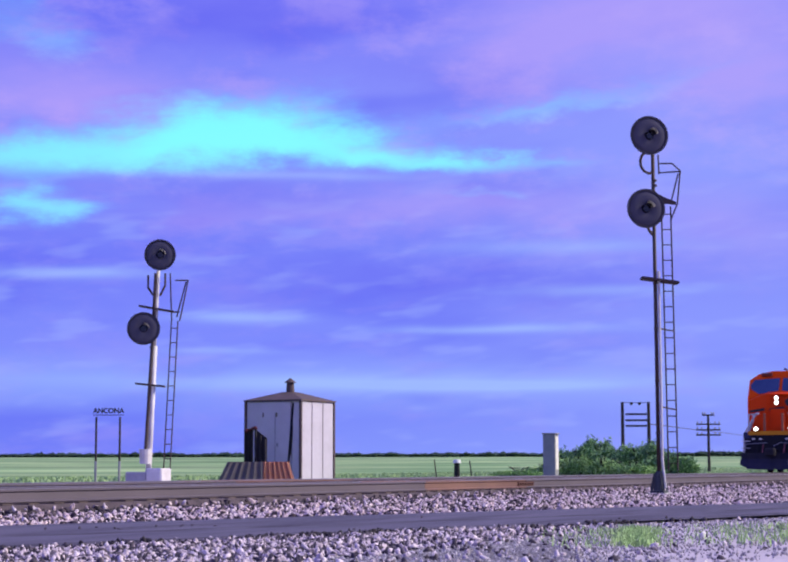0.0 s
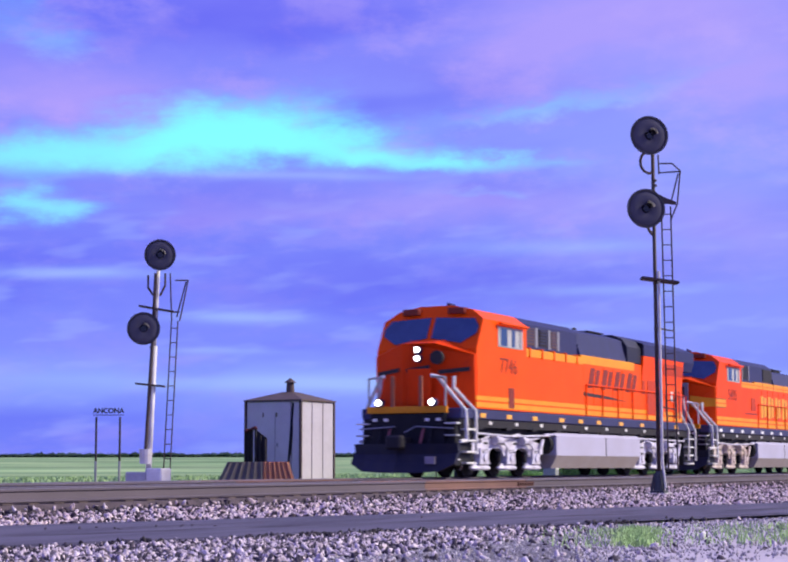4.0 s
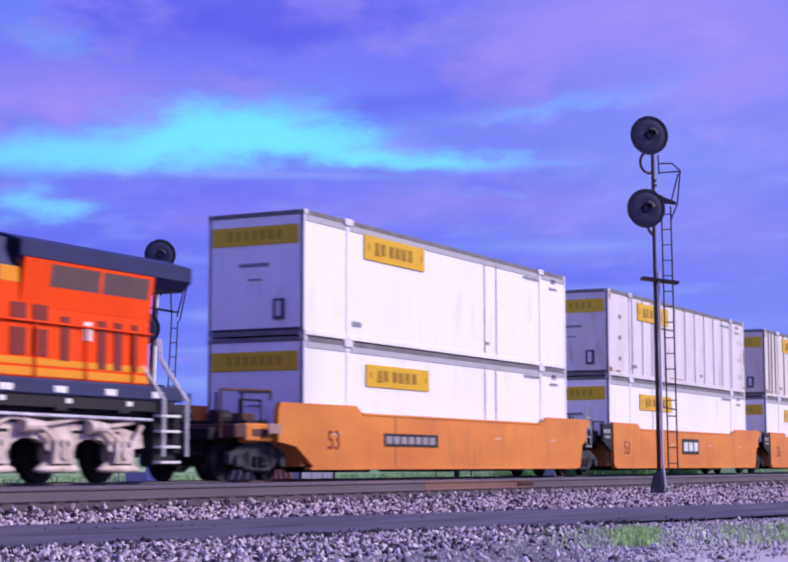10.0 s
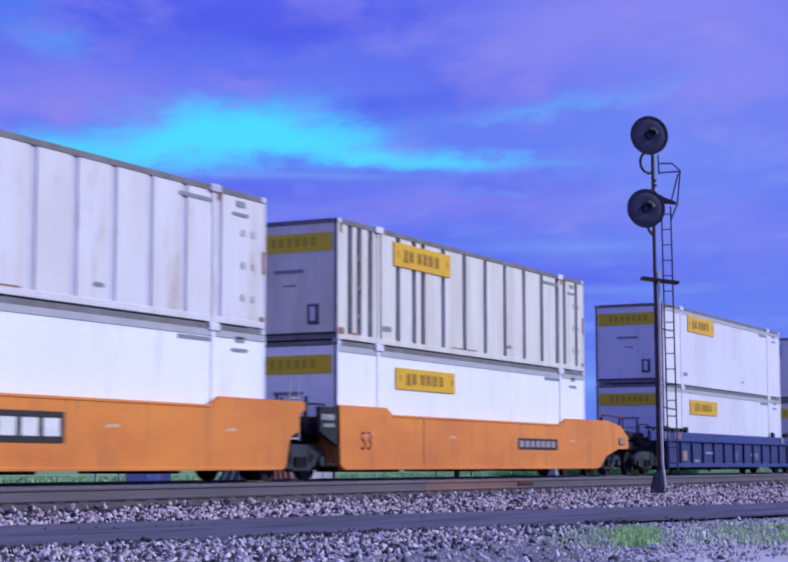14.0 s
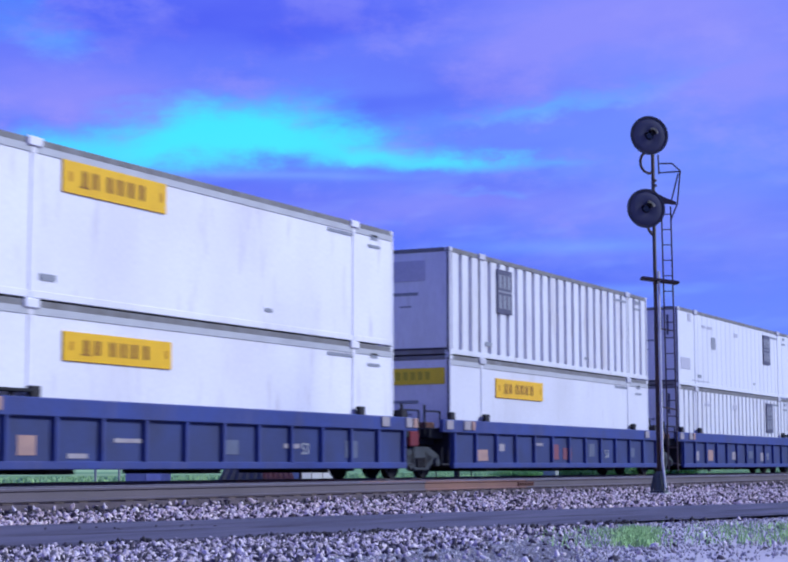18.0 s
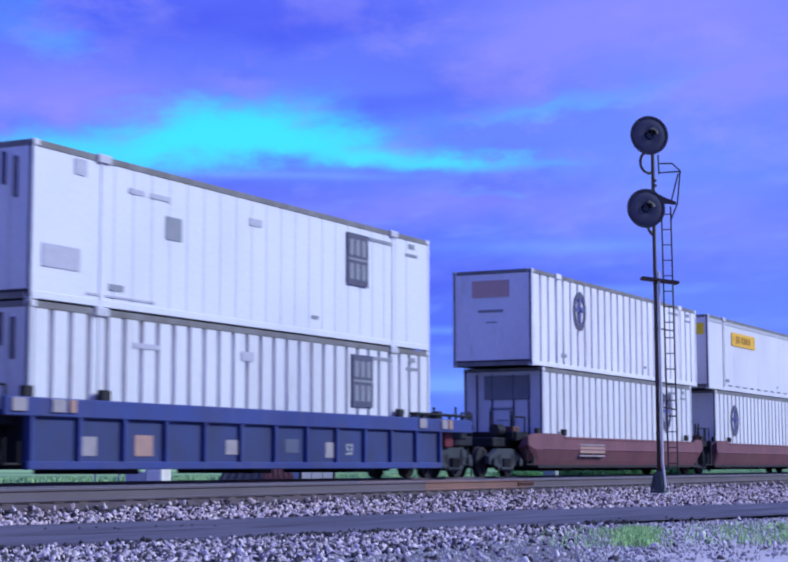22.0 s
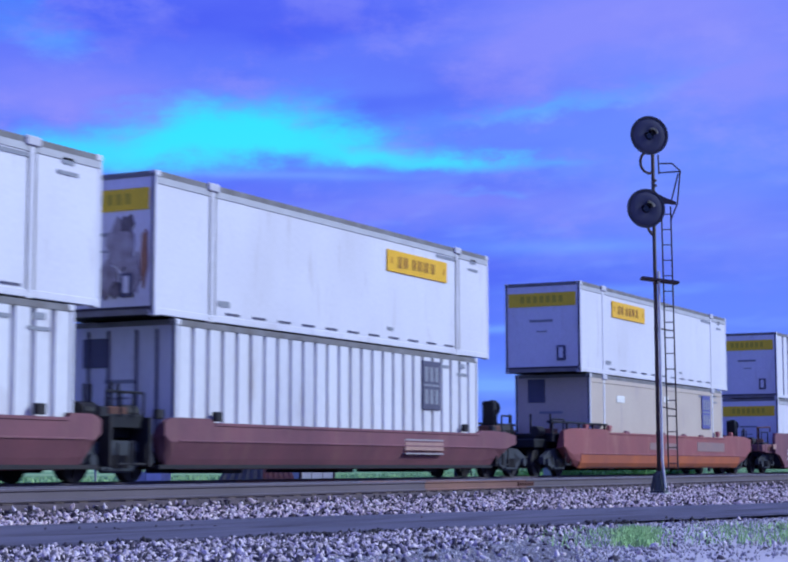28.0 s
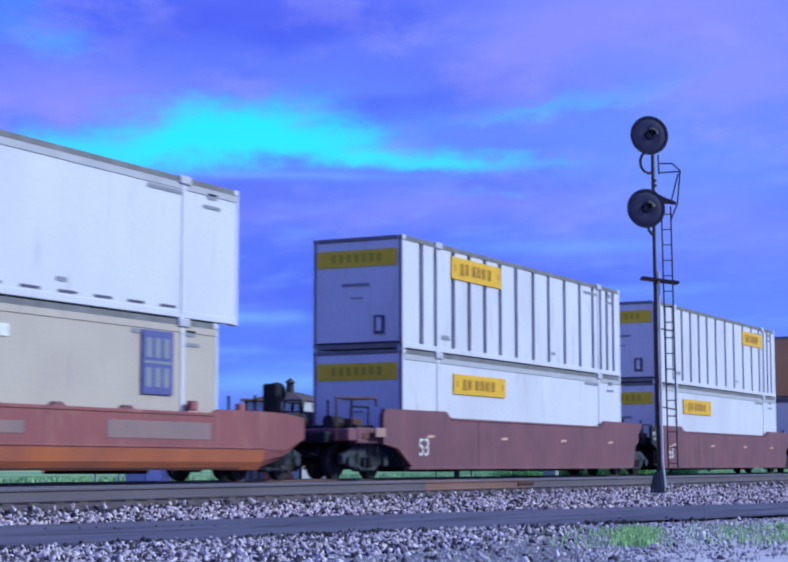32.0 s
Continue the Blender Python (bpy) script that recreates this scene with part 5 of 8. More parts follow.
def loco_truck(g, xc, paint):
    bm = B()
    box(bm, xc - 2.3, xc + 2.3, -0.5, 0.5, 0.45, 0.95, 0.04)
    tr = part("truck", bm, M_BLACK, g, "three-axle silver-painted truck")
    for s in (-1, 1):
        y0, y1 = (-1.28, -1.10) if s < 0 else (1.10, 1.28)
        # a deep frame with arched cut-outs between the three axles
        pts = [(xc - 2.55, 0.66), (xc - 2.50, 0.92), (xc - 1.55, 1.08), (xc + 1.55, 1.08), (xc + 2.50, 0.92), (xc + 2.55, 0.66)]
        for c in (0.92, -0.92):
            pts += [(xc + c + 0.55 * math.cos(a), 0.58 + 0.24 * math.sin(a)) for a in (0.0, 0.55, 1.1, math.pi / 2, 2.04, 2.59, math.pi)]
        fr = part("side_frame", prism(B(), pts, y0, y1), paint, tr)
        for k in (-1.62, -0.48, 0.48, 1.62):
            part("frame_hole", box(B(), xc + k - 0.17, xc + k + 0.17, y0 - 0.004 if s < 0 else y1 - 0.02, y0 + 0.02 if s < 0 else y1 + 0.004, 0.90, 0.97, 0.01), M_BLACK, fr, "dark slot in the frame")
        for k in (-1.85, 0, 1.85):
            ya, yb = (y0 - 0.08, y1) if s < 0 else (y0, y1 + 0.08)
            ab = part("axle_box", prism(B(), [(xc + k - 0.34, 0.36), (xc + k + 0.34, 0.36), (xc + k + 0.27, 0.52), (xc + k + 0.25, 0.80), (xc + k - 0.25, 0.80), (xc + k - 0.27, 0.52)], ya, yb), paint, tr)
            foot = [[(xc + k + 0.66 * w * math.cos(a), s * (1.20 + 0.14 * w * math.sin(a)), z) for a in [2 * math.pi * q / 16 for q in range(16)]] for w, z in ((0.78, 0.19), (1.0, 0.23), (1.0, 0.27), (0.55, 0.40))]
            part("pedestal_foot", loft(B(), foot), paint, ab, "wide dished foot of the axle guide", True)
            part("bearing_cover", rod(B(), (xc + k, s * 1.30, 0.55), (xc + k, s * 1.40, 0.55), 0.15, 0.12, seg=14), paint, ab)
            for d in (-0.10, 0.10):
                part("cover_slot", box(B(), xc + k + d - 0.025, xc + k + d + 0.025, s * 1.362 - 0.012, s * 1.362 + 0.012, 0.66, 0.77), M_FRAME, ab)
            for d in (-0.46, 0.46):
                part("spring", rod(B(), (xc + k + d, s * 1.15, 0.40), (xc + k + d, s * 1.15, 0.72), 0.085, seg=8), M_FRAME, tr)
        # brake rigging above the frame
        part("brake_pipe", pipe(B(), [(xc - 2.1, s * 1.34, 0.98), (xc - 1.5, s * 1.37, 1.17), (xc - 0.5, s * 1.35, 1.06), (xc + 0.5, s * 1.37, 1.19), (xc + 1.3, s * 1.35, 1.05), (xc + 2.1, s * 1.34, 1.14)], 0.05), paint, tr)
        for k in (-0.95, 0.95):
            part("brake_cylinder", rod(B(), (xc + k - 0.30, s * 1.39, 1.02), (xc + k + 0.22, s * 1.39, 1.02), 0.125, 0.10, seg=12), paint, tr)
            part("brake_lever", obox(B(), (xc + k + 0.22, s * 1.40, 1.05), (xc + k + 0.62, s * 1.40, 0.80), 0.05, 0.07), paint, tr)
        part("damper", rod(B(), (xc + 1.95, s * 1.36, 0.55), (xc + 2.35, s * 1.36, 1.08), 0.06, seg=8), paint, tr)
        part("sand_pipe", pipe(B(), [(xc - 2.3, s * 1.3, 1.2), (xc - 2.55, s * 1.25, 0.7), (xc - 2.5, s * 0.9, 0.2)], 0.025), paint, tr)
    for k in (-1.85, 0, 1.85):
        wheelset(tr, xc + k, 0.53, g)
    return tr


def bars(bm, x0, z0, w, h, n, y, slots=0.35):
    """A row of plain upright bars in place of writing."""
    p = w / n
    for k in range(n):
        box(bm, x0 + k * p, x0 + (k + 1 - slots) * p, y - 0.006, y, z0, z0 + h)
    return bm


def emblem(parent, x0, z0, w, h, n, y, lean, material, label, shade=None):
    """A row of plain leaning bars, thick and thin by turns, in place of a name; shade: a darker edge behind each."""
    p = w / n
    for k in range(n):
        for a, b, low, top in ((0.0, 0.34, 0.0, 1.0), (0.46, 0.74, 0.06, 0.94)):
            xa, xb = x0 + (k + a) * p, x0 + (k + b) * p

            def bar(dx, yy):
                return prism(B(), [(xa + dx + lean * low * h, z0 + low * h), (xb + dx + lean * low * h, z0 + low * h), (xb + dx + lean * top * h, z0 + top * h), (xa + dx + lean * top * h, z0 + top * h)], yy - 0.003, yy + 0.003)
            bl = part("emblem_block", bar(0, y), material, parent, label)
            if shade:
                part("emblem_shade", bar(0.07, y + 0.004), shade, bl, "dark red edge")


def locomotive(u, second):
    red = M_RED_ORANGE if second else M_ORANGE
    g = thing("locomotive", "orange diesel locomotive with dark roof, yellow stripes and pale lettering" if second else "leading orange diesel locomotive with lit headlights and dark roof", "locomotive", "locomotives")
    S = -1.5
    # frame, pilot, tank
    part("underframe", box(B(), -0.42, 20.0, -1.5, 1.5, 1.57, 1.86, 0.03), M_SILL, g, "dark blue-grey side sill")
    part("frame_rail", box(B(), -0.40, 19.7, -1.45, 1.45, 1.36, 1.57), M_FRAME, g)
    part("frame_rail", box(B(), 0.6, 19.5, -1.25, 1.25, 1.15, 1.36), M_BLACK, g)
    bm = B()
    # a blunt V with raised outer corners and a curled face
    rings = []
    for y in (-1.54, -1.15, -0.5, 0.0, 0.5, 1.15, 1.54):
        a = abs(y) / 1.54
        low = 0.13 + 0.24 * max(0.0, a - 0.7) / 0.3
        f = -1.45 + 0.55 * a
        rings.append([(f - 0.06, y, low), (f + 0.12, y, low + 0.28), (f + 0.20, y, 0.62), (f + 0.14, y, 0.90), (f + 0.30, y, 0.90), (f + 0.34, y, 0.62), (f + 0.26, y, low + 0.28), (f + 0.10, y, low)])
    loft(bm, rings)
    part("plow", bm, M_PLOW, g, "dark blue-black steel snowplow")
    part("plow_notice", box(B(), -1.12, -1.08, -1.05, -0.75, 0.36, 0.56), M_PLACARD, g)
    part("pilot", box(B(), -0.66, -0.45, -1.12, 1.12, 0.75, 1.72, 0.03), M_BLACK, g)
    part("cut_lever", pipe(B(), [(-0.72, -1.4, 1.30), (-0.74, -0.3, 1.36), (-0.80, 0.0, 1.20)], 0.02), M_CASE, g, "pale uncoupling lever")
    part("cut_lever", pipe(B(), [(-0.72, 1.4, 1.30), (-0.74, 0.3, 1.36)], 0.02), M_CASE, g, "pale uncoupling lever")
    for y in (-0.95, -0.62, 0.62, 0.95):
        part("end_lamp", box(B(), -0.70, -0.66, y - 0.07, y + 0.07, 1.50, 1.58, 0.01), M_REFLECT, g, "small white end reflector")
    for s in (-1, 1):
        for k in range(4):
            part("step_nosing", box(B(), -0.72, -0.50, min(s * 1.14, s * 1.50), max(s * 1.14, s * 1.50), 0.46 + k * 0.32, 0.50 + k * 0.32, 0.008), M_WHITE if k != 2 else M_PALEMARK, g, "worn white step edge")
    part("deck_edge", box(B(), -0.70, -0.60, -1.2, 1.2, 1.72, 1.90, 0.01), M_YELLOW, g, "yellow front deck edge")
    for end, x0 in ((-1, -0.66), (1, 20.0)):
        bm = B()
        box(bm, min(x0, x0 + end * 0.6), max(x0, x0 + end * 0.6), -0.16, 0.16, 0.78, 1.08, 0.03)
        box(bm, min(x0 + end * 0.5, x0 + end * 0.85), max(x0 + end * 0.5, x0 + end * 0.85), -0.24, 0.24, 0.74, 1.12, 0.06)
        part("coupler", bm, M_FRAME, g, "dark knuckle coupler")
        for y in (-0.75, -0.5, 0.5, 0.75):
            part("air_hose", pipe(B(), [(x0, y, 1.3), (x0 + end * 0.2, y, 0.95), (x0 + end * 0.25, y * 0.9, 0.6)], 0.035 if y == -0.5 else 0.03), M_HOSE if abs(y) == 0.5 else M_BLACK, g)
    part("rear_pilot", box(B(), 19.7, 20.0, -1.45, 1.45, 0.55, 1.42, 0.03), M_BLACK, g)
    for x0, x1 in ((-0.55, 0.5), (19.1, 19.9)):
        for s in (-1, 1):
            well = part("step_well", box(B(), x0, x1, -1.38 if s < 0 else 1.1, -1.1 if s < 0 else 1.38, 0.32, 1.42), M_BLACK, g)
            for k in range(4):
                part("step_tread", box(B(), x0 + 0.35 if x0 < 1 else x0 + 0.05, x1 - 0.08, min(s * 1.36, s * 1.56), max(s * 1.36, s * 1.56), 0.36 + k * 0.30, 0.41 + k * 0.30, 0.008), M_WHITE, well, "white step edge")
    for s in (-1, 1):
        part("handrail", pipe(B(), [(-0.64, s * 0.7, 2.72), (-0.52, s * 0.85, 2.70), (-0.18, s * 1.52, 1.78), (-0.17, s * 1.54, 0.98), (-0.50, s * 1.50, 0.96)], 0.05), M_WHITE, g, "white grab rail by the steps")
        part("handrail", pipe(B(), [(-0.02, s * 1.1, 2.72), (-0.05, s * 1.12, 2.40), (0.43, s * 1.53, 1.80), (0.46, s * 1.54, 0.62)], 0.05), M_WHITE, g, "white grab rail by the steps")
        for x in (19.1, 19.9):
            part("handrail", pipe(B(), [(x + 0.15, s * 1.54, 0.5), (x + 0.15, s * 1.54, 1.6), (x - 0.5, s * 1.35, 2.4), (x - 0.5, s * 1.3, 2.8)], 0.04), M_WHITE, g, "white grab rail by the steps")
        part("front_post", box(B(), -0.70, -0.62, s * 0.42 - 0.05, s * 0.42 + 0.05, 1.88, 2.72, 0.01), M_BAND if not second else M_CASE, g, "dull orange front rail panel" if not second else "")
        part("front_rail", pipe(B(), [(-0.66, s * 1.15, 1.86), (-0.66, s * 1.15, 2.66), (-0.66, s * 0.75, 2.70)], 0.03), M_PALEMARK if not second else M_WHITE, g)
    bm = B()
    loft(bm, [[(x, -1.42, 1.30), (x, -1.52, 1.20), (x, -1.52, 0.62), (x, 1.52, 0.62), (x, 1.52, 1.20), (x, 1.42, 1.30)] for x in (6.3, 13.9)])
    tk = part("fuel_tank", bm, M_TANK, g, "long silver fuel tank")
    bm = B()
    loft(bm, [[(x, -1.52, 0.62), (x, -1.30, 0.24), (x, 1.30, 0.24), (x, 1.52, 0.62)] for x in (6.35, 13.85)])
    part("tank_belly", bm, M_TANK_DIRT, tk, "dust-stained tan lower half")
    part("tank_strap", box(B(), 10.55, 10.6, -1.526, -1.51, 0.62, 1.2), M_FRAME, tk)
    part("air_reservoir", rod(B(), (6.05, -1.15, 0.95), (6.28, -1.15, 0.95), 0.3, seg=16), M_BLACK, g)
    bm = B()
    pipe(bm, [(5.6, -1.42, 1.24), (8, -1.46, 1.22), (14, -1.46, 1.22), (19, -1.44, 1.2)], 0.03)
    pipe(bm, [(0.6, -1.4, 1.2), (3, -1.44, 1.14), (6, -1.42, 1.2)], 0.03)
    part("piping", bm, M_SILVER, g)
    loco_truck(g, 3.25, M_SILVERDIRT if second else M_SILVER)
    loco_truck(g, 16.4, M_SILVERDIRT if second else M_SILVER)
    # nose and cab
    bm = B()
    loft(bm, [[(0.47, -1.5, 1.86), (0.44, -1.5, 3.32), (0.03, -0.5, 3.64), (0.03, 0.5, 3.64), (0.44, 1.5, 3.32), (0.47, 1.5, 1.86), (0.08, 0.5, 1.86), (0.08, -0.5, 1.86)],
              [(1.0, -1.52, 1.86), (1.0, -1.52, 3.52), (0.7, -0.5, 3.78), (0.7, 0.5, 3.78), (1.0, 1.52, 3.52), (1.0, 1.52, 1.86), (1.0, 0.5, 1.86), (1.0, -0.5, 1.86)]])
    nose = part("nose", bm, M_NOSE if not second else red, g, "short wide faceted nose")
    if second:
        part("nose_panel", prism(B(), [(-0.02, 1.9), (0.06, 1.9), (0.06, 3.5), (-0.02, 3.5)], -0.55, 0.5), M_CASE, nose, "grey nose door")
        part("nose_plate", box(B(), -0.05, -0.02, -0.42, -0.05, 2.95, 3.35, 0.01), M_INKBLACK, nose, "dark square lamp housing")
        for z0, z1, mm in ((2.58, 2.70, M_YELLOW), (2.74, 2.88, M_YELLOW), (2.885, 2.915, M_INKDARKRED), (2.545, 2.575, M_INKDARKRED)):
            part("nose_stripe", box(B(), 0.44, 1.75, -1.535, -1.52, z0, z1), mm, nose, "yellow stripe with dark red edges")
        part("nose_stripe", loft(B(), [[(0.40, -1.5, z0), (0.40, -1.5, z1), (0.44, -1.5, z1), (0.44, -1.5, z0)] if q == 0 else [(0.04, -0.62, 2.56), (0.04, -0.62, 3.0), (0.08, -0.62, 3.0), (0.08, -0.62, 2.56)] for q, (z0, z1) in enumerate(((2.58, 2.88), (0, 0)))]), M_YELLOW, nose, "yellow stripe round the nose corner")
    else:
        part("nose_door", box(B(), 0.0, 0.05, -0.40, 0.32, 1.95, 2.95, 0.01), M_NOSE, nose)
        part("class_lamp", rod(B(), (-0.03, -0.58, 3.24), (0.10, -0.58, 3.24), 0.19, seg=20), M_INKBLACK, nose, "round dark lamp housing")
        for y0, y1, z in ((-1.4, -0.6, 2.86), (-0.35, 0.35, 2.92), (0.6, 1.4, 2.86)):
            part("nose_emblem", obox(B(), (0.38 if y0 < -1 else 0.02 if y0 < 0 else 0.06, y0, z + 0.07), (0.04 if y0 < -1 else 0.02 if y0 < 0 else 0.4, y1, z - 0.02), 0.03, 0.11), M_INKBLACK, nose, "dark swoosh bar")
    for z in ((3.46, 3.23) if not second else ()):
        head = part("headlight", rod(B(), (-0.04, 0.0, z), (0.08, 0.0, z), 0.115, seg=18), M_HOOD, nose, "lit headlight")
        part("lens", rod(B(), (-0.055, 0.0, z), (-0.04, 0.0, z), 0.075, seg=18), M_LAMP, head, "glowing lens")
    for y in (-0.8, 0.8):
        d = part("ditch_light", rod(B(), (-0.78, y, 2.0), (-0.62, y, 2.0), 0.12, seg=16), M_HOOD, g, "lit ditch light" if not second else "unlit ditch light")
        part("lens", rod(B(), (-0.80, y, 2.0), (-0.78, y, 2.0), 0.08, seg=16), M_LAMP if not second else M_GLASS, d)

    def front_x(z):
        return 0.55 + max(0.0, z - 3.5) * 0.55
    cabsec = [(-1.52, 1.86), (-1.52, 3.5), (-1.52, 4.34), (-1.12, 4.62), (-0.5, 4.76), (0.5, 4.76), (1.12, 4.62), (1.52, 4.34), (1.52, 3.5), (1.52, 1.86)]
    bm = B()
    loft(bm, [[(front_x(z), y, z) for y, z in cabsec], [(1.9, y, z) for y, z in cabsec], [(4.05, y, z) for y, z in cabsec]])
    cab = part("cab", bm, red, g, "orange driver's cab")
    for s in (-1, 1):
        bm = B()
        q = [(-0.07, 3.82), (-0.07, 4.42), (-1.28, 4.36), (-1.44, 4.12), (-1.42, 3.92), (-1.0, 3.66)]
        vs = [bm.verts.new((front_x(z) - 0.03, -s * y, z)) for y, z in q]
        bm.faces.new(vs if s > 0 else vs[::-1])
        bmesh.ops.recalc_face_normals(bm, faces=bm.faces[:])
        r = bmesh.ops.extrude_face_region(bm, geom=bm.faces[:])
        bmesh.ops.translate(bm, vec=(0.04, 0, 0), verts=[v for v in r["geom"] if isinstance(v, bmesh.types.BMVert)])
        bmesh.ops.recalc_face_normals(bm, faces=bm.faces[:])
        part("windshield", bm, M_GLASS, cab, "blue-tinted windshield")
    for s in (-1, 1):
        fr = part("side_window", box(B(), 1.98, 3.74, s * 1.53 - 0.012, s * 1.53 + 0.012, 3.62, 4.20, 0.01), M_PALEMARK, cab, "pale-framed side window")
        for x0, x1 in ((2.14, 2.6), (2.92, 3.15), (3.45, 3.62)):
            part("pane", box(B(), x0, x1, s * 1.54 - 0.012, s * 1.54 + 0.012, 3.66, 4.15), M_GLASS if x0 < 3.2 else M_CASE, fr)
        part("sunshade", box(B(), 1.9, 3.85, s * 1.60 - 0.10, s * 1.60 + 0.02, 4.24, 4.30, 0.01), red, cab)
    part("number_box", box(B(), 0.98, 1.3, -0.95, -0.45, 4.50, 4.68, 0.02), M_INKDARKRED, cab, "dark red number box above the windshield")
    part("number_box", box(B(), 0.98, 1.3, 0.45, 0.95, 4.50, 4.68, 0.02), M_INKDARKRED, cab, "dark red number box above the windshield")
    part("horn", pipe(B(), [(2.8, 0.2, 4.74), (2.8, 0.2, 4.9), (2.4, 0.2, 4.92)], 0.05), M_HOOD, cab)
    if second:
        part("side_recess", box(B(), 5.5, 6.15, -1.51, -1.48, 2.55, 3.08, 0.01), M_DULLRED, g, "dull red louvred panel")
        part("grab_bar", box(B(), 4.6, 6.3, -1.512, -1.49, 2.40, 2.45), M_INKDARKRED, g)
    else:
        part("side_recess", box(B(), 2.7, 3.1, -1.535, -1.515, 1.92, 2.50, 0.01), M_INKDARKRED, g, "dark louvred side hatch")
    # engine hood
    xh, xu = (6.35, 9.6) if second else (8.7, 8.7)
    part("side_cabinet", box(B(), 4.05, xh, -1.49, 1.49, 1.86, 3.46, 0.01), red, g, "full-width orange equipment cabinet")
    part("hood", box(B(), xh, 18.9, -1.42, 1.42, 1.86, 3.75, 0.02), red, g, "long orange engine hood")
    part("upper_stripe", box(B(), 4.05, xh, -1.495, 1.495, 3.46, 3.70, 0.01), M_YELLOW, g, "yellow upper stripe")
    part("upper_stripe", box(B(), xh, 15.8 if second else 13.7, -1.425, 1.425, 3.50, 3.78, 0.01), M_YELLOW, g, "yellow upper stripe")
    for x0, x1, y in (((4.05, xh, 1.498), (xh, 13.7, 1.429)) if second else ()):
        part("stripe_line", box(B(), x0, x1, -y, -y + 0.02, 3.60, 3.63), M_ORANGE, g)
    for k in range(5 if second else 0):
        part("stripe_joint", box(B(), 7.6 + k * 1.7, 7.64 + k * 1.7, -1.432, -1.42, 3.50, 3.78), M_BAND, g)
    for x0, x1, y in ((0.5, 4.05, 1.53), (4.05, xh, 1.498), (xh, 18.9, 1.428)):
        part("lower_stripe", box(B(), x0, x1, -y, y, 1.90, 2.04), M_YELLOW, g, "yellow stripe along the sill")
        part("lower_stripe", box(B(), x0, x1, -y, y, 2.09, 2.21), M_YELLOW, g, "yellow stripe along the sill")
    bm = B()
    loft(bm, [[(x, -1.3, 3.70), (x, -1.27, 4.45), (x, -1.0, 4.64), (x, 1.0, 4.64), (x, 1.27, 4.45), (x, 1.3, 3.70)] for x in (4.05, xu)])
    brake = part("upper_hood", bm, M_HOOD, g, "dark blue-grey roof housing with intake grilles")
    if second:
        for x0, x1 in ((4.2, 4.7), (5.0, 5.7), (8.1, 9.5)):
            part("grille", box(B(), x0, x1, -1.32, -1.2, 3.85, 4.38, 0.01), M_BLACK if x0 < 8 else M_FRAME, brake)
        for x0 in (4.82, 5.78):
            part("grille_post", box(B(), x0, x0 + 0.12, -1.33, -1.2, 3.80, 4.42), M_CASE, brake)
    else:
        for x0, x1, mm in ((4.3, 5.18, M_SCREEN), (5.55, 6.15, M_FRAME), (6.48, 6.92, M_SCREEN)):
            gr = part("grille", box(B(), x0, x1, -1.32, -1.2, 3.85, 4.35, 0.01), mm, brake)
            for z in (3.93, 4.02, 4.11, 4.20, 4.29):
                part("grille_slat", box(B(), x0 + 0.02, x1 - 0.02, -1.335, -1.318, z, z + 0.03), M_HOOD, gr)
        for x0 in (5.20, 6.22, 6.94):
            part("grille_post", box(B(), x0, x0 + 0.17, -1.33, -1.2, 3.80, 4.38), M_CASE, brake, "pale upright grille post")
        for k in range(5):
            part("bracket", box(B(), 4.3 + k * 0.95, 4.38 + k * 0.95, -1.52, -1.3, 3.44, 3.74), red, brake)
    bm = B()
    top = 4.46 if second else 4.66
    loft(bm, [[(x, -1.38, 3.78), (x, -1.2, top - 0.16), (x, -0.7, top), (x, 0.7, top), (x, 1.2, top - 0.16), (x, 1.38, 3.78)] for x in (xu, 15.2)])
    roof = part("hood_roof", bm, M_HOOD, g, "dark grey hood roof")
    ex = 12.9 if second else 11.9
    part("exhaust_outlet", box(B(), ex, ex + 1.35, -0.45, 0.45, top - 0.02, 4.66 if second else 4.80, 0.04), M_BLACK, roof, "sooty exhaust stack")
    part("outlet_lip", box(B(), ex - 0.05, ex + 1.40, -0.5, 0.5, 4.60 if second else 4.75, 4.64 if second else 4.79, 0.01), M_FRAME, roof)
    part("roof_hatch", box(B(), ex - 1.3, ex - 0.4, -0.5, 0.5, top - 0.02, top + 0.06, 0.03), M_HOOD, roof)
    part("roof_pipe", pipe(B(), [(ex - 0.75, -0.2, top - 0.02), (ex - 0.75, -0.2, top + 0.16), (ex - 0.5, -0.2, top + 0.16)], 0.035), M_BLACK, roof)
    rx0 = 14.5 if not second else 14.9
    if not second:
        arch = [(-1.41, 3.79), (-1.40, 4.30), (-1.22, 4.56), (-0.85, 4.71), (0.85, 4.71), (1.22, 4.56), (1.40, 4.30), (1.41, 3.79)]
        part("air_intake", loft(B(), [[(x, y, z) for y, z in arch] for x in (13.05, 14.5)]), M_PLOW, roof, "blue-black arched air intake ahead of the radiator")
    bm = B()
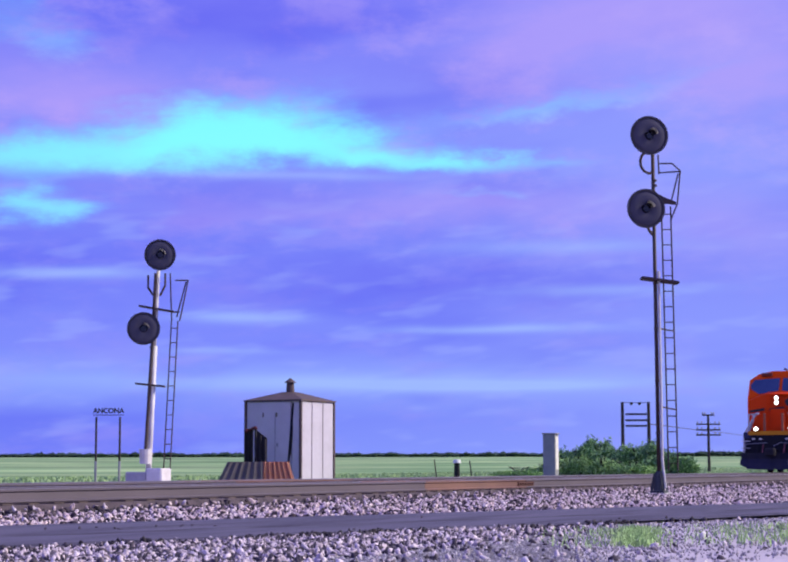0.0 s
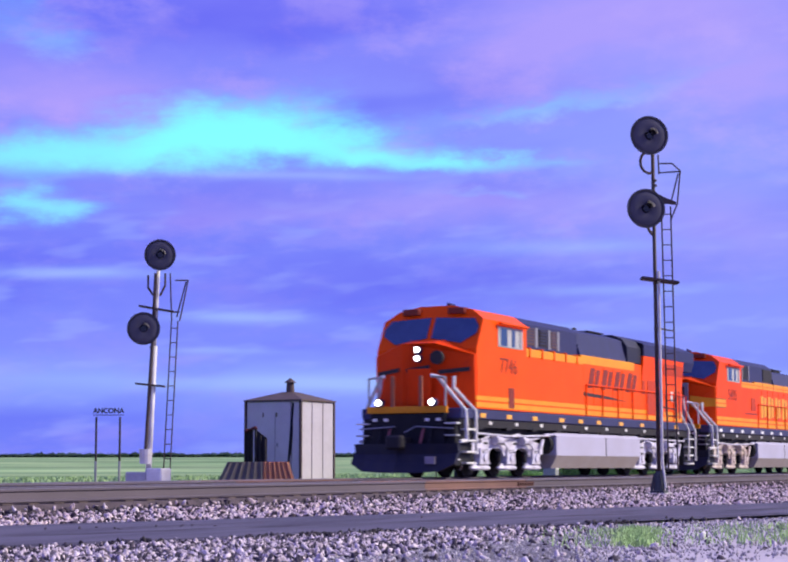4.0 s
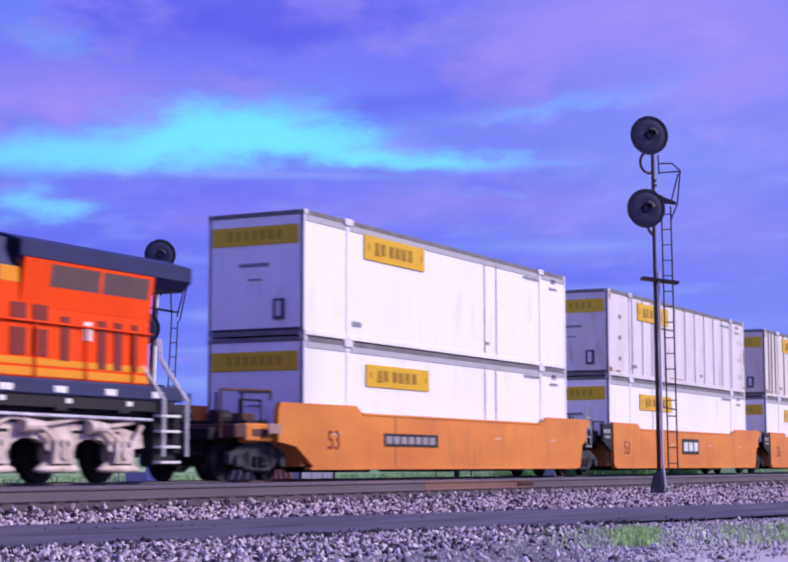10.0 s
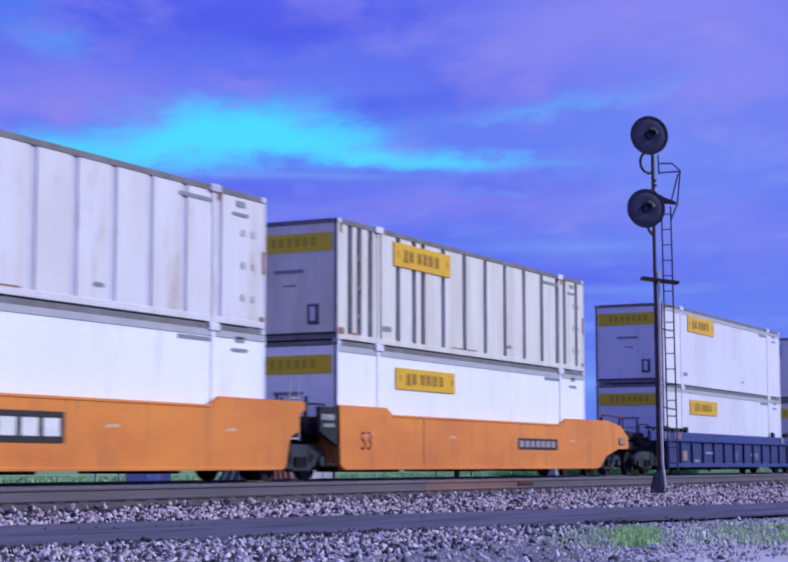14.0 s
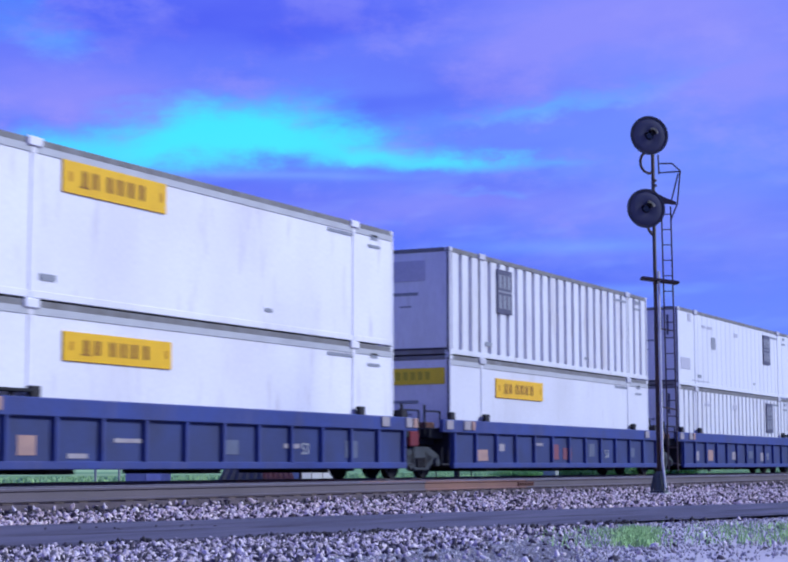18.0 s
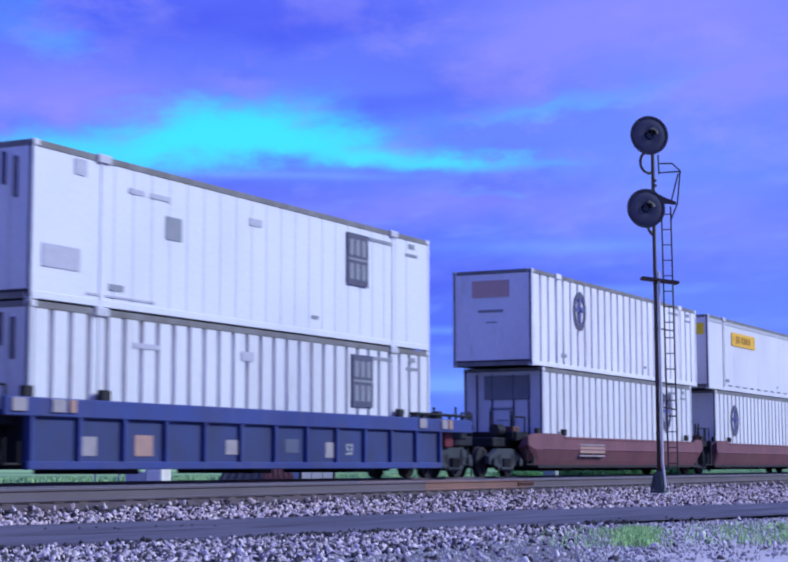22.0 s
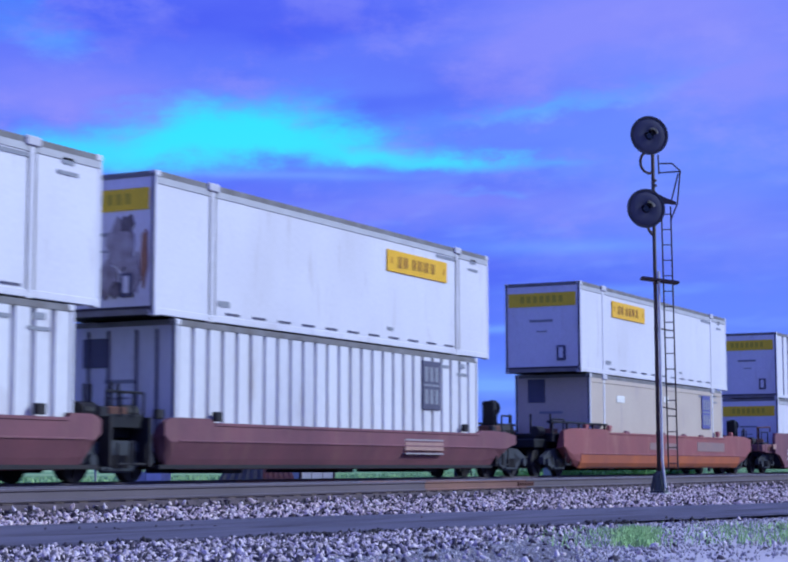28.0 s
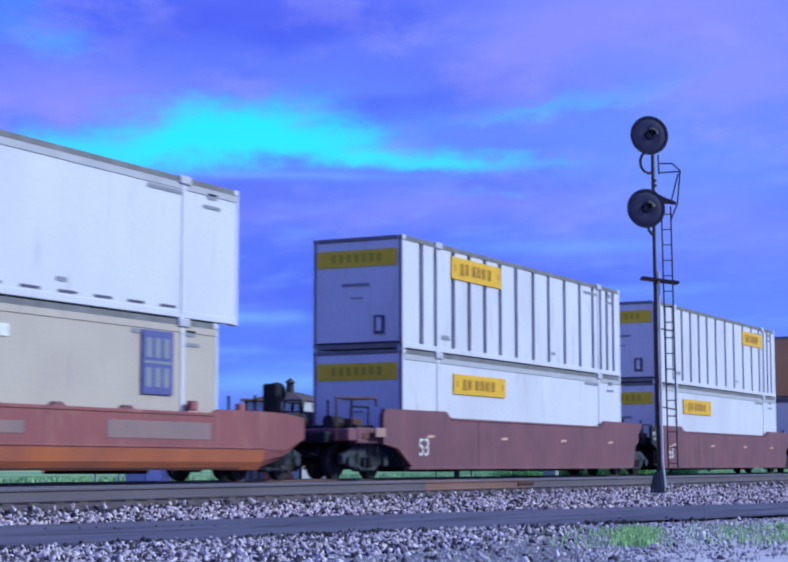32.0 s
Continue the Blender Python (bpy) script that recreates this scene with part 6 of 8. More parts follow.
    if second:
        loft(bm, [[(x, -1.30, 3.78), (x, -1.52, 3.98), (x, -1.52, 4.26), (x, -0.9, 4.44), (x, 0.9, 4.44), (x, 1.52, 4.26), (x, 1.52, 3.98), (x, 1.30, 3.78)] for x in (rx0, 20.2)])
    else:
        loft(bm, [[(x, -1.40, 3.75), (x, -1.5, 4.08), (x, -1.5, 4.46), (x, -0.9, 4.70), (x, 0.9, 4.70), (x, 1.5, 4.46), (x, 1.5, 4.08), (x, 1.40, 3.75)] for x in (rx0, 20.15)])
    rad = part("radiator", bm, M_HOOD, g, "wide overhanging dark radiator housing")
    part("end_grille", prism(B(), [(rx0 - 0.03, 3.82), (rx0, 3.82), (rx0, 4.26 if second else 4.5), (rx0 - 0.03, 4.26 if second else 4.5)], -1.46, 1.46), M_BLACK, rad, "black front grille")
    for k in range(3):
        part("fan_shroud", rod(B(), (rx0 + 0.9 + k * (1.75 if not second else 1.15), 0, 4.42 if second else 4.68), (rx0 + 0.9 + k * (1.75 if not second else 1.15), 0, 4.50 if second else 4.76), 0.55, seg=20), M_BLACK, rad)
    flare = [(-1.40, 3.10), (-1.425, 3.12), (-1.53 if second else -1.50, 3.96 if second else 4.06), (-1.40, 3.96 if second else 4.06)]
    fl = part("radiator_flare", loft(B(), [[(x, y, z) for y, z in flare] for x in (15.0 if second else 14.45, 18.9)]), M_RED_ORANGE, g, "outward-leaning orange radiator side")
    for x, w in ((15.75, 1.45), (17.3, 1.45)) if second else ((16.65, 1.1), (17.82, 1.0)):
        part("screen", loft(B(), [[(q, -1.462, 3.50), (q, -1.474, 3.50), (q, -1.524 if second else -1.502, 3.90), (q, -1.508 if second else -1.488, 3.90)] for q in (x, x + w)]), M_SCREEN if second else M_DULLRED, fl, "dark slanted radiator screen")
    # hood doors
    dx = xh + 0.15
    while dx < 13.6:
        part("hood_door", box(B(), dx, dx + 0.85, -1.433, -1.42, 2.25, 3.46, 0.004), red, g)
        dx += 0.9
    tall = [(14.45, 14.75, 2.75, 3.22, M_DULLRED), (15.0, 15.85, 2.08, 3.25, M_DULLRED), (16.15, 16.3, 2.1, 3.0, M_DULLRED), (16.55, 16.7, 2.1, 3.0, M_DULLRED), (16.95, 17.1, 2.1, 3.0, M_INKDARKRED), (18.0, 18.25, 2.0, 3.0, M_INKDARKRED), (18.45, 18.65, 2.0, 3.0, M_INKDARKRED)]
    if second:
        tall = [(x, x + 0.42, z, z + h, M_INKDARKRED) for x in (14.75, 15.35) for z, h in ((2.25, 0.48), (2.82, 0.34))] + [(16.15, 16.4, 2.2, 3.0, M_INKDARKRED), (17.25, 17.5, 2.1, 3.0, M_INKDARKRED), (17.75, 18.0, 2.1, 3.0, M_INKDARKRED), (18.3, 18.5, 2.1, 3.0, M_INKDARKRED)]
    for x0, x1, z0, z1, m in tall:
        part("louvre", box(B(), x0, x1, -1.44, -1.42, z0, z1, 0.005), m, g)
    px = 16.8 if second else 17.55
    part("placard", box(B(), px, px + 0.25, -1.45, -1.44, 2.6, 2.95, 0.004), M_WHITE, g, "small white notice")
    # lettering
    if second:
        emblem(g, 7.2, 2.30, 4.6, 0.92, 4, -1.442, 0.0, M_PALEYELLOW, "pale yellow bar shape on the hood", M_INKDARKRED)
    else:
        emblem(g, 9.2, 2.76, 4.75, 0.64, 4, -1.440, 0.45, M_INKDARKRED, "dark red slanted bar shape on the hood")
        part("side_underline", prism(B(), [(8.55, 2.63), (8.75, 2.50), (11.0, 2.46), (13.0, 2.43), (11.0, 2.55)], -1.442, -1.433), M_INKBLACK, g, "dark tapering swoosh bar")
    nb = part("road_number", text_mesh("5495" if second else "7746", 0.62, M_INKDARKRED), None, g, "dark painted road number")
    nb.location = (2.72, -1.527, 3.08)
    # railings, reflectors
    for s in (-1, 1):
        part("walkway_rail", pipe(B(), [(xh + 0.3, s * 1.47, 2.85), (18.9, s * 1.47, 2.85)], 0.022), M_RED_ORANGE, g)
        for k in range(9 if second else 8):
            x = xh + 0.3 + k * 1.46
            part("stanchion", rod(B(), (x, s * 1.47, 1.86), (x, s * 1.47, 2.85), 0.022, seg=6), M_RED_ORANGE, g)
    for x in ([0.9 + k * 1.5 for k in range(13)] if second else (0.8, 2.6, 4.5, 6.6, 8.2, 9.8, 11.9, 14.0, 15.85, 17.7)):
        part("reflector", box(B(), x, x + 0.36, -1.515, -1.498, 1.62, 1.74, 0.004), M_AMBER if not second else M_REFLECT, g)
    for k in range(10):
        part("sill_lamp", box(B(), 1.5 + k * 1.85, 1.68 + k * 1.85, -1.462, -1.445, 1.44, 1.53, 0.004), M_REFLECT, g, "small white sill marker")
        part("jacking_pad", box(B(), 0.8 + k * 1.9, 1.15 + k * 1.9, -1.46, -1.30, 1.30, 1.42, 0.01), M_FRAME, g)
    TRAIN.append((g, u))
    return g


locomotive(0.0, False)
locomotive(22.4, True)


# ---- containers ----
CL, CW, CH = 16.154, 2.59, 2.896
RIB_CACHE = {}


def wall_mesh(style, length, material, key):
    """One long wall: smooth sheet with seams, shallow ribs or deep corrugation; it faces -y at y = 0."""
    if key in RIB_CACHE:
        return RIB_CACHE[key]
    bm = B()
    z0, z1 = 0.16, CH - 0.14
    if style == "smooth":
        box(bm, 0.06, length - 0.06, 0.0, 0.05, z0, z1)
    else:
        deep = {"rib": 0.09, "panel": 0.09, "corr": 0.14, "wave": 0.14, "seam": 0.03, "broad": 0.10, "faint": 0.010}[style]
        if style in ("broad", "panel", "seam", "faint"):
            # flat sheets parted by narrow grooves, closer together beside the lifting posts
            half = {"seam": 0.10, "faint": 0.05}.get(style, 0.12)
            f = length / 16.15
            at = {"broad": (0.63, 1.09, 1.66, 2.13, 3.15, 4.06, 4.58, 5.79, 7.13, 8.51, 9.88, 11.29, 12.65, 13.87, 14.5, 15.5),
                  "panel": (1.1, 1.96, 3.03, 4.06, 5.1, 6.17, 7.32, 8.61, 9.82, 11.13, 12.44, 13.6, 14.3, 14.91, 15.5),
                  "faint": tuple(2.4 + 0.62 * k for k in range(21)),
                  "seam": (2.3, 3.4, 4.6, 5.8, 7.0, 8.2, 9.4, 10.6, 11.8, 13.0, 14.3)}[style]
            prof_w = [(0.06, 0.0)]
            for x in at:
                x *= f
                prof_w += [(x - half, 0.0), (x - half + 0.01, deep), (x + half - 0.01, deep), (x + half, 0.0)]
            prof_w.append((length - 0.06, 0.0))
        else:
            pitch, wide = {"rib": (0.63, 0.40), "corr": (0.54, 0.395), "wave": (0.60, 0.44)}[style]
            n = int((length - 0.12) / pitch)
            wide *= (length - 0.12) / n / pitch
            pitch = (length - 0.12) / n
            prof_w = []
            for k in range(n):
                x = 0.06 + k * pitch
                g = (pitch - wide) / 2
                e = min(0.015, g * 0.5)
                prof_w += [(x, deep), (x + g - e, deep), (x + g, 0.0), (x + g + wide, 0.0), (x + g + wide + e, deep)]
            prof_w.append((length - 0.06, deep))
        lo = [bm.verts.new((x, y, z0)) for x, y in prof_w]
        hi = [bm.verts.new((x, y, z1)) for x, y in prof_w]
        for k in range(len(prof_w) - 1):
            bm.faces.new((lo[k], lo[k + 1], hi[k + 1], hi[k]))
        box(bm, 0.06, length - 0.06, deep + 0.01, deep + 0.03, z0, z1)
    me = mesh_of("side_wall", bm, material)
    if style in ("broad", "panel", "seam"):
        # broad and panel groove floors carry their shade as a dark colour
        me.materials.append(M_SEAM_SHADE if style != "seam" else M_SEAMPALE)
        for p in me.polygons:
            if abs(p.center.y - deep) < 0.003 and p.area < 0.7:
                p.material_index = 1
    RIB_CACHE[key] = me
    return RIB_CACHE[key]


SHARED = {}


def shared(key, make, material):
    if key not in SHARED:
        SHARED[key] = mesh_of(key, make(), material)
    return SHARED[key]


def container(u, z, style, material, label, length=CL, sign=None, square=None, roundel=None, end_sign=True, rail=M_RAILDARK, posts=True, group="", faded=False, rods=False, slots=False, spots=(), notices=(), rusty=False, end_stain=False, seams=(), marks=(), end_square=False):
    g = thing("container", label, "container", group)
    Y = CW / 2
    key = f"{style}{length:.1f}{material.name}"
    trim = material if material is not M_CONT_BEIGE else M_CONT_GREY
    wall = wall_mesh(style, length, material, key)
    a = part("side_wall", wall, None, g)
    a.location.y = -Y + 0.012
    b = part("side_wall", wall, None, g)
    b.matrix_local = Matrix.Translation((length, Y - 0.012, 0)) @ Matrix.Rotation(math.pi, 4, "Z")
    part("end_wall", shared("end_wall" + material.name, lambda: box(B(), 0.02, 0.06, -Y + 0.08, Y - 0.08, 0.14, CH - 0.1), material), None, g)
    d = part("door", shared("door" + material.name, lambda: box(B(), -0.06, -0.02, -Y + 0.08, Y - 0.08, 0.14, CH - 0.1), material), None, g)
    d.location.x = length
    part("roof", shared(f"roof{length:.1f}", lambda: box(B(), 0.03, length - 0.03, -Y + 0.03, Y - 0.03, CH - 0.1, CH - 0.02), M_RAILDARK), None, g)
    part("floor", shared(f"floor{length:.1f}", lambda: box(B(), 0.03, length - 0.03, -Y + 0.05, Y - 0.05, 0.06, 0.16), M_BLACK), None, g)
    for x in (0.0, length - 0.09):
        for s in (-1, 1):
            p = part("corner_post", shared("post" + trim.name, lambda: box(B(), 0, 0.09, -0.05, 0.05, 0.1, CH - 0.1, 0.008), trim), None, g)
            p.location = (x, s * (Y - 0.05), 0)
    for s in (-1, 1):
        p = part("top_rail", shared(f"top_rail{length:.1f}", lambda: box(B(), 0, length, -0.04, 0.04, CH - 0.14, CH - 0.01, 0.01), rail), None, g, "dark grimy top rail")
        p.location.y = s * (Y - 0.04)
        if style == "smooth":
            p = part("upper_band", shared(f"upper_band{length:.1f}{material is M_CONT_BEIGE}", lambda: box(B(), 0.05, length - 0.05, -0.03, 0.03, CH - 0.27, CH - 0.13, 0.008), M_BANDLILAC if material is not M_CONT_BEIGE else material), None, g, "grey upper rail")
            p.location.y = s * (Y - 0.024)
        p = part("bottom_rail", shared(f"bottom_rail{material.name}{length:.1f}", lambda: box(B(), 0, length, -0.04, 0.04, 0.02, 0.16, 0.01), material), None, g)
        p.location.y = s * (Y - 0.04)
    for x in (0.0,):
        part("end_rail", shared("end_rail_low", lambda: box(B(), 0, 0.06, -Y + 0.1, Y - 0.1, 0.02, 0.14, 0.01), M_RAILDARK), None, g)
        part("end_rail", shared("end_rail_top", lambda: box(B(), 0, 0.06, -Y + 0.1, Y - 0.1, CH - 0.12, CH - 0.01, 0.01), rail), None, g)
    for y in (-Y + 0.06, Y - 0.06):
        part("end_seam", shared("end_seam", lambda: box(B(), -0.006, 0.02, -0.022, 0.022, 0.05, CH - 0.05), M_SEAM_SHADE), None, g).location.y = y
    part("end_seam", shared("end_seam_low", lambda: box(B(), -0.008, 0.02, -Y + 0.1, Y - 0.1, 0.14, 0.19), M_SEAM_SHADE), None, g)
    casts = [0.0, length - 0.18]
    if posts:
        casts += [length / 2 - 6.1, length / 2 + 5.92]
    for x in casts:
        for s in (-1, 1):
            for zz in (0.0, CH - 0.12):
                p = part("corner_casting", shared("casting", lambda: box(B(), 0, 0.18, -0.08, 0.085, 0, 0.12, 0.012), M_CONT_GREY), None, g)
                p.location = (x, s * (Y - 0.075) , zz)
    tab = M_CONT if material in (M_CONT, M_CONT_SUNLIT, M_CONT_CREAM) else M_TABGREY
    if posts:
        for x in (length / 2 - 6.1, length / 2 + 5.92):
            for s in (-1, 1):
                p = part("lifting_post", shared("lift" + trim.name, lambda: box(B(), 0.02, 0.16, -0.03, 0.03, 0.1, CH - 0.1, 0.006), trim), None, g)
                p.location = (x, s * (Y - 0.022), 0)
                p = part("lifting_tab", shared("lift_tab" + tab.name, lambda: box(B(), -0.12, 0.30, -0.05, 0.012, CH - 0.16, CH + 0.015, 0.02), tab), None, g, "raised lifting block")
                p.location = (x, s * (Y - 0.0), 0) if s < 0 else (x, Y - 0.06, 0)
    proud = -Y - 0.004
    if sign is not None:
        sxx, szz, sw, sh = sign
        p = part("sign_panel", shared(f"sign{sw}{sh}", lambda: box(B(), 0, sw, -0.02, 0.012, 0, sh, 0.004), M_SIGN), None, g, "yellow sign panel")
        p.location = (sxx, proud, szz)

        for q, wide, tall in ((0.17, 0.055, 0.50), (0.265, 0.060, 0.50), (0.40, 0.062, 0.50), (0.50, 0.066, 0.50), (0.60, 0.070, 0.50), (0.715, 0.062, 0.50), (0.055, 0.028, 0.30), (0.93, 0.028, 0.30)):
            for at in ((0.0, 0.62) if wide > 0.03 else (0.0,)):
                w, h = sw * wide * (0.36 if wide > 0.03 else 1), sh * tall
                b = part("lettering_bar", shared(f"lettering_bar{w:.3f}{h:.3f}", lambda: box(B(), 0, w, -0.026, -0.018, 0, h), M_INK if wide > 0.03 else M_INKFADE), None, p, "brown bar in place of a letter")
                b.location = (sw * (q + wide * at), 0, sh * (0.26 if wide > 0.03 else 0.36))
        part("underline", shared(f"underline{sw}", lambda: box(B(), sw * 0.15, sw * 0.24, -0.026, -0.018, sh * 0.22, sh * 0.27), M_INK), None, p)
    if end_sign:
        p = part("end_sign", shared("end_sign", lambda: box(B(), -0.008, 0.022, -Y + 0.16, Y - 0.12, 2.12, 2.56, 0.004), M_SIGNEND), None, g, "yellow band across the end")

        for k in range(7):
            b = part("lettering_bar", shared("end_bar", lambda: box(B(), -0.016, -0.006, 0, 0.13, 2.24, 2.46), M_INKEND), None, p)
            b.location.y = 0.62 - k * 0.22
    for x in seams:
        part("wall_seam", shared("wall_seam", lambda: box(B(), 0, 0.03, -0.008, 0.0, 0.16, CH - 0.14), M_RAILDARK), None, g, "thin dark vertical joint").location = (x, proud + 0.006, 0)
    if rods == "strokes":
        for y, z0, z1 in ((-0.62, 2.10, 2.70), (-0.90, 1.85, 2.60)):
            part("lock_bar", shared(f"lock_bar{z0}", lambda: box(B(), -0.03, 0.02, -0.04, 0.04, z0, z1, 0.006), M_LOGO), None, g, "short dark lock bar").location.y = y
        part("end_emblem", shared("end_emblem_high", lambda: box(B(), -0.006, 0.022, -0.05, 0.68, 2.13, 2.72, 0.003), M_LOGO), None, g, "dark square emblem on the end")
        for y in (-0.75, -0.2, 0.35, 0.9):
            part("end_rib", shared("end_rib", lambda: box(B(), 0.0, 0.02, -0.03, 0.03, 0.2, CH - 0.2), material), None, g).location.y = y
    elif rods:
        for y in (-0.85, -0.35, 0.35, 0.85):
            part("lock_rod", shared("lock_rod", lambda: rod(B(), (-0.02, 0, 0.2), (-0.02, 0, CH - 0.2), 0.03, seg=6), M_LOGO), None, g).location.y = y
        if rods == "panel":
            part("end_panel", shared("grey_end_panel", lambda: box(B(), -0.045, 0.022, -0.88, 0.60, 1.95, 2.66, 0.004), M_GREYPANEL), None, g, "large grey panel on the end")
        else:
            part("end_emblem", shared("end_emblem", lambda: box(B(), -0.006, 0.022, 0.35, 1.0, 1.95, 2.55, 0.003), M_LOGO), None, g, "dark square emblem on the end")
    if faded:
        part("end_panel", shared("faded_end_panel", lambda: box(B(), -0.006, 0.022, -0.55, 0.65, 2.08, 2.58, 0.003), M_FADED) if faded is True else shared("grey_faded_panel", lambda: box(B(), -0.006, 0.022, -0.55, 0.95, 2.0, 2.56, 0.003), M_FAINTMARK), None, g, "faded panel on the end")
    if end_sign:
        vent = part("end_hatch", shared("end_hatch", lambda: box(B(), -0.03, 0.022, -0.78, -0.48, 0.38, 0.86, 0.01), M_LOGO), None, g, "small dark hatch")
        part("hatch_plate", shared("hatch_plate", lambda: box(B(), -0.036, -0.028, -0.70, -0.56, 0.46, 0.80), M_CONT_GREY), None, vent)
    part("end_marking", shared("end_marking", lambda: box(box(B(), 0.0, 0.02, -0.35, 0.45, 1.62, 1.70), 0.0, 0.02, -0.15, 0.2, 1.30, 1.34), M_CASE), None, g)
    for x, zz, w, h in ((length - 1.35, 2.36, 0.62, 0.07), (length - 1.2, 2.56, 0.34, 0.12), (12.8 * length / CL, 2.52, 1.2, 0.08), (2.3, 0.36, 0.45, 0.12), (length * 0.62, 0.40, 0.30, 0.08)):
        p = part("side_marking", shared(f"side_marking{w}", lambda: box(B(), 0, w, -0.008, 0.0, 0, h), M_CASE), None, g)
        p.location = (x, proud + 0.006, zz)
    for x, zz, w, h in marks:
        p = part("side_marking", shared(f"pale_marking{w}{h}", lambda: box(B(), 0, w, -0.008, 0.0, 0, h), M_FAINTMARK), None, g, "faint lilac-grey lettering bar")
        p.location = (x, proud + 0.006, zz)
    if slots:
        for k in range(11):
            p = part("lashing_slot", shared("lashing_slot", lambda: box(B(), 0, 0.55, -0.008, 0, 0, 0.045), M_LOGO), None, g)
            p.location = (2.6 + k * (length - 4.4) / 11, proud + 0.006, 0.20)
    if end_square:
        part("end_emblem", shared("end_square", lambda: box(B(), -0.006, 0.022, 0.26, 0.85, 1.98, 2.74, 0.003), M_LOGO), None, g, "dark blue square emblem on the end")
    if end_stain:
        for k, (cy, cz, ry, rz, mm) in enumerate(((-0.45, 1.45, 0.42, 0.62, M_SOOT), (-0.15, 0.75, 0.30, 0.45, M_SOOT), (-0.75, 0.85, 0.25, 0.50, M_SOOT), (-0.62, 1.85, 0.20, 0.22, M_SOOTDARK), (-0.35, 0.55, 0.16, 0.20, M_SOOTDARK), (-1.05, 1.2, 0.09, 0.75, M_STAIN))):
            def patch():
                bm = B()
                ring = [(cy + ry * f * math.cos(a), cz + rz * f * math.sin(a)) for a, f in [(2 * math.pi * q / 18, 0.8 + 0.35 * noise.noise((q * 0.9, k * 3.1, 0))) for q in range(18)]]
                loft(bm, [[(x, y, z) for y, z in ring] for x in (-0.012 - 0.002 * k, 0.02)])
                return bm
            part("end_stain", shared(f"end_stain_{k}", patch, mm), None, g, "brown rust streak on the end" if mm is M_STAIN else "sooty stain on the end")
    for x, zz, w in notices:
        p = part("notice", shared(f"notice{w}", lambda: box(B(), 0, w, -0.008, 0, 0, 0.22), M_WHITE), None, g, "small white notice")
        p.location = (x, proud + 0.006, zz)
    for x, zz in spots:
        p = part("decal", shared("decal", lambda: box(B(), 0, 0.56, -0.008, 0, 0, 0.46), M_CASE), None, g, "small dark square decal")
        p.location = (x, proud + 0.006, zz)
    if rusty:
        for x, zz, w, h in ((0.02, 0.14, 0.30, 0.16), (0.1, 2.55, 0.12, 0.2), (length - 0.25, 0.16, 0.2, 0.1), (length - 0.14, 1.2, 0.1, 0.5), (0.6, 0.16, 0.5, 0.05), (14.1 * length / CL, 2.6, 0.22, 0.14), (1.98 * length / CL, 2.6, 0.22, 0.14), (6.3, 0.17, 1.6, 0.03)):
            p = part("rust_stain", shared(f"rust{w}{h}", lambda: box(B(), 0, w, -0.006, 0, 0, h, 0.002), M_STAIN), None, g, "brown rust stain")
            p.location = (x, proud + 0.006, zz)
        for x in (1.0, 1.05, length - 1.0, length - 0.6):
            for zz in (0.55, 1.25, 1.95):
                p = part("patch", shared("patch", lambda: box(B(), 0, 0.16, -0.006, 0, 0, 0.14, 0.002), M_PALEMARK), None, g)
                p.location = (x, proud + 0.006, zz)
    if square is not None:
        qx, qz, m = square

        def sq():
            return box(B(), 0, 1.05, -0.03, 0.01, 0, 1.25, 0.004)
        p = part("logo_panel", shared("logo" + m.name, sq, m), None, g, "dark square emblem panel")
        p.location = (qx, proud, qz)

        for k in range(6):
            b = part("emblem_bar", shared("emblem_bar", lambda: box(B(), 0, 0.18, -0.036, -0.028, 0, 0.38), M_CASE), None, p)
            b.location = (0.12 + (k % 3) * 0.3, 0, 0.14 if k < 3 else 0.72)
        part("emblem_line", shared("emblem_line", lambda: box(B(), 0.06, 0.99, -0.036, -0.028, 0.60, 0.65), M_CASE), None, p)
    if roundel is not None:
        qx, qz = roundel[:2]

        def rd():
            bm = B()
            n = 28
            ring = []
            for yy in (-0.02, 0.0):
                for r in (0.62, 0.44):
                    ring.append([bm.verts.new((r * 0.86 * math.cos(2 * math.pi * k / n), yy, r * math.sin(2 * math.pi * k / n))) for k in range(n)])
            for a, b in ((0, 1), (2, 3), (0, 2), (1, 3)):
                for k in range(n):
                    q = (k + 1) % n
                    bm.faces.new((ring[a][k], ring[a][q], ring[b][q], ring[b][k]))
            bmesh.ops.recalc_face_normals(bm, faces=bm.faces[:])
            return bm

        def rd_bars():
            bm = B()
            box(bm, -0.08, 0.08, -0.026, -0.004, -0.42, 0.42)
            box(bm, -0.36, 0.36, -0.026, -0.004, -0.02, 0.12)
            return bm
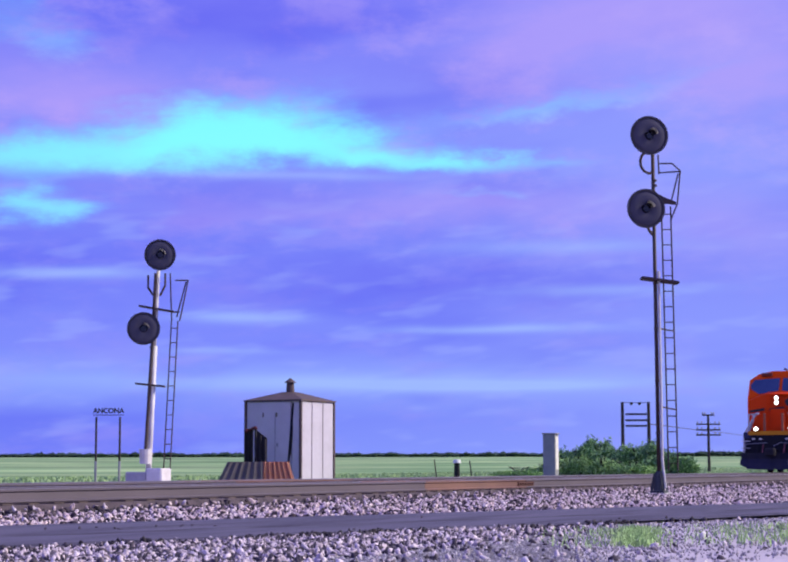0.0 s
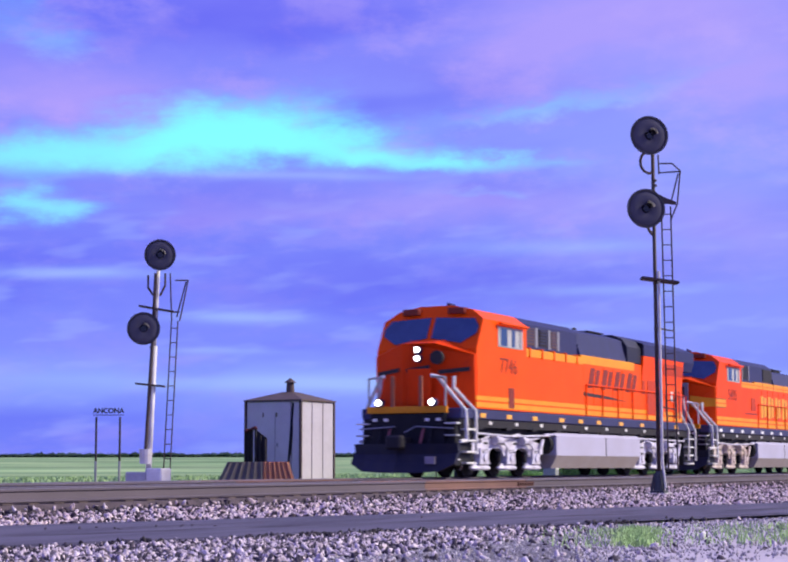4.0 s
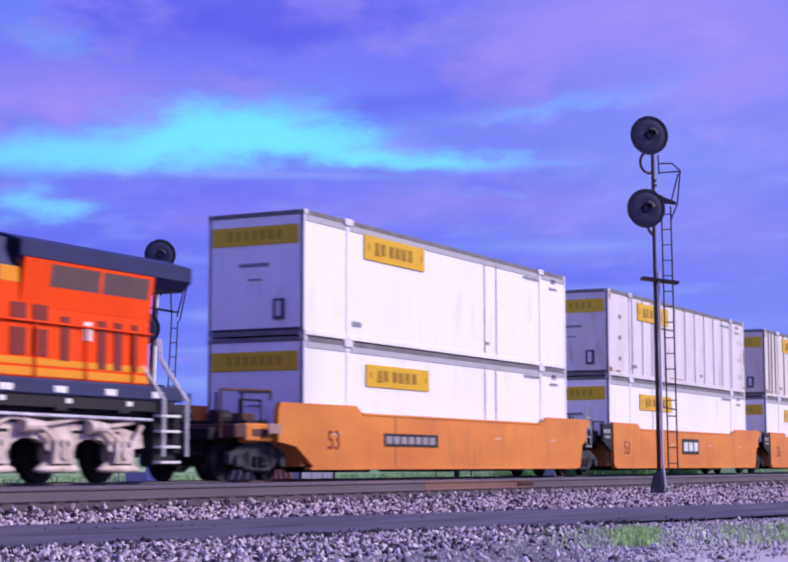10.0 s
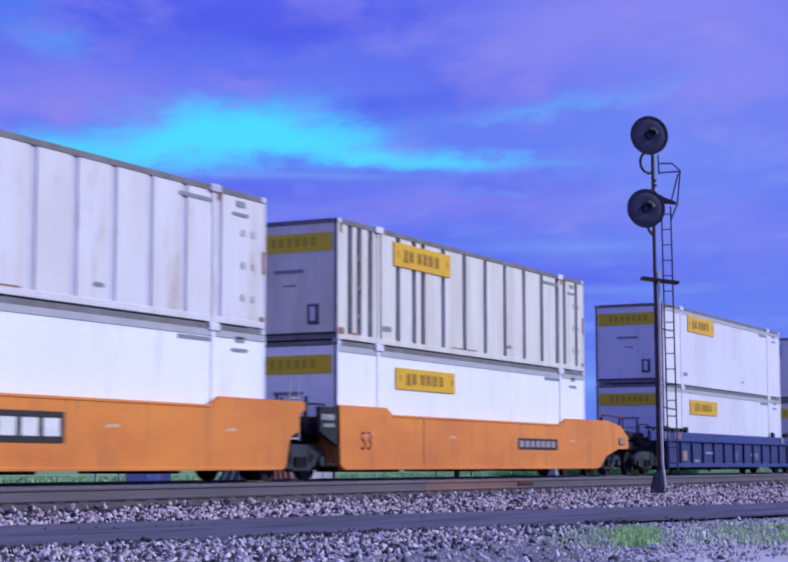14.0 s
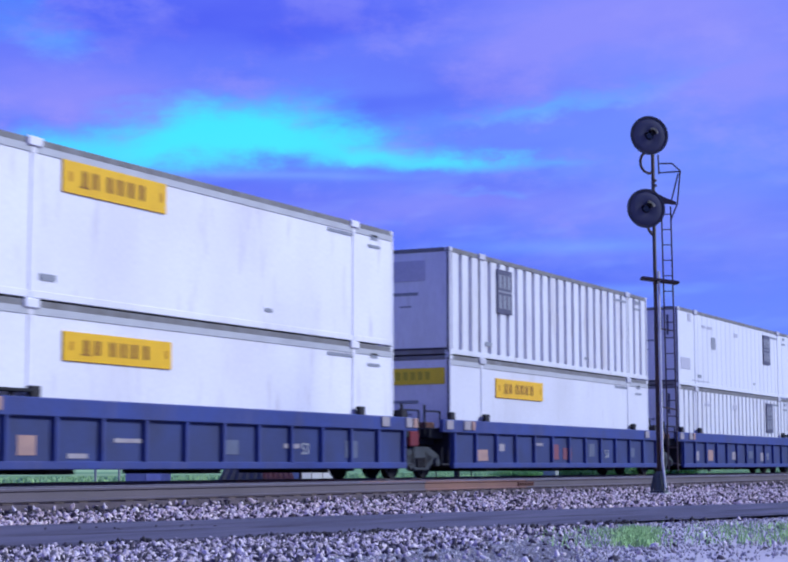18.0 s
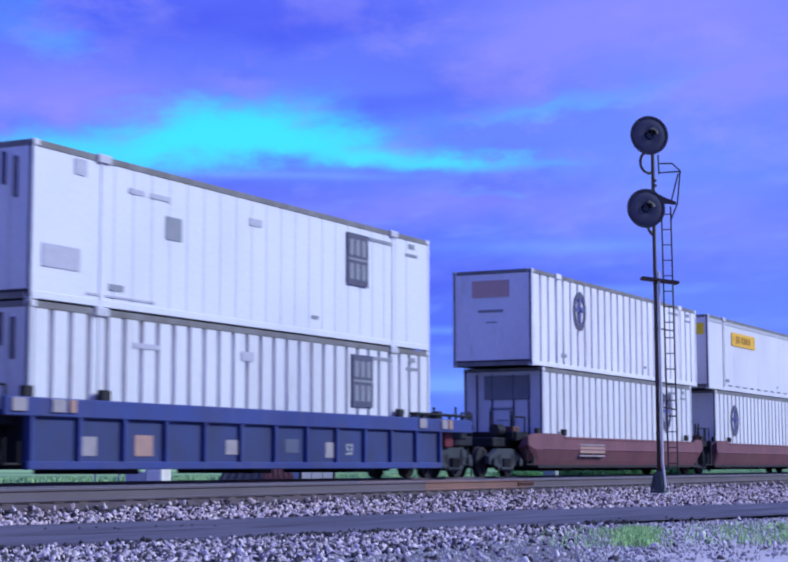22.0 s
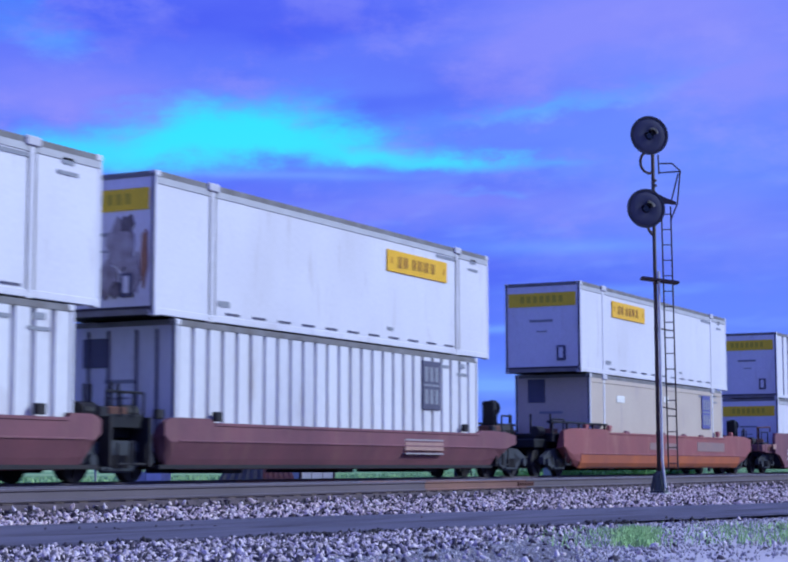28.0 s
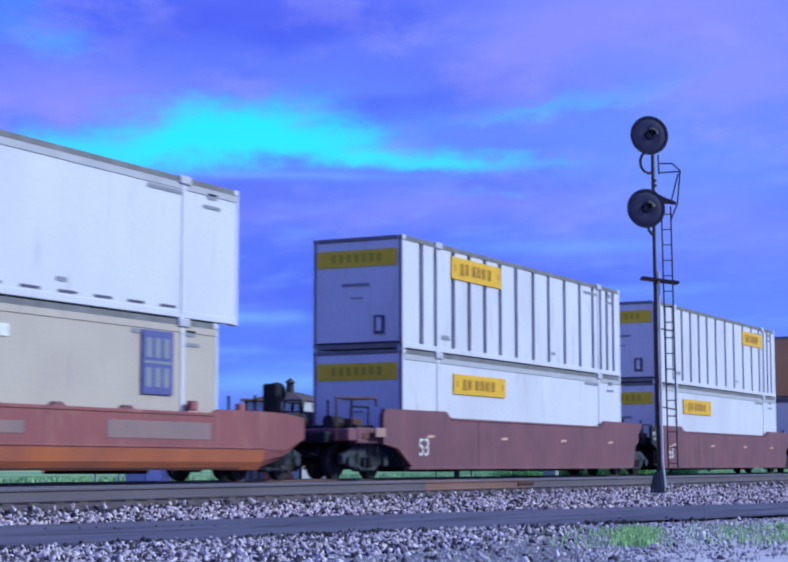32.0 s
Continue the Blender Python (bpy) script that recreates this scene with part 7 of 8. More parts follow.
        def shield():
            bm = B()
            out = [(-0.52, 0.72), (0.0, 0.60), (0.52, 0.72), (0.56, 0.1), (0.40, -0.45), (0.0, -0.75), (-0.40, -0.45), (-0.56, 0.1)]
            ring = [[bm.verts.new((x * f, yy, z * f)) for x, z in out] for yy in (-0.02, 0.0) for f in (1.0, 0.78)]
            for a, b in ((0, 1), (2, 3), (0, 2), (1, 3)):
                for k in range(8):
                    q = (k + 1) % 8
                    bm.faces.new((ring[a][k], ring[a][q], ring[b][q], ring[b][k]))
            bmesh.ops.recalc_face_normals(bm, faces=bm.faces[:])
            return bm
        if len(roundel) > 2:
            p = part("shield", shared("shield", shield, M_LOGO), None, g, "dark shield outline")
            p.location = (qx, proud - 0.003, qz)
        p = part("roundel", shared("roundel", rd, M_LOGO), None, g, "dark ring emblem with a plain cross")
        p.location = (qx, proud, qz)
        part("roundel_bar", shared("roundel_bar", rd_bars, M_LOGOBLUE), None, p, "blue cross bars")
    g.location.z = z
    TRAIN.append((g, u))
    return g


# ---- well cars ----
def car_truck(g, xc):
    bm = B()
    box(bm, xc - 0.25, xc + 0.25, -1.05, 1.05, 0.42, 0.72, 0.03)
    tr = part("truck", bm, M_FRAME, g, "dusty two-axle truck")
    for s in (-1, 1):
        # cast side frame with two triangular openings about the spring nest
        rim = [(xc - 1.15, 0.36), (xc - 1.15, 0.58), (xc - 0.55, 0.80), (xc + 0.55, 0.80), (xc + 1.15, 0.58), (xc + 1.15, 0.36), (xc + 0.72, 0.36), (xc + 0.40, 0.18), (xc - 0.40, 0.18), (xc - 0.72, 0.36)]
        sf = part("side_frame", prism(B(), rim, s * 1.08 - 0.07, s * 1.08 + 0.07), M_TRUCKDUST, tr, "dusty grey cast side frame")
        for d in (-1, 1):
            part("frame_opening", prism(B(), [(xc + d * 0.36, 0.34), (xc + d * 0.78, 0.52), (xc + d * 0.36, 0.66)], s * 1.152 - 0.004, s * 1.152 + 0.004), M_BLACK, sf)
        part("spring_plank", box(B(), xc - 0.42, xc + 0.42, s * 1.16 - 0.05, s * 1.16 + 0.05, 0.20, 0.28, 0.02), M_TRUCKDUST, sf)
        for k in (-0.18, 0.0, 0.18):
            part("spring", rod(B(), (xc + k, s * 1.17, 0.27), (xc + k, s * 1.17, 0.52), 0.07, seg=8), M_FRAME, tr)
        for k in (-0.9, 0.9):
            part("bearing_cap", rod(B(), (xc + k, s * 1.1, 0.42), (xc + k, s * 1.24, 0.42), 0.12, seg=10), M_TRUCKDUST, tr)
    for k in (-0.9, 0.9):
        wheelset(tr, xc + k, 0.42, g)


def end_gear(g, x, way, kind):
    """Dark end platform over the truck with brake gear, grab irons and stakes."""
    bm = B()
    box(bm, min(x, x + way * 1.9), max(x, x + way * 1.9), -0.95, 0.95, 0.85, 1.12, 0.03)
    box(bm, min(x, x + way * 0.9), max(x, x + way * 0.9), -1.25, 1.25, 1.02, 1.30, 0.03)
    part("end_platform", bm, M_BLACK, g)
    # black block added to close the view through the dark gap
    part("draft_housing", box(B(), min(x, x + way * 1.5), max(x, x + way * 1.5), -0.55, 0.55, 0.48, 0.88, 0.05), M_BLACK, g)
    for y in (-1.0, -0.35, 0.35):
        part("stake", rod(B(), (x + way * 0.7, y, 1.1), (x + way * 0.7, y, 1.9), 0.035, seg=6), M_BLACK, g)
    part("grab_iron", pipe(B(), [(x + way * 0.4, -1.3, 1.25), (x + way * 0.4, -1.3, 1.72), (x + way * 1.2, -1.25, 1.72), (x + way * 1.2, -1.25, 1.1)], 0.025), M_BLACK, g)
    part("brake_cylinder", rod(B(), (x + way * 1.0, -0.8, 1.35), (x + way * 1.5, -0.8, 1.35), 0.16, seg=12), M_FRAME, g)
    part("air_reservoir", rod(B(), (x + way * 0.9, 0.3, 1.40), (x + way * 1.6, 0.3, 1.40), 0.2, seg=12), M_FRAME, g)
    part("brake_valve", box(B(), min(x + way * 0.3, x + way * 0.8), max(x + way * 0.3, x + way * 0.8), -1.1, -0.6, 1.12, 1.45, 0.03), M_RUSTDARK, g, "rusty brake valve")
    part("air_hose", pipe(B(), [(x + way * 1.6, -0.6, 0.9), (x + way * 1.8, -0.7, 0.55), (x + way * 2.0, -0.6, 0.6)], 0.03), M_BLACK, g)
    part("sill_step", pipe(B(), [(x + way * 0.15, -1.42, 0.75), (x + way * 0.15, -1.42, 0.35), (x + way * 0.55, -1.42, 0.35), (x + way * 0.55, -1.42, 0.8)], 0.025), M_FRAME, g)
    if kind == "orange" and way < 0:
        lx = x + way * 1.75
        for d in (-0.2, 0.2):
            part("ladder_rail", rod(B(), (lx + d, -1.3, 0.88), (lx + d, -1.3, 2.2), 0.03, seg=6), M_PALEMARK, g, "pale ladder rail")
        for k in range(4):
            part("ladder_rung", rod(B(), (lx - 0.2, -1.3, 0.92 + k * 0.3), (lx + 0.2, -1.3, 0.92 + k * 0.3), 0.022, seg=6), M_PALEMARK, g, "pale rung")
        part("brake_wheel", rod(B(), (x + way * 0.35, -1.38, 1.35), (x + way * 0.35, -1.33, 1.35), 0.22, seg=14), M_RUSTDARK, g)


def well_car(u, kind, number=True, logo=None, front_truck=True, rear_truck=True, coupler_front=False, rear_gap=3.4, front_gap=3.4, ends=None, placards=(), rear_end=False):
    """One unit of a well car; x = 0 lies under the front of its containers."""
    mats = {"orange": M_WELL_O, "blue": M_WELL_B, "maroon": M_WELL_R, "short": M_WELL_R, "single": M_WELL_RO}
    words = {"orange": "bright orange steel well car unit carrying stacked containers", "blue": "dark blue ribbed well car unit with pale placards", "maroon": "dull maroon well car unit with white number",
             "short": "low brown well car unit with sloped ends", "single": "faded red-orange well car with rusty sides"}
    m = mats[kind]
    g = thing("well_car", words[kind], "rail car", "well cars of the train")
    xa, xb = -0.25, CL + 0.3
    for s in (-1, 1):
        y0, y1 = (-1.52, -1.40) if s < 0 else (1.40, 1.52)
        if kind in ("orange", "maroon"):
            head = [(-1.36, 1.70), (-1.47, 1.52), (-1.47, 0.84), (-0.70, 0.74), (0.10, 0.28)] if coupler_front else [(xa - 0.05, 1.72), (xa, 0.36)]
            tail = [(xb + 0.35, 0.24), (xb + 1.0, 0.62), (xb + 2.1, 0.85), (xb + 3.1, 0.88), (xb + 3.1, 1.25), (xb + 2.4, 1.60), (xb + 1.2, 1.76)] if rear_end else [(xb + 0.15, 0.24), (xb + 0.25, 0.36), (xb + 0.52, 1.35), (xb + 1.05, 1.55), (xb + 1.05, 1.74)]
            pts = [((0.2 if coupler_front else xa + 0.15), 0.24)] + tail + [(CL - 2.1, 1.74), (CL - 2.45, 1.54), (2.4, 1.54), (2.1, 1.72)] + head
            sd = part("side_sill", prism(B(), pts, y0, y1), m, g)
            if coupler_front:
                part("end_sill", box(B(), -2.60, -1.45, min(s * 1.18, s * 1.40), max(s * 1.18, s * 1.40), 0.84, 1.22, 0.03), m, sd, "stepped-in end sill with rubbed paint")
                part("sill_pocket", box(B(), -2.35, -1.75, s * 1.41 - 0.012, s * 1.41 + 0.012, 0.95, 1.10, 0.01), M_RUSTDARK, sd)
            for k in range(4):
                x = (0.9, 5.6, 10.1, 14.2)[k]
                part("scuff", prism(B(), [(x, 1.02), (x + 0.5, 1.04), (x + 0.42, 1.10), (x + 0.08, 1.08)], s * 1.522 - 0.003, s * 1.522 + 0.003), M_SCUFF, sd, "pale scuffed patch")
            part("top_lip", box(B(), 2.4, CL - 2.45, min(y0, y1) - 0.02, max(y0, y1) + 0.02, 1.50, 1.56, 0.01), m, sd)
            part("bottom_lip", box(B(), xa + 0.15, xb - 0.15, min(y0, y1) - 0.03, max(y0, y1) + 0.03, 0.22, 0.29, 0.01), m, sd)
            if s < 0:
                for x in (4.1,):
                    part("weld_seam", box(B(), x, x + 0.025, -1.526, -1.518, 0.3, 1.5), M_RUSTDARK, sd)
        elif kind == "blue":
            part("top_chord", box(B(), -2.2 if coupler_front else -0.9, CL + (2.15 if rear_end else 0.9), y0, y1, 1.18, 1.52, 0.02), m, g)
            for x0, x1, there in ((-2.25, 1.9, coupler_front), (CL - 1.2, CL + 2.1, rear_end)):
                if there:
                    part("walkway", box(B(), x0, x1, s * 1.42 - 0.12, s * 1.42 + 0.12, 1.60, 1.66, 0.01), M_BLACK, g, "black walkway plate along the end")
                    for k in range(4):
                        xk = x0 + (x1 - x0) * (k + 0.5) / 4
                        part("walkway_post", box(B(), xk - 0.03, xk + 0.03, s * 1.45 - 0.03, s * 1.45 + 0.03, 1.50, 1.61), M_FRAME, g)
            part("lower_web", box(B(), xa, xb, s * 1.40 - 0.03, s * 1.40 + 0.03, 0.3, 1.2), M_WELL_WEB, g, "dull slate blue web plate")
            part("bottom_chord", box(B(), xa, xb, y0, y1, 0.25, 0.40, 0.015), m, g)
            n = 12
            for k in range(n + 1):
                x = xa + 0.1 + (xb - xa - 0.2) * k / n
                part("rib", box(B(), x - 0.05, x + 0.05, y0, y1, 0.38, 1.2, 0.01), m, g)
            for x in (-0.35, 1.9, CL - 2.1, CL + 0.1):
                part("guide", box(B(), x, x + 0.28, s * 1.42 - 0.06, s * 1.42 + 0.06, 1.5, 1.72, 0.02), M_FRAME, g)
        else:
            zt = 1.22 if kind == "short" else 1.42
            ft, fb, rt, rb = ends
            rings = []
            # the side bellies in below its middle; the lower edge sweeps up at each end
            for x, lift, drop in ((ft, 0.62, 0.10), (ft * 0.5 + fb * 0.5, 0.22, 0.02), (fb, 0.05, 0.0), (fb + 0.6, 0.0, 0.0), (1.7, 0.0, 0.0), (1.95, 0.0, 0.10), (CL - 1.25, 0.0, 0.10), (CL - 1.0, 0.0, 0.0), (rb - 0.6, 0.0, 0.0), (rb, 0.05, 0.0), (rt * 0.5 + rb * 0.5, 0.22, 0.02), (rt, 0.62, 0.10)):
                zb, z1 = 0.24 + lift, zt + 0.05 - drop
                zm = max(0.66 if kind == "single" else 0.79, zb + 0.06)
                tuck = 1.36 if kind == "single" else 1.27
                q = [(1.40, z1), (1.52, z1), (1.52, zm), (tuck + 0.11, zb + (zm - zb) * 0.4), (tuck, zb), (tuck - 0.08, zb)]
                rings.append([(x, s * a, b) for a, b in q])
            sd = part("side_sill", loft(B(), rings), m, g)
            if kind == "single":
                part("lower_band", loft(B(), [[(x, s * a, b) for a, b in ((1.528, 0.655), (1.478, 0.40), (1.372, 0.235), (1.36, 0.235), (1.465, 0.41), (1.515, 0.655))] for x in (fb + 0.1, rb - 0.1)]), M_BAND, sd, "brighter orange lower band")
            ridge = 0.67 if kind == "single" else 0.79
            part("mid_ridge", box(B(), fb + 0.1, rb - 0.1, s * 1.52 - 0.02, s * 1.52 + 0.02, ridge, ridge + 0.04, 0.008), m, sd)
            part("top_lip", box(B(), 1.9, CL - 1.2, min(y0, y1) - 0.02, max(y0, y1) + 0.02, zt - 0.1, zt - 0.03, 0.01), m, sd)
            for x in (-0.1, 2.0, CL - 2.0, CL - 0.2):
                part("guide", box(B(), x, x + 0.25, s * 1.42 - 0.06, s * 1.42 + 0.06, zt, zt + 0.2, 0.02), M_FRAME if kind == "short" else M_HOSE, g)
    if kind == "blue":
        for x, zz, w, h, mm in placards:
            part("placard", box(B(), x, x + w, -1.442, -1.43, zz, zz + h, 0.003), mm, g, "faded placard")
        t = part("unit_mark", text_mesh("53", 0.36, M_PALEMARK), None, g, "pale painted well length")
        t.location = (11.55, -1.436, 0.68)
        for x0, x1, mm in ((-0.75, -0.35, M_PLACARD), (0.35, 0.75, M_PLACARD), (0.85, 1.05, M_TANPLAC), (CL - 1.1, CL - 0.7, M_PLACARD), (CL + 0.2, CL + 0.55, M_PLACARD), (CL + 0.62, CL + 0.85, M_TANPLAC)):
            part("end_fitting", box(B(), x0, x1, -1.56, -1.50, 1.26, 1.50, 0.01), mm, g, "small pale or rusty fitting")
        part("end_valve", box(B(), CL + 0.95, CL + 1.45, -1.28, -0.95, 0.80, 1.20, 0.03), M_VALVERED, g, "dark red brake valve")
        part("end_crosspiece", box(B(), CL + 0.3, CL + 0.75, -1.3, -0.9, 1.2, 1.7, 0.02), M_FRAME, g)
    part("well_floor", box(B(), 0.1, CL - 0.1, -1.4, 1.4, 0.26, 0.34), M_FRAME, g)
    for x in (xa, xb - 0.08):
        part("bulkhead", box(B(), x, x + 0.08, -1.4, 1.4, 0.3, 1.25), M_FRAME if kind != "orange" else m, g)
    if kind in ("orange", "maroon"):
        for x, way, tapered in ((xa, -1, coupler_front), (xb, 1, rear_end)):
            if tapered:
                for s in (-1, 1):
                    tip = x + way * (2.4 if way > 0 else 1.45)
                    part("end_fitting", box(B(), tip - 0.25, tip + 0.25, s * 1.55 - 0.02, s * 1.55 + 0.02, 1.0, 1.22, 0.01), M_TANPLAC, g, "dirty pale fitting")
                    part("end_rail", pipe(B(), [(x + way * 1.2, s * 1.3, 1.74), (x + way * 1.2, s * 1.3, 1.95), (x + way * 3.2, s * 1.3, 1.9), (x + way * 3.2, s * 1.3, 0.9)], 0.03), M_RUSTDARK, g)
                part("cross_beam", box(B(), min(x + way * 2.2, x + way * 2.75), max(x + way * 2.2, x + way * 2.75), -1.38, 1.38, 0.9, 1.2, 0.03), M_WELL_R if kind == "maroon" else M_RUSTDARK, g)
                continue
            pp = [(x, 0.75), (x + way * 0.9, 1.1), (x + way * 0.9, 1.66), (x, 1.66)]
            for s in (-1, 1):
                eb = part("end_bracket", prism(B(), pp, s * 1.42 - 0.05, s * 1.42 + 0.05), m if way > 0 else M_FRAME, g)
                if way < 0 and s < 0:
                    part("bracket_marks", bars(bars(B(), x - 0.80, 1.36, 0.62, 0.13, 7, -1.472), x - 0.70, 1.20, 0.5, 0.08, 5, -1.472), M_PALEMARK, eb, "small pale painted bars")
    gx0, gx1 = (xa - (1.2 if coupler_front else 0), xb + (1.2 if rear_end else 0)) if ends is None else (min(xa, ends[0] + 0.9), max(xb, ends[2] - 0.9))
    end_gear(g, gx0, -1, kind if not coupler_front else "plain")
    end_gear(g, gx1, 1, kind)
    if kind == "single":
        for s in (-1, 1):
            wk = part("walkway", box(B(), -3.0, 1.85, min(s * 1.32, s * 1.48), max(s * 1.32, s * 1.48), 1.60, 1.66, 0.01), M_BLACK, g, "black walkway plate along the end")
            for x in (-2.8, -1.6, -0.6, 0.6, 1.7):
                part("walkway_post", box(B(), x - 0.03, x + 0.03, s * 1.42 - 0.03, s * 1.42 + 0.03, 1.05 if x < -2 else 1.35, 1.61), M_FRAME, wk)
    if kind in ("short", "single") and ends[2] > 17:
        part("brake_stand", box(B(), ends[2] - 0.3, ends[2], -0.95, -0.6, 1.2, 2.15, 0.03), M_BLACK, g, "black hand brake stand")
        part("brake_wheel", rod(B(), (ends[2] + 0.02, -0.78, 1.95), (ends[2] + 0.06, -0.78, 1.95), 0.24, seg=16), M_BLACK, g)
    for k, x in enumerate((3.0, 8.0, 12.6)):
        part("hopper_gear", box(B(), x, x + 0.8, -1.0, 1.0, 0.16, 0.27, 0.02), M_BLACK, g)
    if number and kind in ("orange", "maroon"):
        t = part("unit_mark", text_mesh("53", 0.62, M_INKDARKRED if kind == "orange" else M_WHITE), None, g, "painted well length")
        t.location = (1.0, -1.526, 0.88) if kind == "orange" else (0.75, -1.526, 0.76)
    if logo == "badge":
        p = part("logo_panel", box(B(), 6.9, 8.9, -1.535, -1.52, 0.72, 1.28, 0.004), M_INKBLACK, g, "black badge with white bars")
        for k in range(3):
            part("badge_bar", box(B(), 7.1 + k * 0.6, 7.56 + k * 0.6, -1.542, -1.534, 0.84, 1.16), M_WHITE, p)
    elif logo in ("strip", "strip_front"):
        o = -6.7 if logo == "strip_front" else 0.0
        p = part("logo_panel", box(B(), 10.2 + o, 13.2 + o, -1.535, -1.52, 0.78, 1.10, 0.004), M_INKBLACK, g, "long dark placard with pale bars")
        for k in range(7):
            part("badge_bar", box(B(), 10.3 + o + k * 0.4, 10.6 + o + k * 0.4, -1.541, -1.534, 0.85, 1.03), M_PLACARD, p)
    elif logo in ("tan_front", "tan_rear"):
        x = 3.2 if logo == "tan_front" else 10.5
        part("placard", box(B(), x, x + 2.2, -1.535, -1.42, 0.70, 0.90, 0.004), M_TANPLAC, g, "faded tan placard")
        for zz in (0.60, 0.94):
            part("placard_line", box(B(), x, x + 2.2, -1.535, -1.40, zz, zz + 0.04), M_PLACARD, g, "pale painted line")
    elif logo == "grey":
        for x0, x1, z0, z1 in ((5.9, 7.3, 0.86, 1.10), (7.5, 8.9, 0.88, 1.10), (11.3, 14.8, 0.84, 1.18)):
            part("faded_panel", box(B(), x0, x1, -1.53, -1.518, z0, z1, 0.004), M_FADEGREY, g, "faded grey painted-out panel")
        for x in (3.4, 7.2, 9.6, 11.7):
            part("lashing_hook", prism(B(), [(x, 1.36), (x + 0.5, 1.36), (x + 0.35, 1.46), (x + 0.15, 1.46)], -1.53, -1.42), M_WELL_R, g, "dark red lashing hook")
    if rear_truck:
        car_truck(g, CL + (2.35 if rear_end and kind == "orange" else rear_gap / 2 + 0.05))
    if front_truck:
        car_truck(g, -front_gap / 2)
    if coupler_front:
        bm = B()
        box(bm, -4.0, -2.0, -0.12, 0.12, 0.72, 0.98, 0.02)
        part("coupler", bm, M_BLACK, g)
    TRAIN.append((g, u))
    return g


LOW, HIGH = 0.36, 0.36 + CH + 0.008
SIGN = (2.88, 2.04, 3.3, 0.60)
SIGN_LOW = (2.98, 1.86, 3.45, 0.54)
W = dict(A1=47.5, A2=67.5, A3=86.9, B1=111.0, B2=130.45, B3=150.1, C1=173.2, C2=190.9, C3=208.8, D=232.1, E1=256.0, E2=275.9, E3=295.2)
GRP = "containers on the train"
WHITE_SMOOTH = "white smooth-sided container with yellow sign panel"
WHITE_RIBBED = "white ribbed container with yellow sign panel"
well_car(W["A1"], "orange", logo="strip_front", coupler_front=True)
container(W["A1"], LOW, "smooth", M_CONT_SUNLIT, WHITE_SMOOTH + ", in the orange well", seams=(10.0, 10.75), sign=SIGN_LOW, group=GRP)
container(W["A1"], HIGH, "smooth", M_CONT_SUNLIT, WHITE_SMOOTH + ", stacked on top", seams=(10.0, 10.8), sign=SIGN, group=GRP)
well_car(W["A2"], "orange", logo="badge", front_truck=False)
container(W["A2"], LOW, "smooth", M_CONT_SUNLIT, WHITE_SMOOTH + ", in the orange well", seams=(4.35,), sign=SIGN_LOW, group=GRP)
container(W["A2"], HIGH, "seam", M_CONT_OLD, "chalky white panelled container with rust stains and yellow sign", rusty=True, seams=(4.35,), sign=SIGN, group=GRP)
well_car(W["A3"], "orange", rear_end=True, logo="strip", front_truck=False)
container(W["A3"], LOW, "smooth", M_CONT_SUNLIT, WHITE_SMOOTH + ", in the orange well", sign=SIGN_LOW, group=GRP)
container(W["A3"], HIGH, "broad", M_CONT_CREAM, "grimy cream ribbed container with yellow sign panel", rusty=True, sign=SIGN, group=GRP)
well_car(W["B1"], "blue", placards=((1.6, 0.5, 0.5, 0.35, M_TANPLAC), (3.0, 0.45, 0.6, 0.09, M_PLACARD), (4.4, 0.75, 0.9, 0.08, M_PLACARD), (8.2, 0.55, 0.55, 0.3, M_SLATEPLAC), (10.6, 0.7, 0.7, 0.1, M_PLACARD), (13.4, 0.5, 0.6, 0.4, M_SLATEPLAC)), coupler_front=True)
container(W["B1"], LOW, "smooth", M_CONT, WHITE_SMOOTH + ", in the blue well", sign=SIGN_LOW, group=GRP)
container(W["B1"], HIGH, "smooth", M_CONT, WHITE_SMOOTH + ", stacked on top", sign=SIGN, group=GRP)
well_car(W["B2"], "blue", placards=((1.35, 0.45, 0.75, 0.3, M_TANPLAC), (2.9, 0.72, 0.35, 0.2, M_PLACARD), (5.3, 0.9, 0.8, 0.07, M_PLACARD), (6.7, 0.5, 0.65, 0.45, M_REDPLAC), (7.7, 0.5, 0.7, 0.35, M_REDPLAC), (9.9, 0.6, 0.5, 0.4, M_SLATEPLAC), (13.8, 0.6, 0.4, 0.3, M_SLATEPLAC)), front_truck=False)
container(W["B2"], LOW, "smooth", M_CONT_DIM, WHITE_SMOOTH + ", in the blue well", sign=SIGN_LOW, group=GRP)
container(W["B2"], HIGH, "rib", M_CONT_GREY, "pale grey ribbed container with a dark square emblem", square=(3.1, 1.35, M_LOGO), end_sign=False, faded="grey", group=GRP)
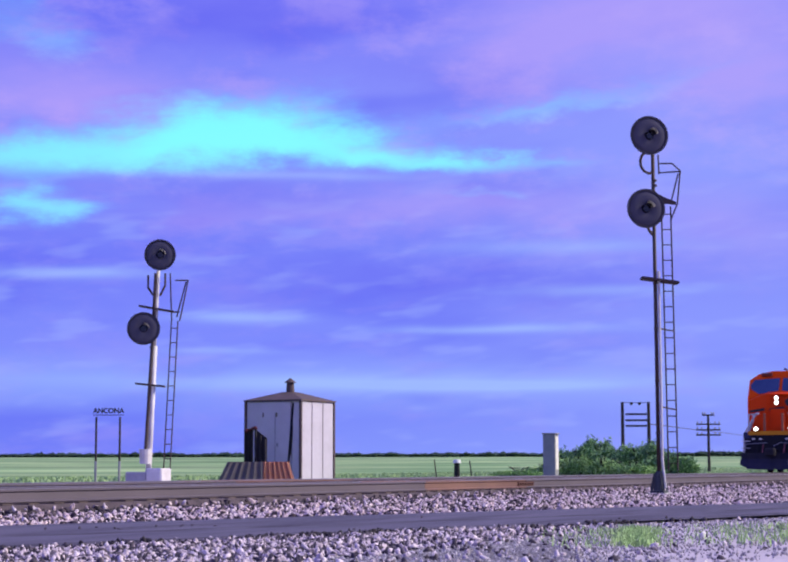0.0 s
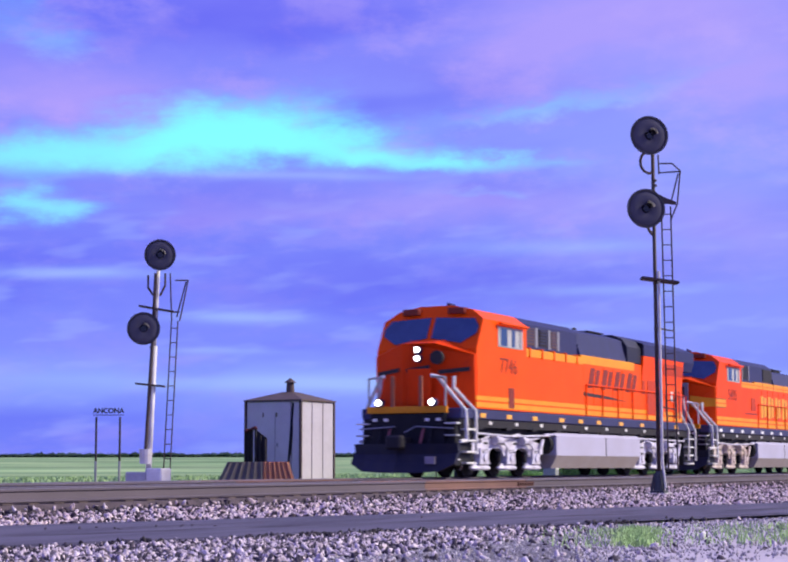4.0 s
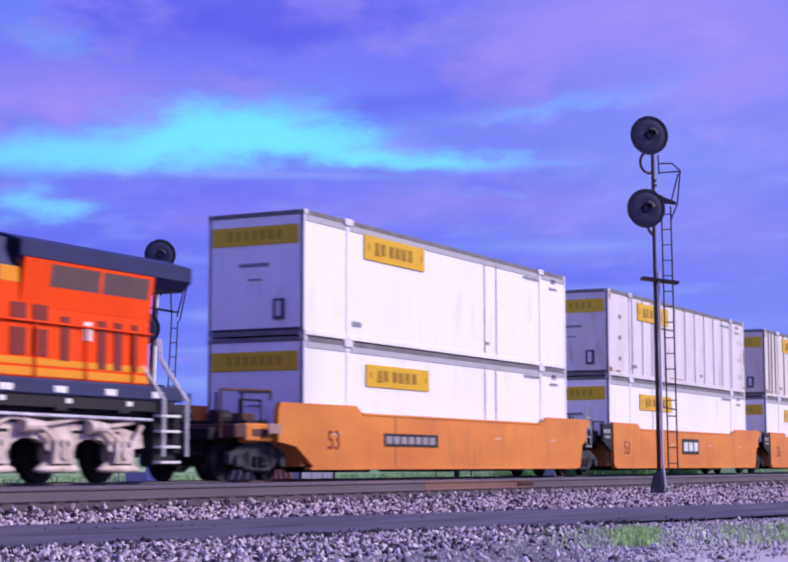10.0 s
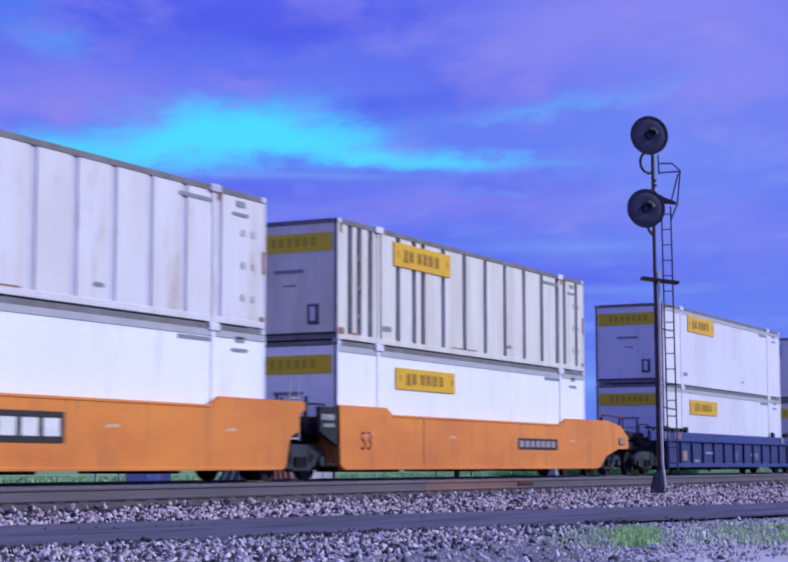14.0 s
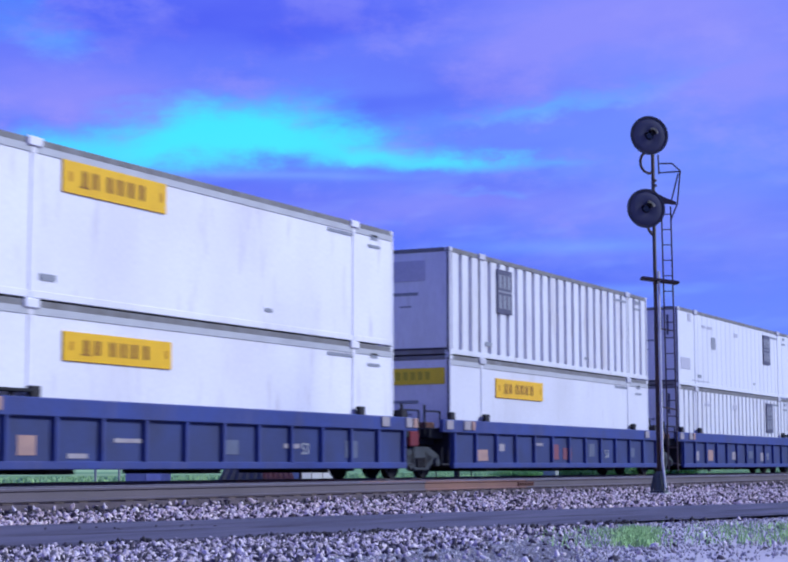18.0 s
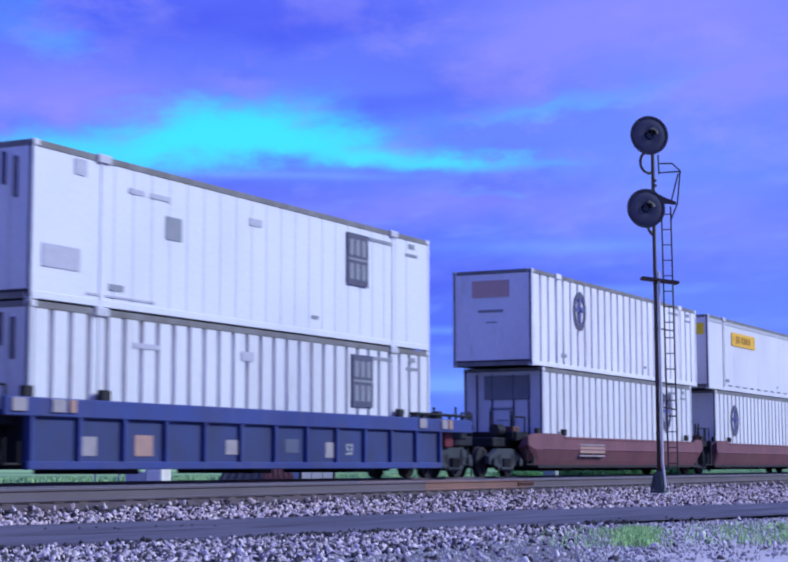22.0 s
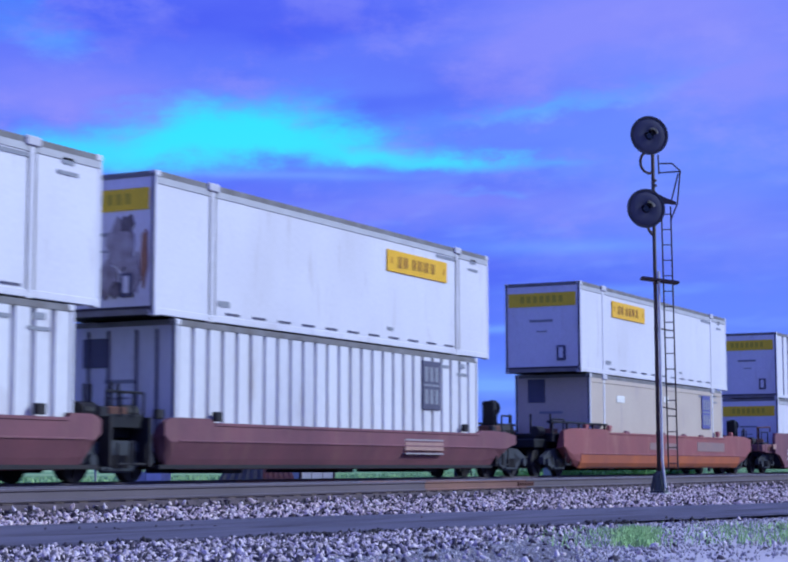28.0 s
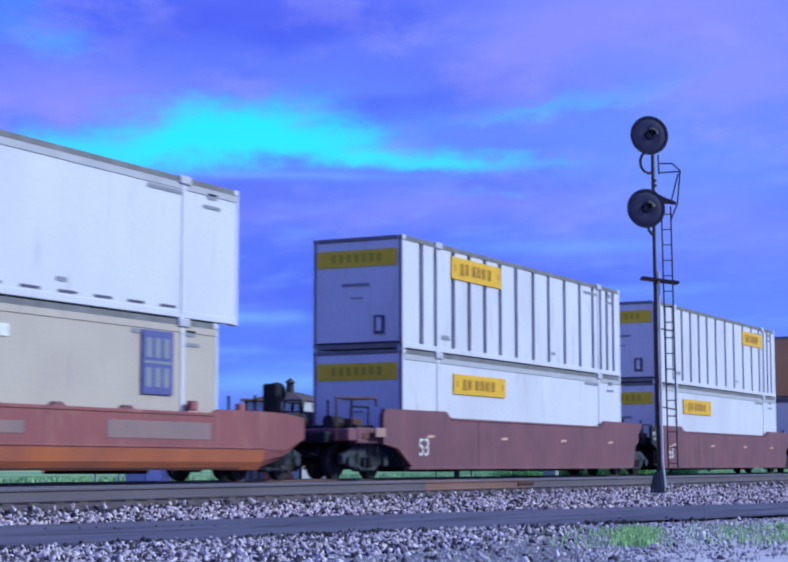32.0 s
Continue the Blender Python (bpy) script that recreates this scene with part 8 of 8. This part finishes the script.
well_car(W["B3"], "blue", rear_end=True, placards=((1.3, 0.5, 0.5, 0.35, M_PLACARD), (3.0, 0.5, 0.6, 0.4, M_TANPLAC), (6.2, 0.55, 0.5, 0.3, M_PLACARD), (8.6, 0.6, 0.6, 0.3, M_SLATEPLAC), (10.4, 0.5, 0.4, 0.35, M_PLACARD)), front_truck=False)
container(W["B3"], LOW, "corr", M_CONT_GREY, "pale grey corrugated container with a dark square emblem", square=(11.9, 1.35, M_LOGO), marks=((3.1, 2.22, 0.9, 0.10), (7.0, 2.18, 0.5, 0.20)), end_sign=False, rods="strokes", group=GRP)
container(W["B3"], HIGH, "faint", M_CONT_FAINT, "off-white faintly ribbed container with a dark square emblem", square=(11.65, 1.35, M_LOGO), spots=((4.15, 1.55),), marks=((2.9, 2.30, 0.5, 0.10), (3.6, 2.30, 0.7, 0.10), (1.2, 2.42, 0.36, 0.30), (7.3, 2.22, 0.5, 0.16), (0.3, 0.62, 1.1, 0.42), (1.6, 0.22, 2.2, 0.04)), end_sign=False, rods="strokes", group=GRP)
well_car(W["C1"], "short", logo="tan_front", ends=(-0.9, 0.2, 15.95, 15.6), coupler_front=True, rear_gap=1.6)
container(W["C1"] + 0.77, LOW, "corr", M_CONT_GREY, "pale corrugated container with a ring emblem, in a brown well", length=14.63, roundel=(11.6, 1.85, "shield"), end_sign=False, rods="panel", posts=False, group=GRP)
container(W["C1"], HIGH, "wave", M_CONT, "white corrugated container with a ring emblem, stacked on top", roundel=(3.9, 1.9), end_sign=False, faded=True, group=GRP)
well_car(W["C2"], "short", ends=(0.1, 0.5, 15.95, 15.6), front_truck=False, rear_gap=1.6)
container(W["C2"] + 0.77, LOW, "corr", M_CONT_GREY, "pale corrugated container with a ring emblem, in a brown well", length=14.63, roundel=(2.6, 1.75), end_sign=False, posts=False, group=GRP)
container(W["C2"], HIGH, "smooth", M_CONT_DIM, "off-white smooth container with yellow sign, stacked on top", slots=True, seams=(1.96, 2.16, 13.98, 14.18), sign=(3.15, 1.86, 3.45, 0.54), group=GRP)
well_car(W["C3"], "short", logo="tan_rear", ends=(0.1, 0.5, 17.5, 15.93), front_truck=False)
container(W["C3"] + 0.77, LOW, "corr", M_CONT_GREY, "white corrugated container with a dark square emblem", length=14.63, square=(11.14, 1.40, M_LOGO), end_sign=False, rods=True, posts=False, group=GRP)
container(W["C3"], HIGH, "smooth", M_CONT_DIM, "white smooth container with yellow sign near its rear", slots=True, seams=(1.96, 2.16, 13.98, 14.18), end_stain=True, sign=(9.95, 1.88, 3.45, 0.54), group=GRP)
well_car(W["D"], "single", logo="grey", ends=(-2.1, -0.75, 18.6, 17.0), coupler_front=True)
container(W["D"] + 0.77, LOW, "smooth", M_CONT_BEIGE, "beige smooth container with a blue square emblem", length=14.63, notices=((2.5, 2.05, 0.75), (7.4, 2.2, 0.55)), square=(11.9, 1.35, M_LOGOBLUE), end_sign=False, end_square=True, posts=True, group=GRP)
container(W["D"], HIGH, "smooth", M_CONT_DIM, WHITE_SMOOTH + ", stacked on a beige container", slots=True, sign=(2.88, 1.95, 3.3, 0.54), group=GRP)
well_car(W["E1"], "maroon", coupler_front=True)
container(W["E1"], LOW, "smooth", M_CONT_DIM, WHITE_SMOOTH + ", in the maroon well", sign=SIGN_LOW, group=GRP)
container(W["E1"], HIGH, "panel", M_CONT_DIM, WHITE_RIBBED + ", stacked on top", sign=SIGN, group=GRP)
well_car(W["E2"], "maroon", front_truck=False)
container(W["E2"], LOW, "smooth", M_CONT_DIM, WHITE_SMOOTH + ", in the maroon well", sign=SIGN_LOW, group=GRP)
container(W["E2"], HIGH, "panel", M_CONT_DIM, WHITE_RIBBED + " near its rear", sign=(11.0, 2.0, 3.0, 0.56), group=GRP)
well_car(W["E3"], "maroon", front_truck=False)
container(W["E3"], LOW, "smooth", M_CONT_GREY, "pale container in the maroon well", end_sign=False, group=GRP)
container(W["E3"], HIGH, "rib", M_CONT_TAN, "orange-tan ribbed container stacked on top", end_sign=False, group=GRP)


# ---- movement ----
ROWS = ((0, 80.0), (3.5, 47.0), (8, 5.21), (12, -32.5), (16, -70.19), (20, -107.3), (24, -144.28), (28, -180.75), (32, -217.13))


def run(t):
    return float(np.interp(t, [r[0] for r in ROWS], [r[1] for r in ROWS]))


def motions():
    for g, u in TRAIN:
        z = g.location.z
        walk(g, [(t, pose(s + u, 0, z)) for t, s in ROWS])
        for w in [o for o in g.children_recursive if o.name.startswith("wheelset")]:
            x, y, r = w.location
            inside = [k / 15 for k in range(1, 480) if 8 < run(k / 15) + u + x < 105]
            if not inside:
                walk(w, [(0, pose(x, y, r)), (32, pose(x, y, r))])
                continue
            first = run(inside[0])
            turn = [(t, pose(x, y, r, 0, math.degrees((run(t) - first) / r), 0)) for t in inside]
            if inside[0] > 0.1:
                turn = [(0, turn[0][1])] + turn
            if inside[-1] < 31.9:
                turn = turn + [(32, turn[-1][1])]
            walk(w, turn)


motions()
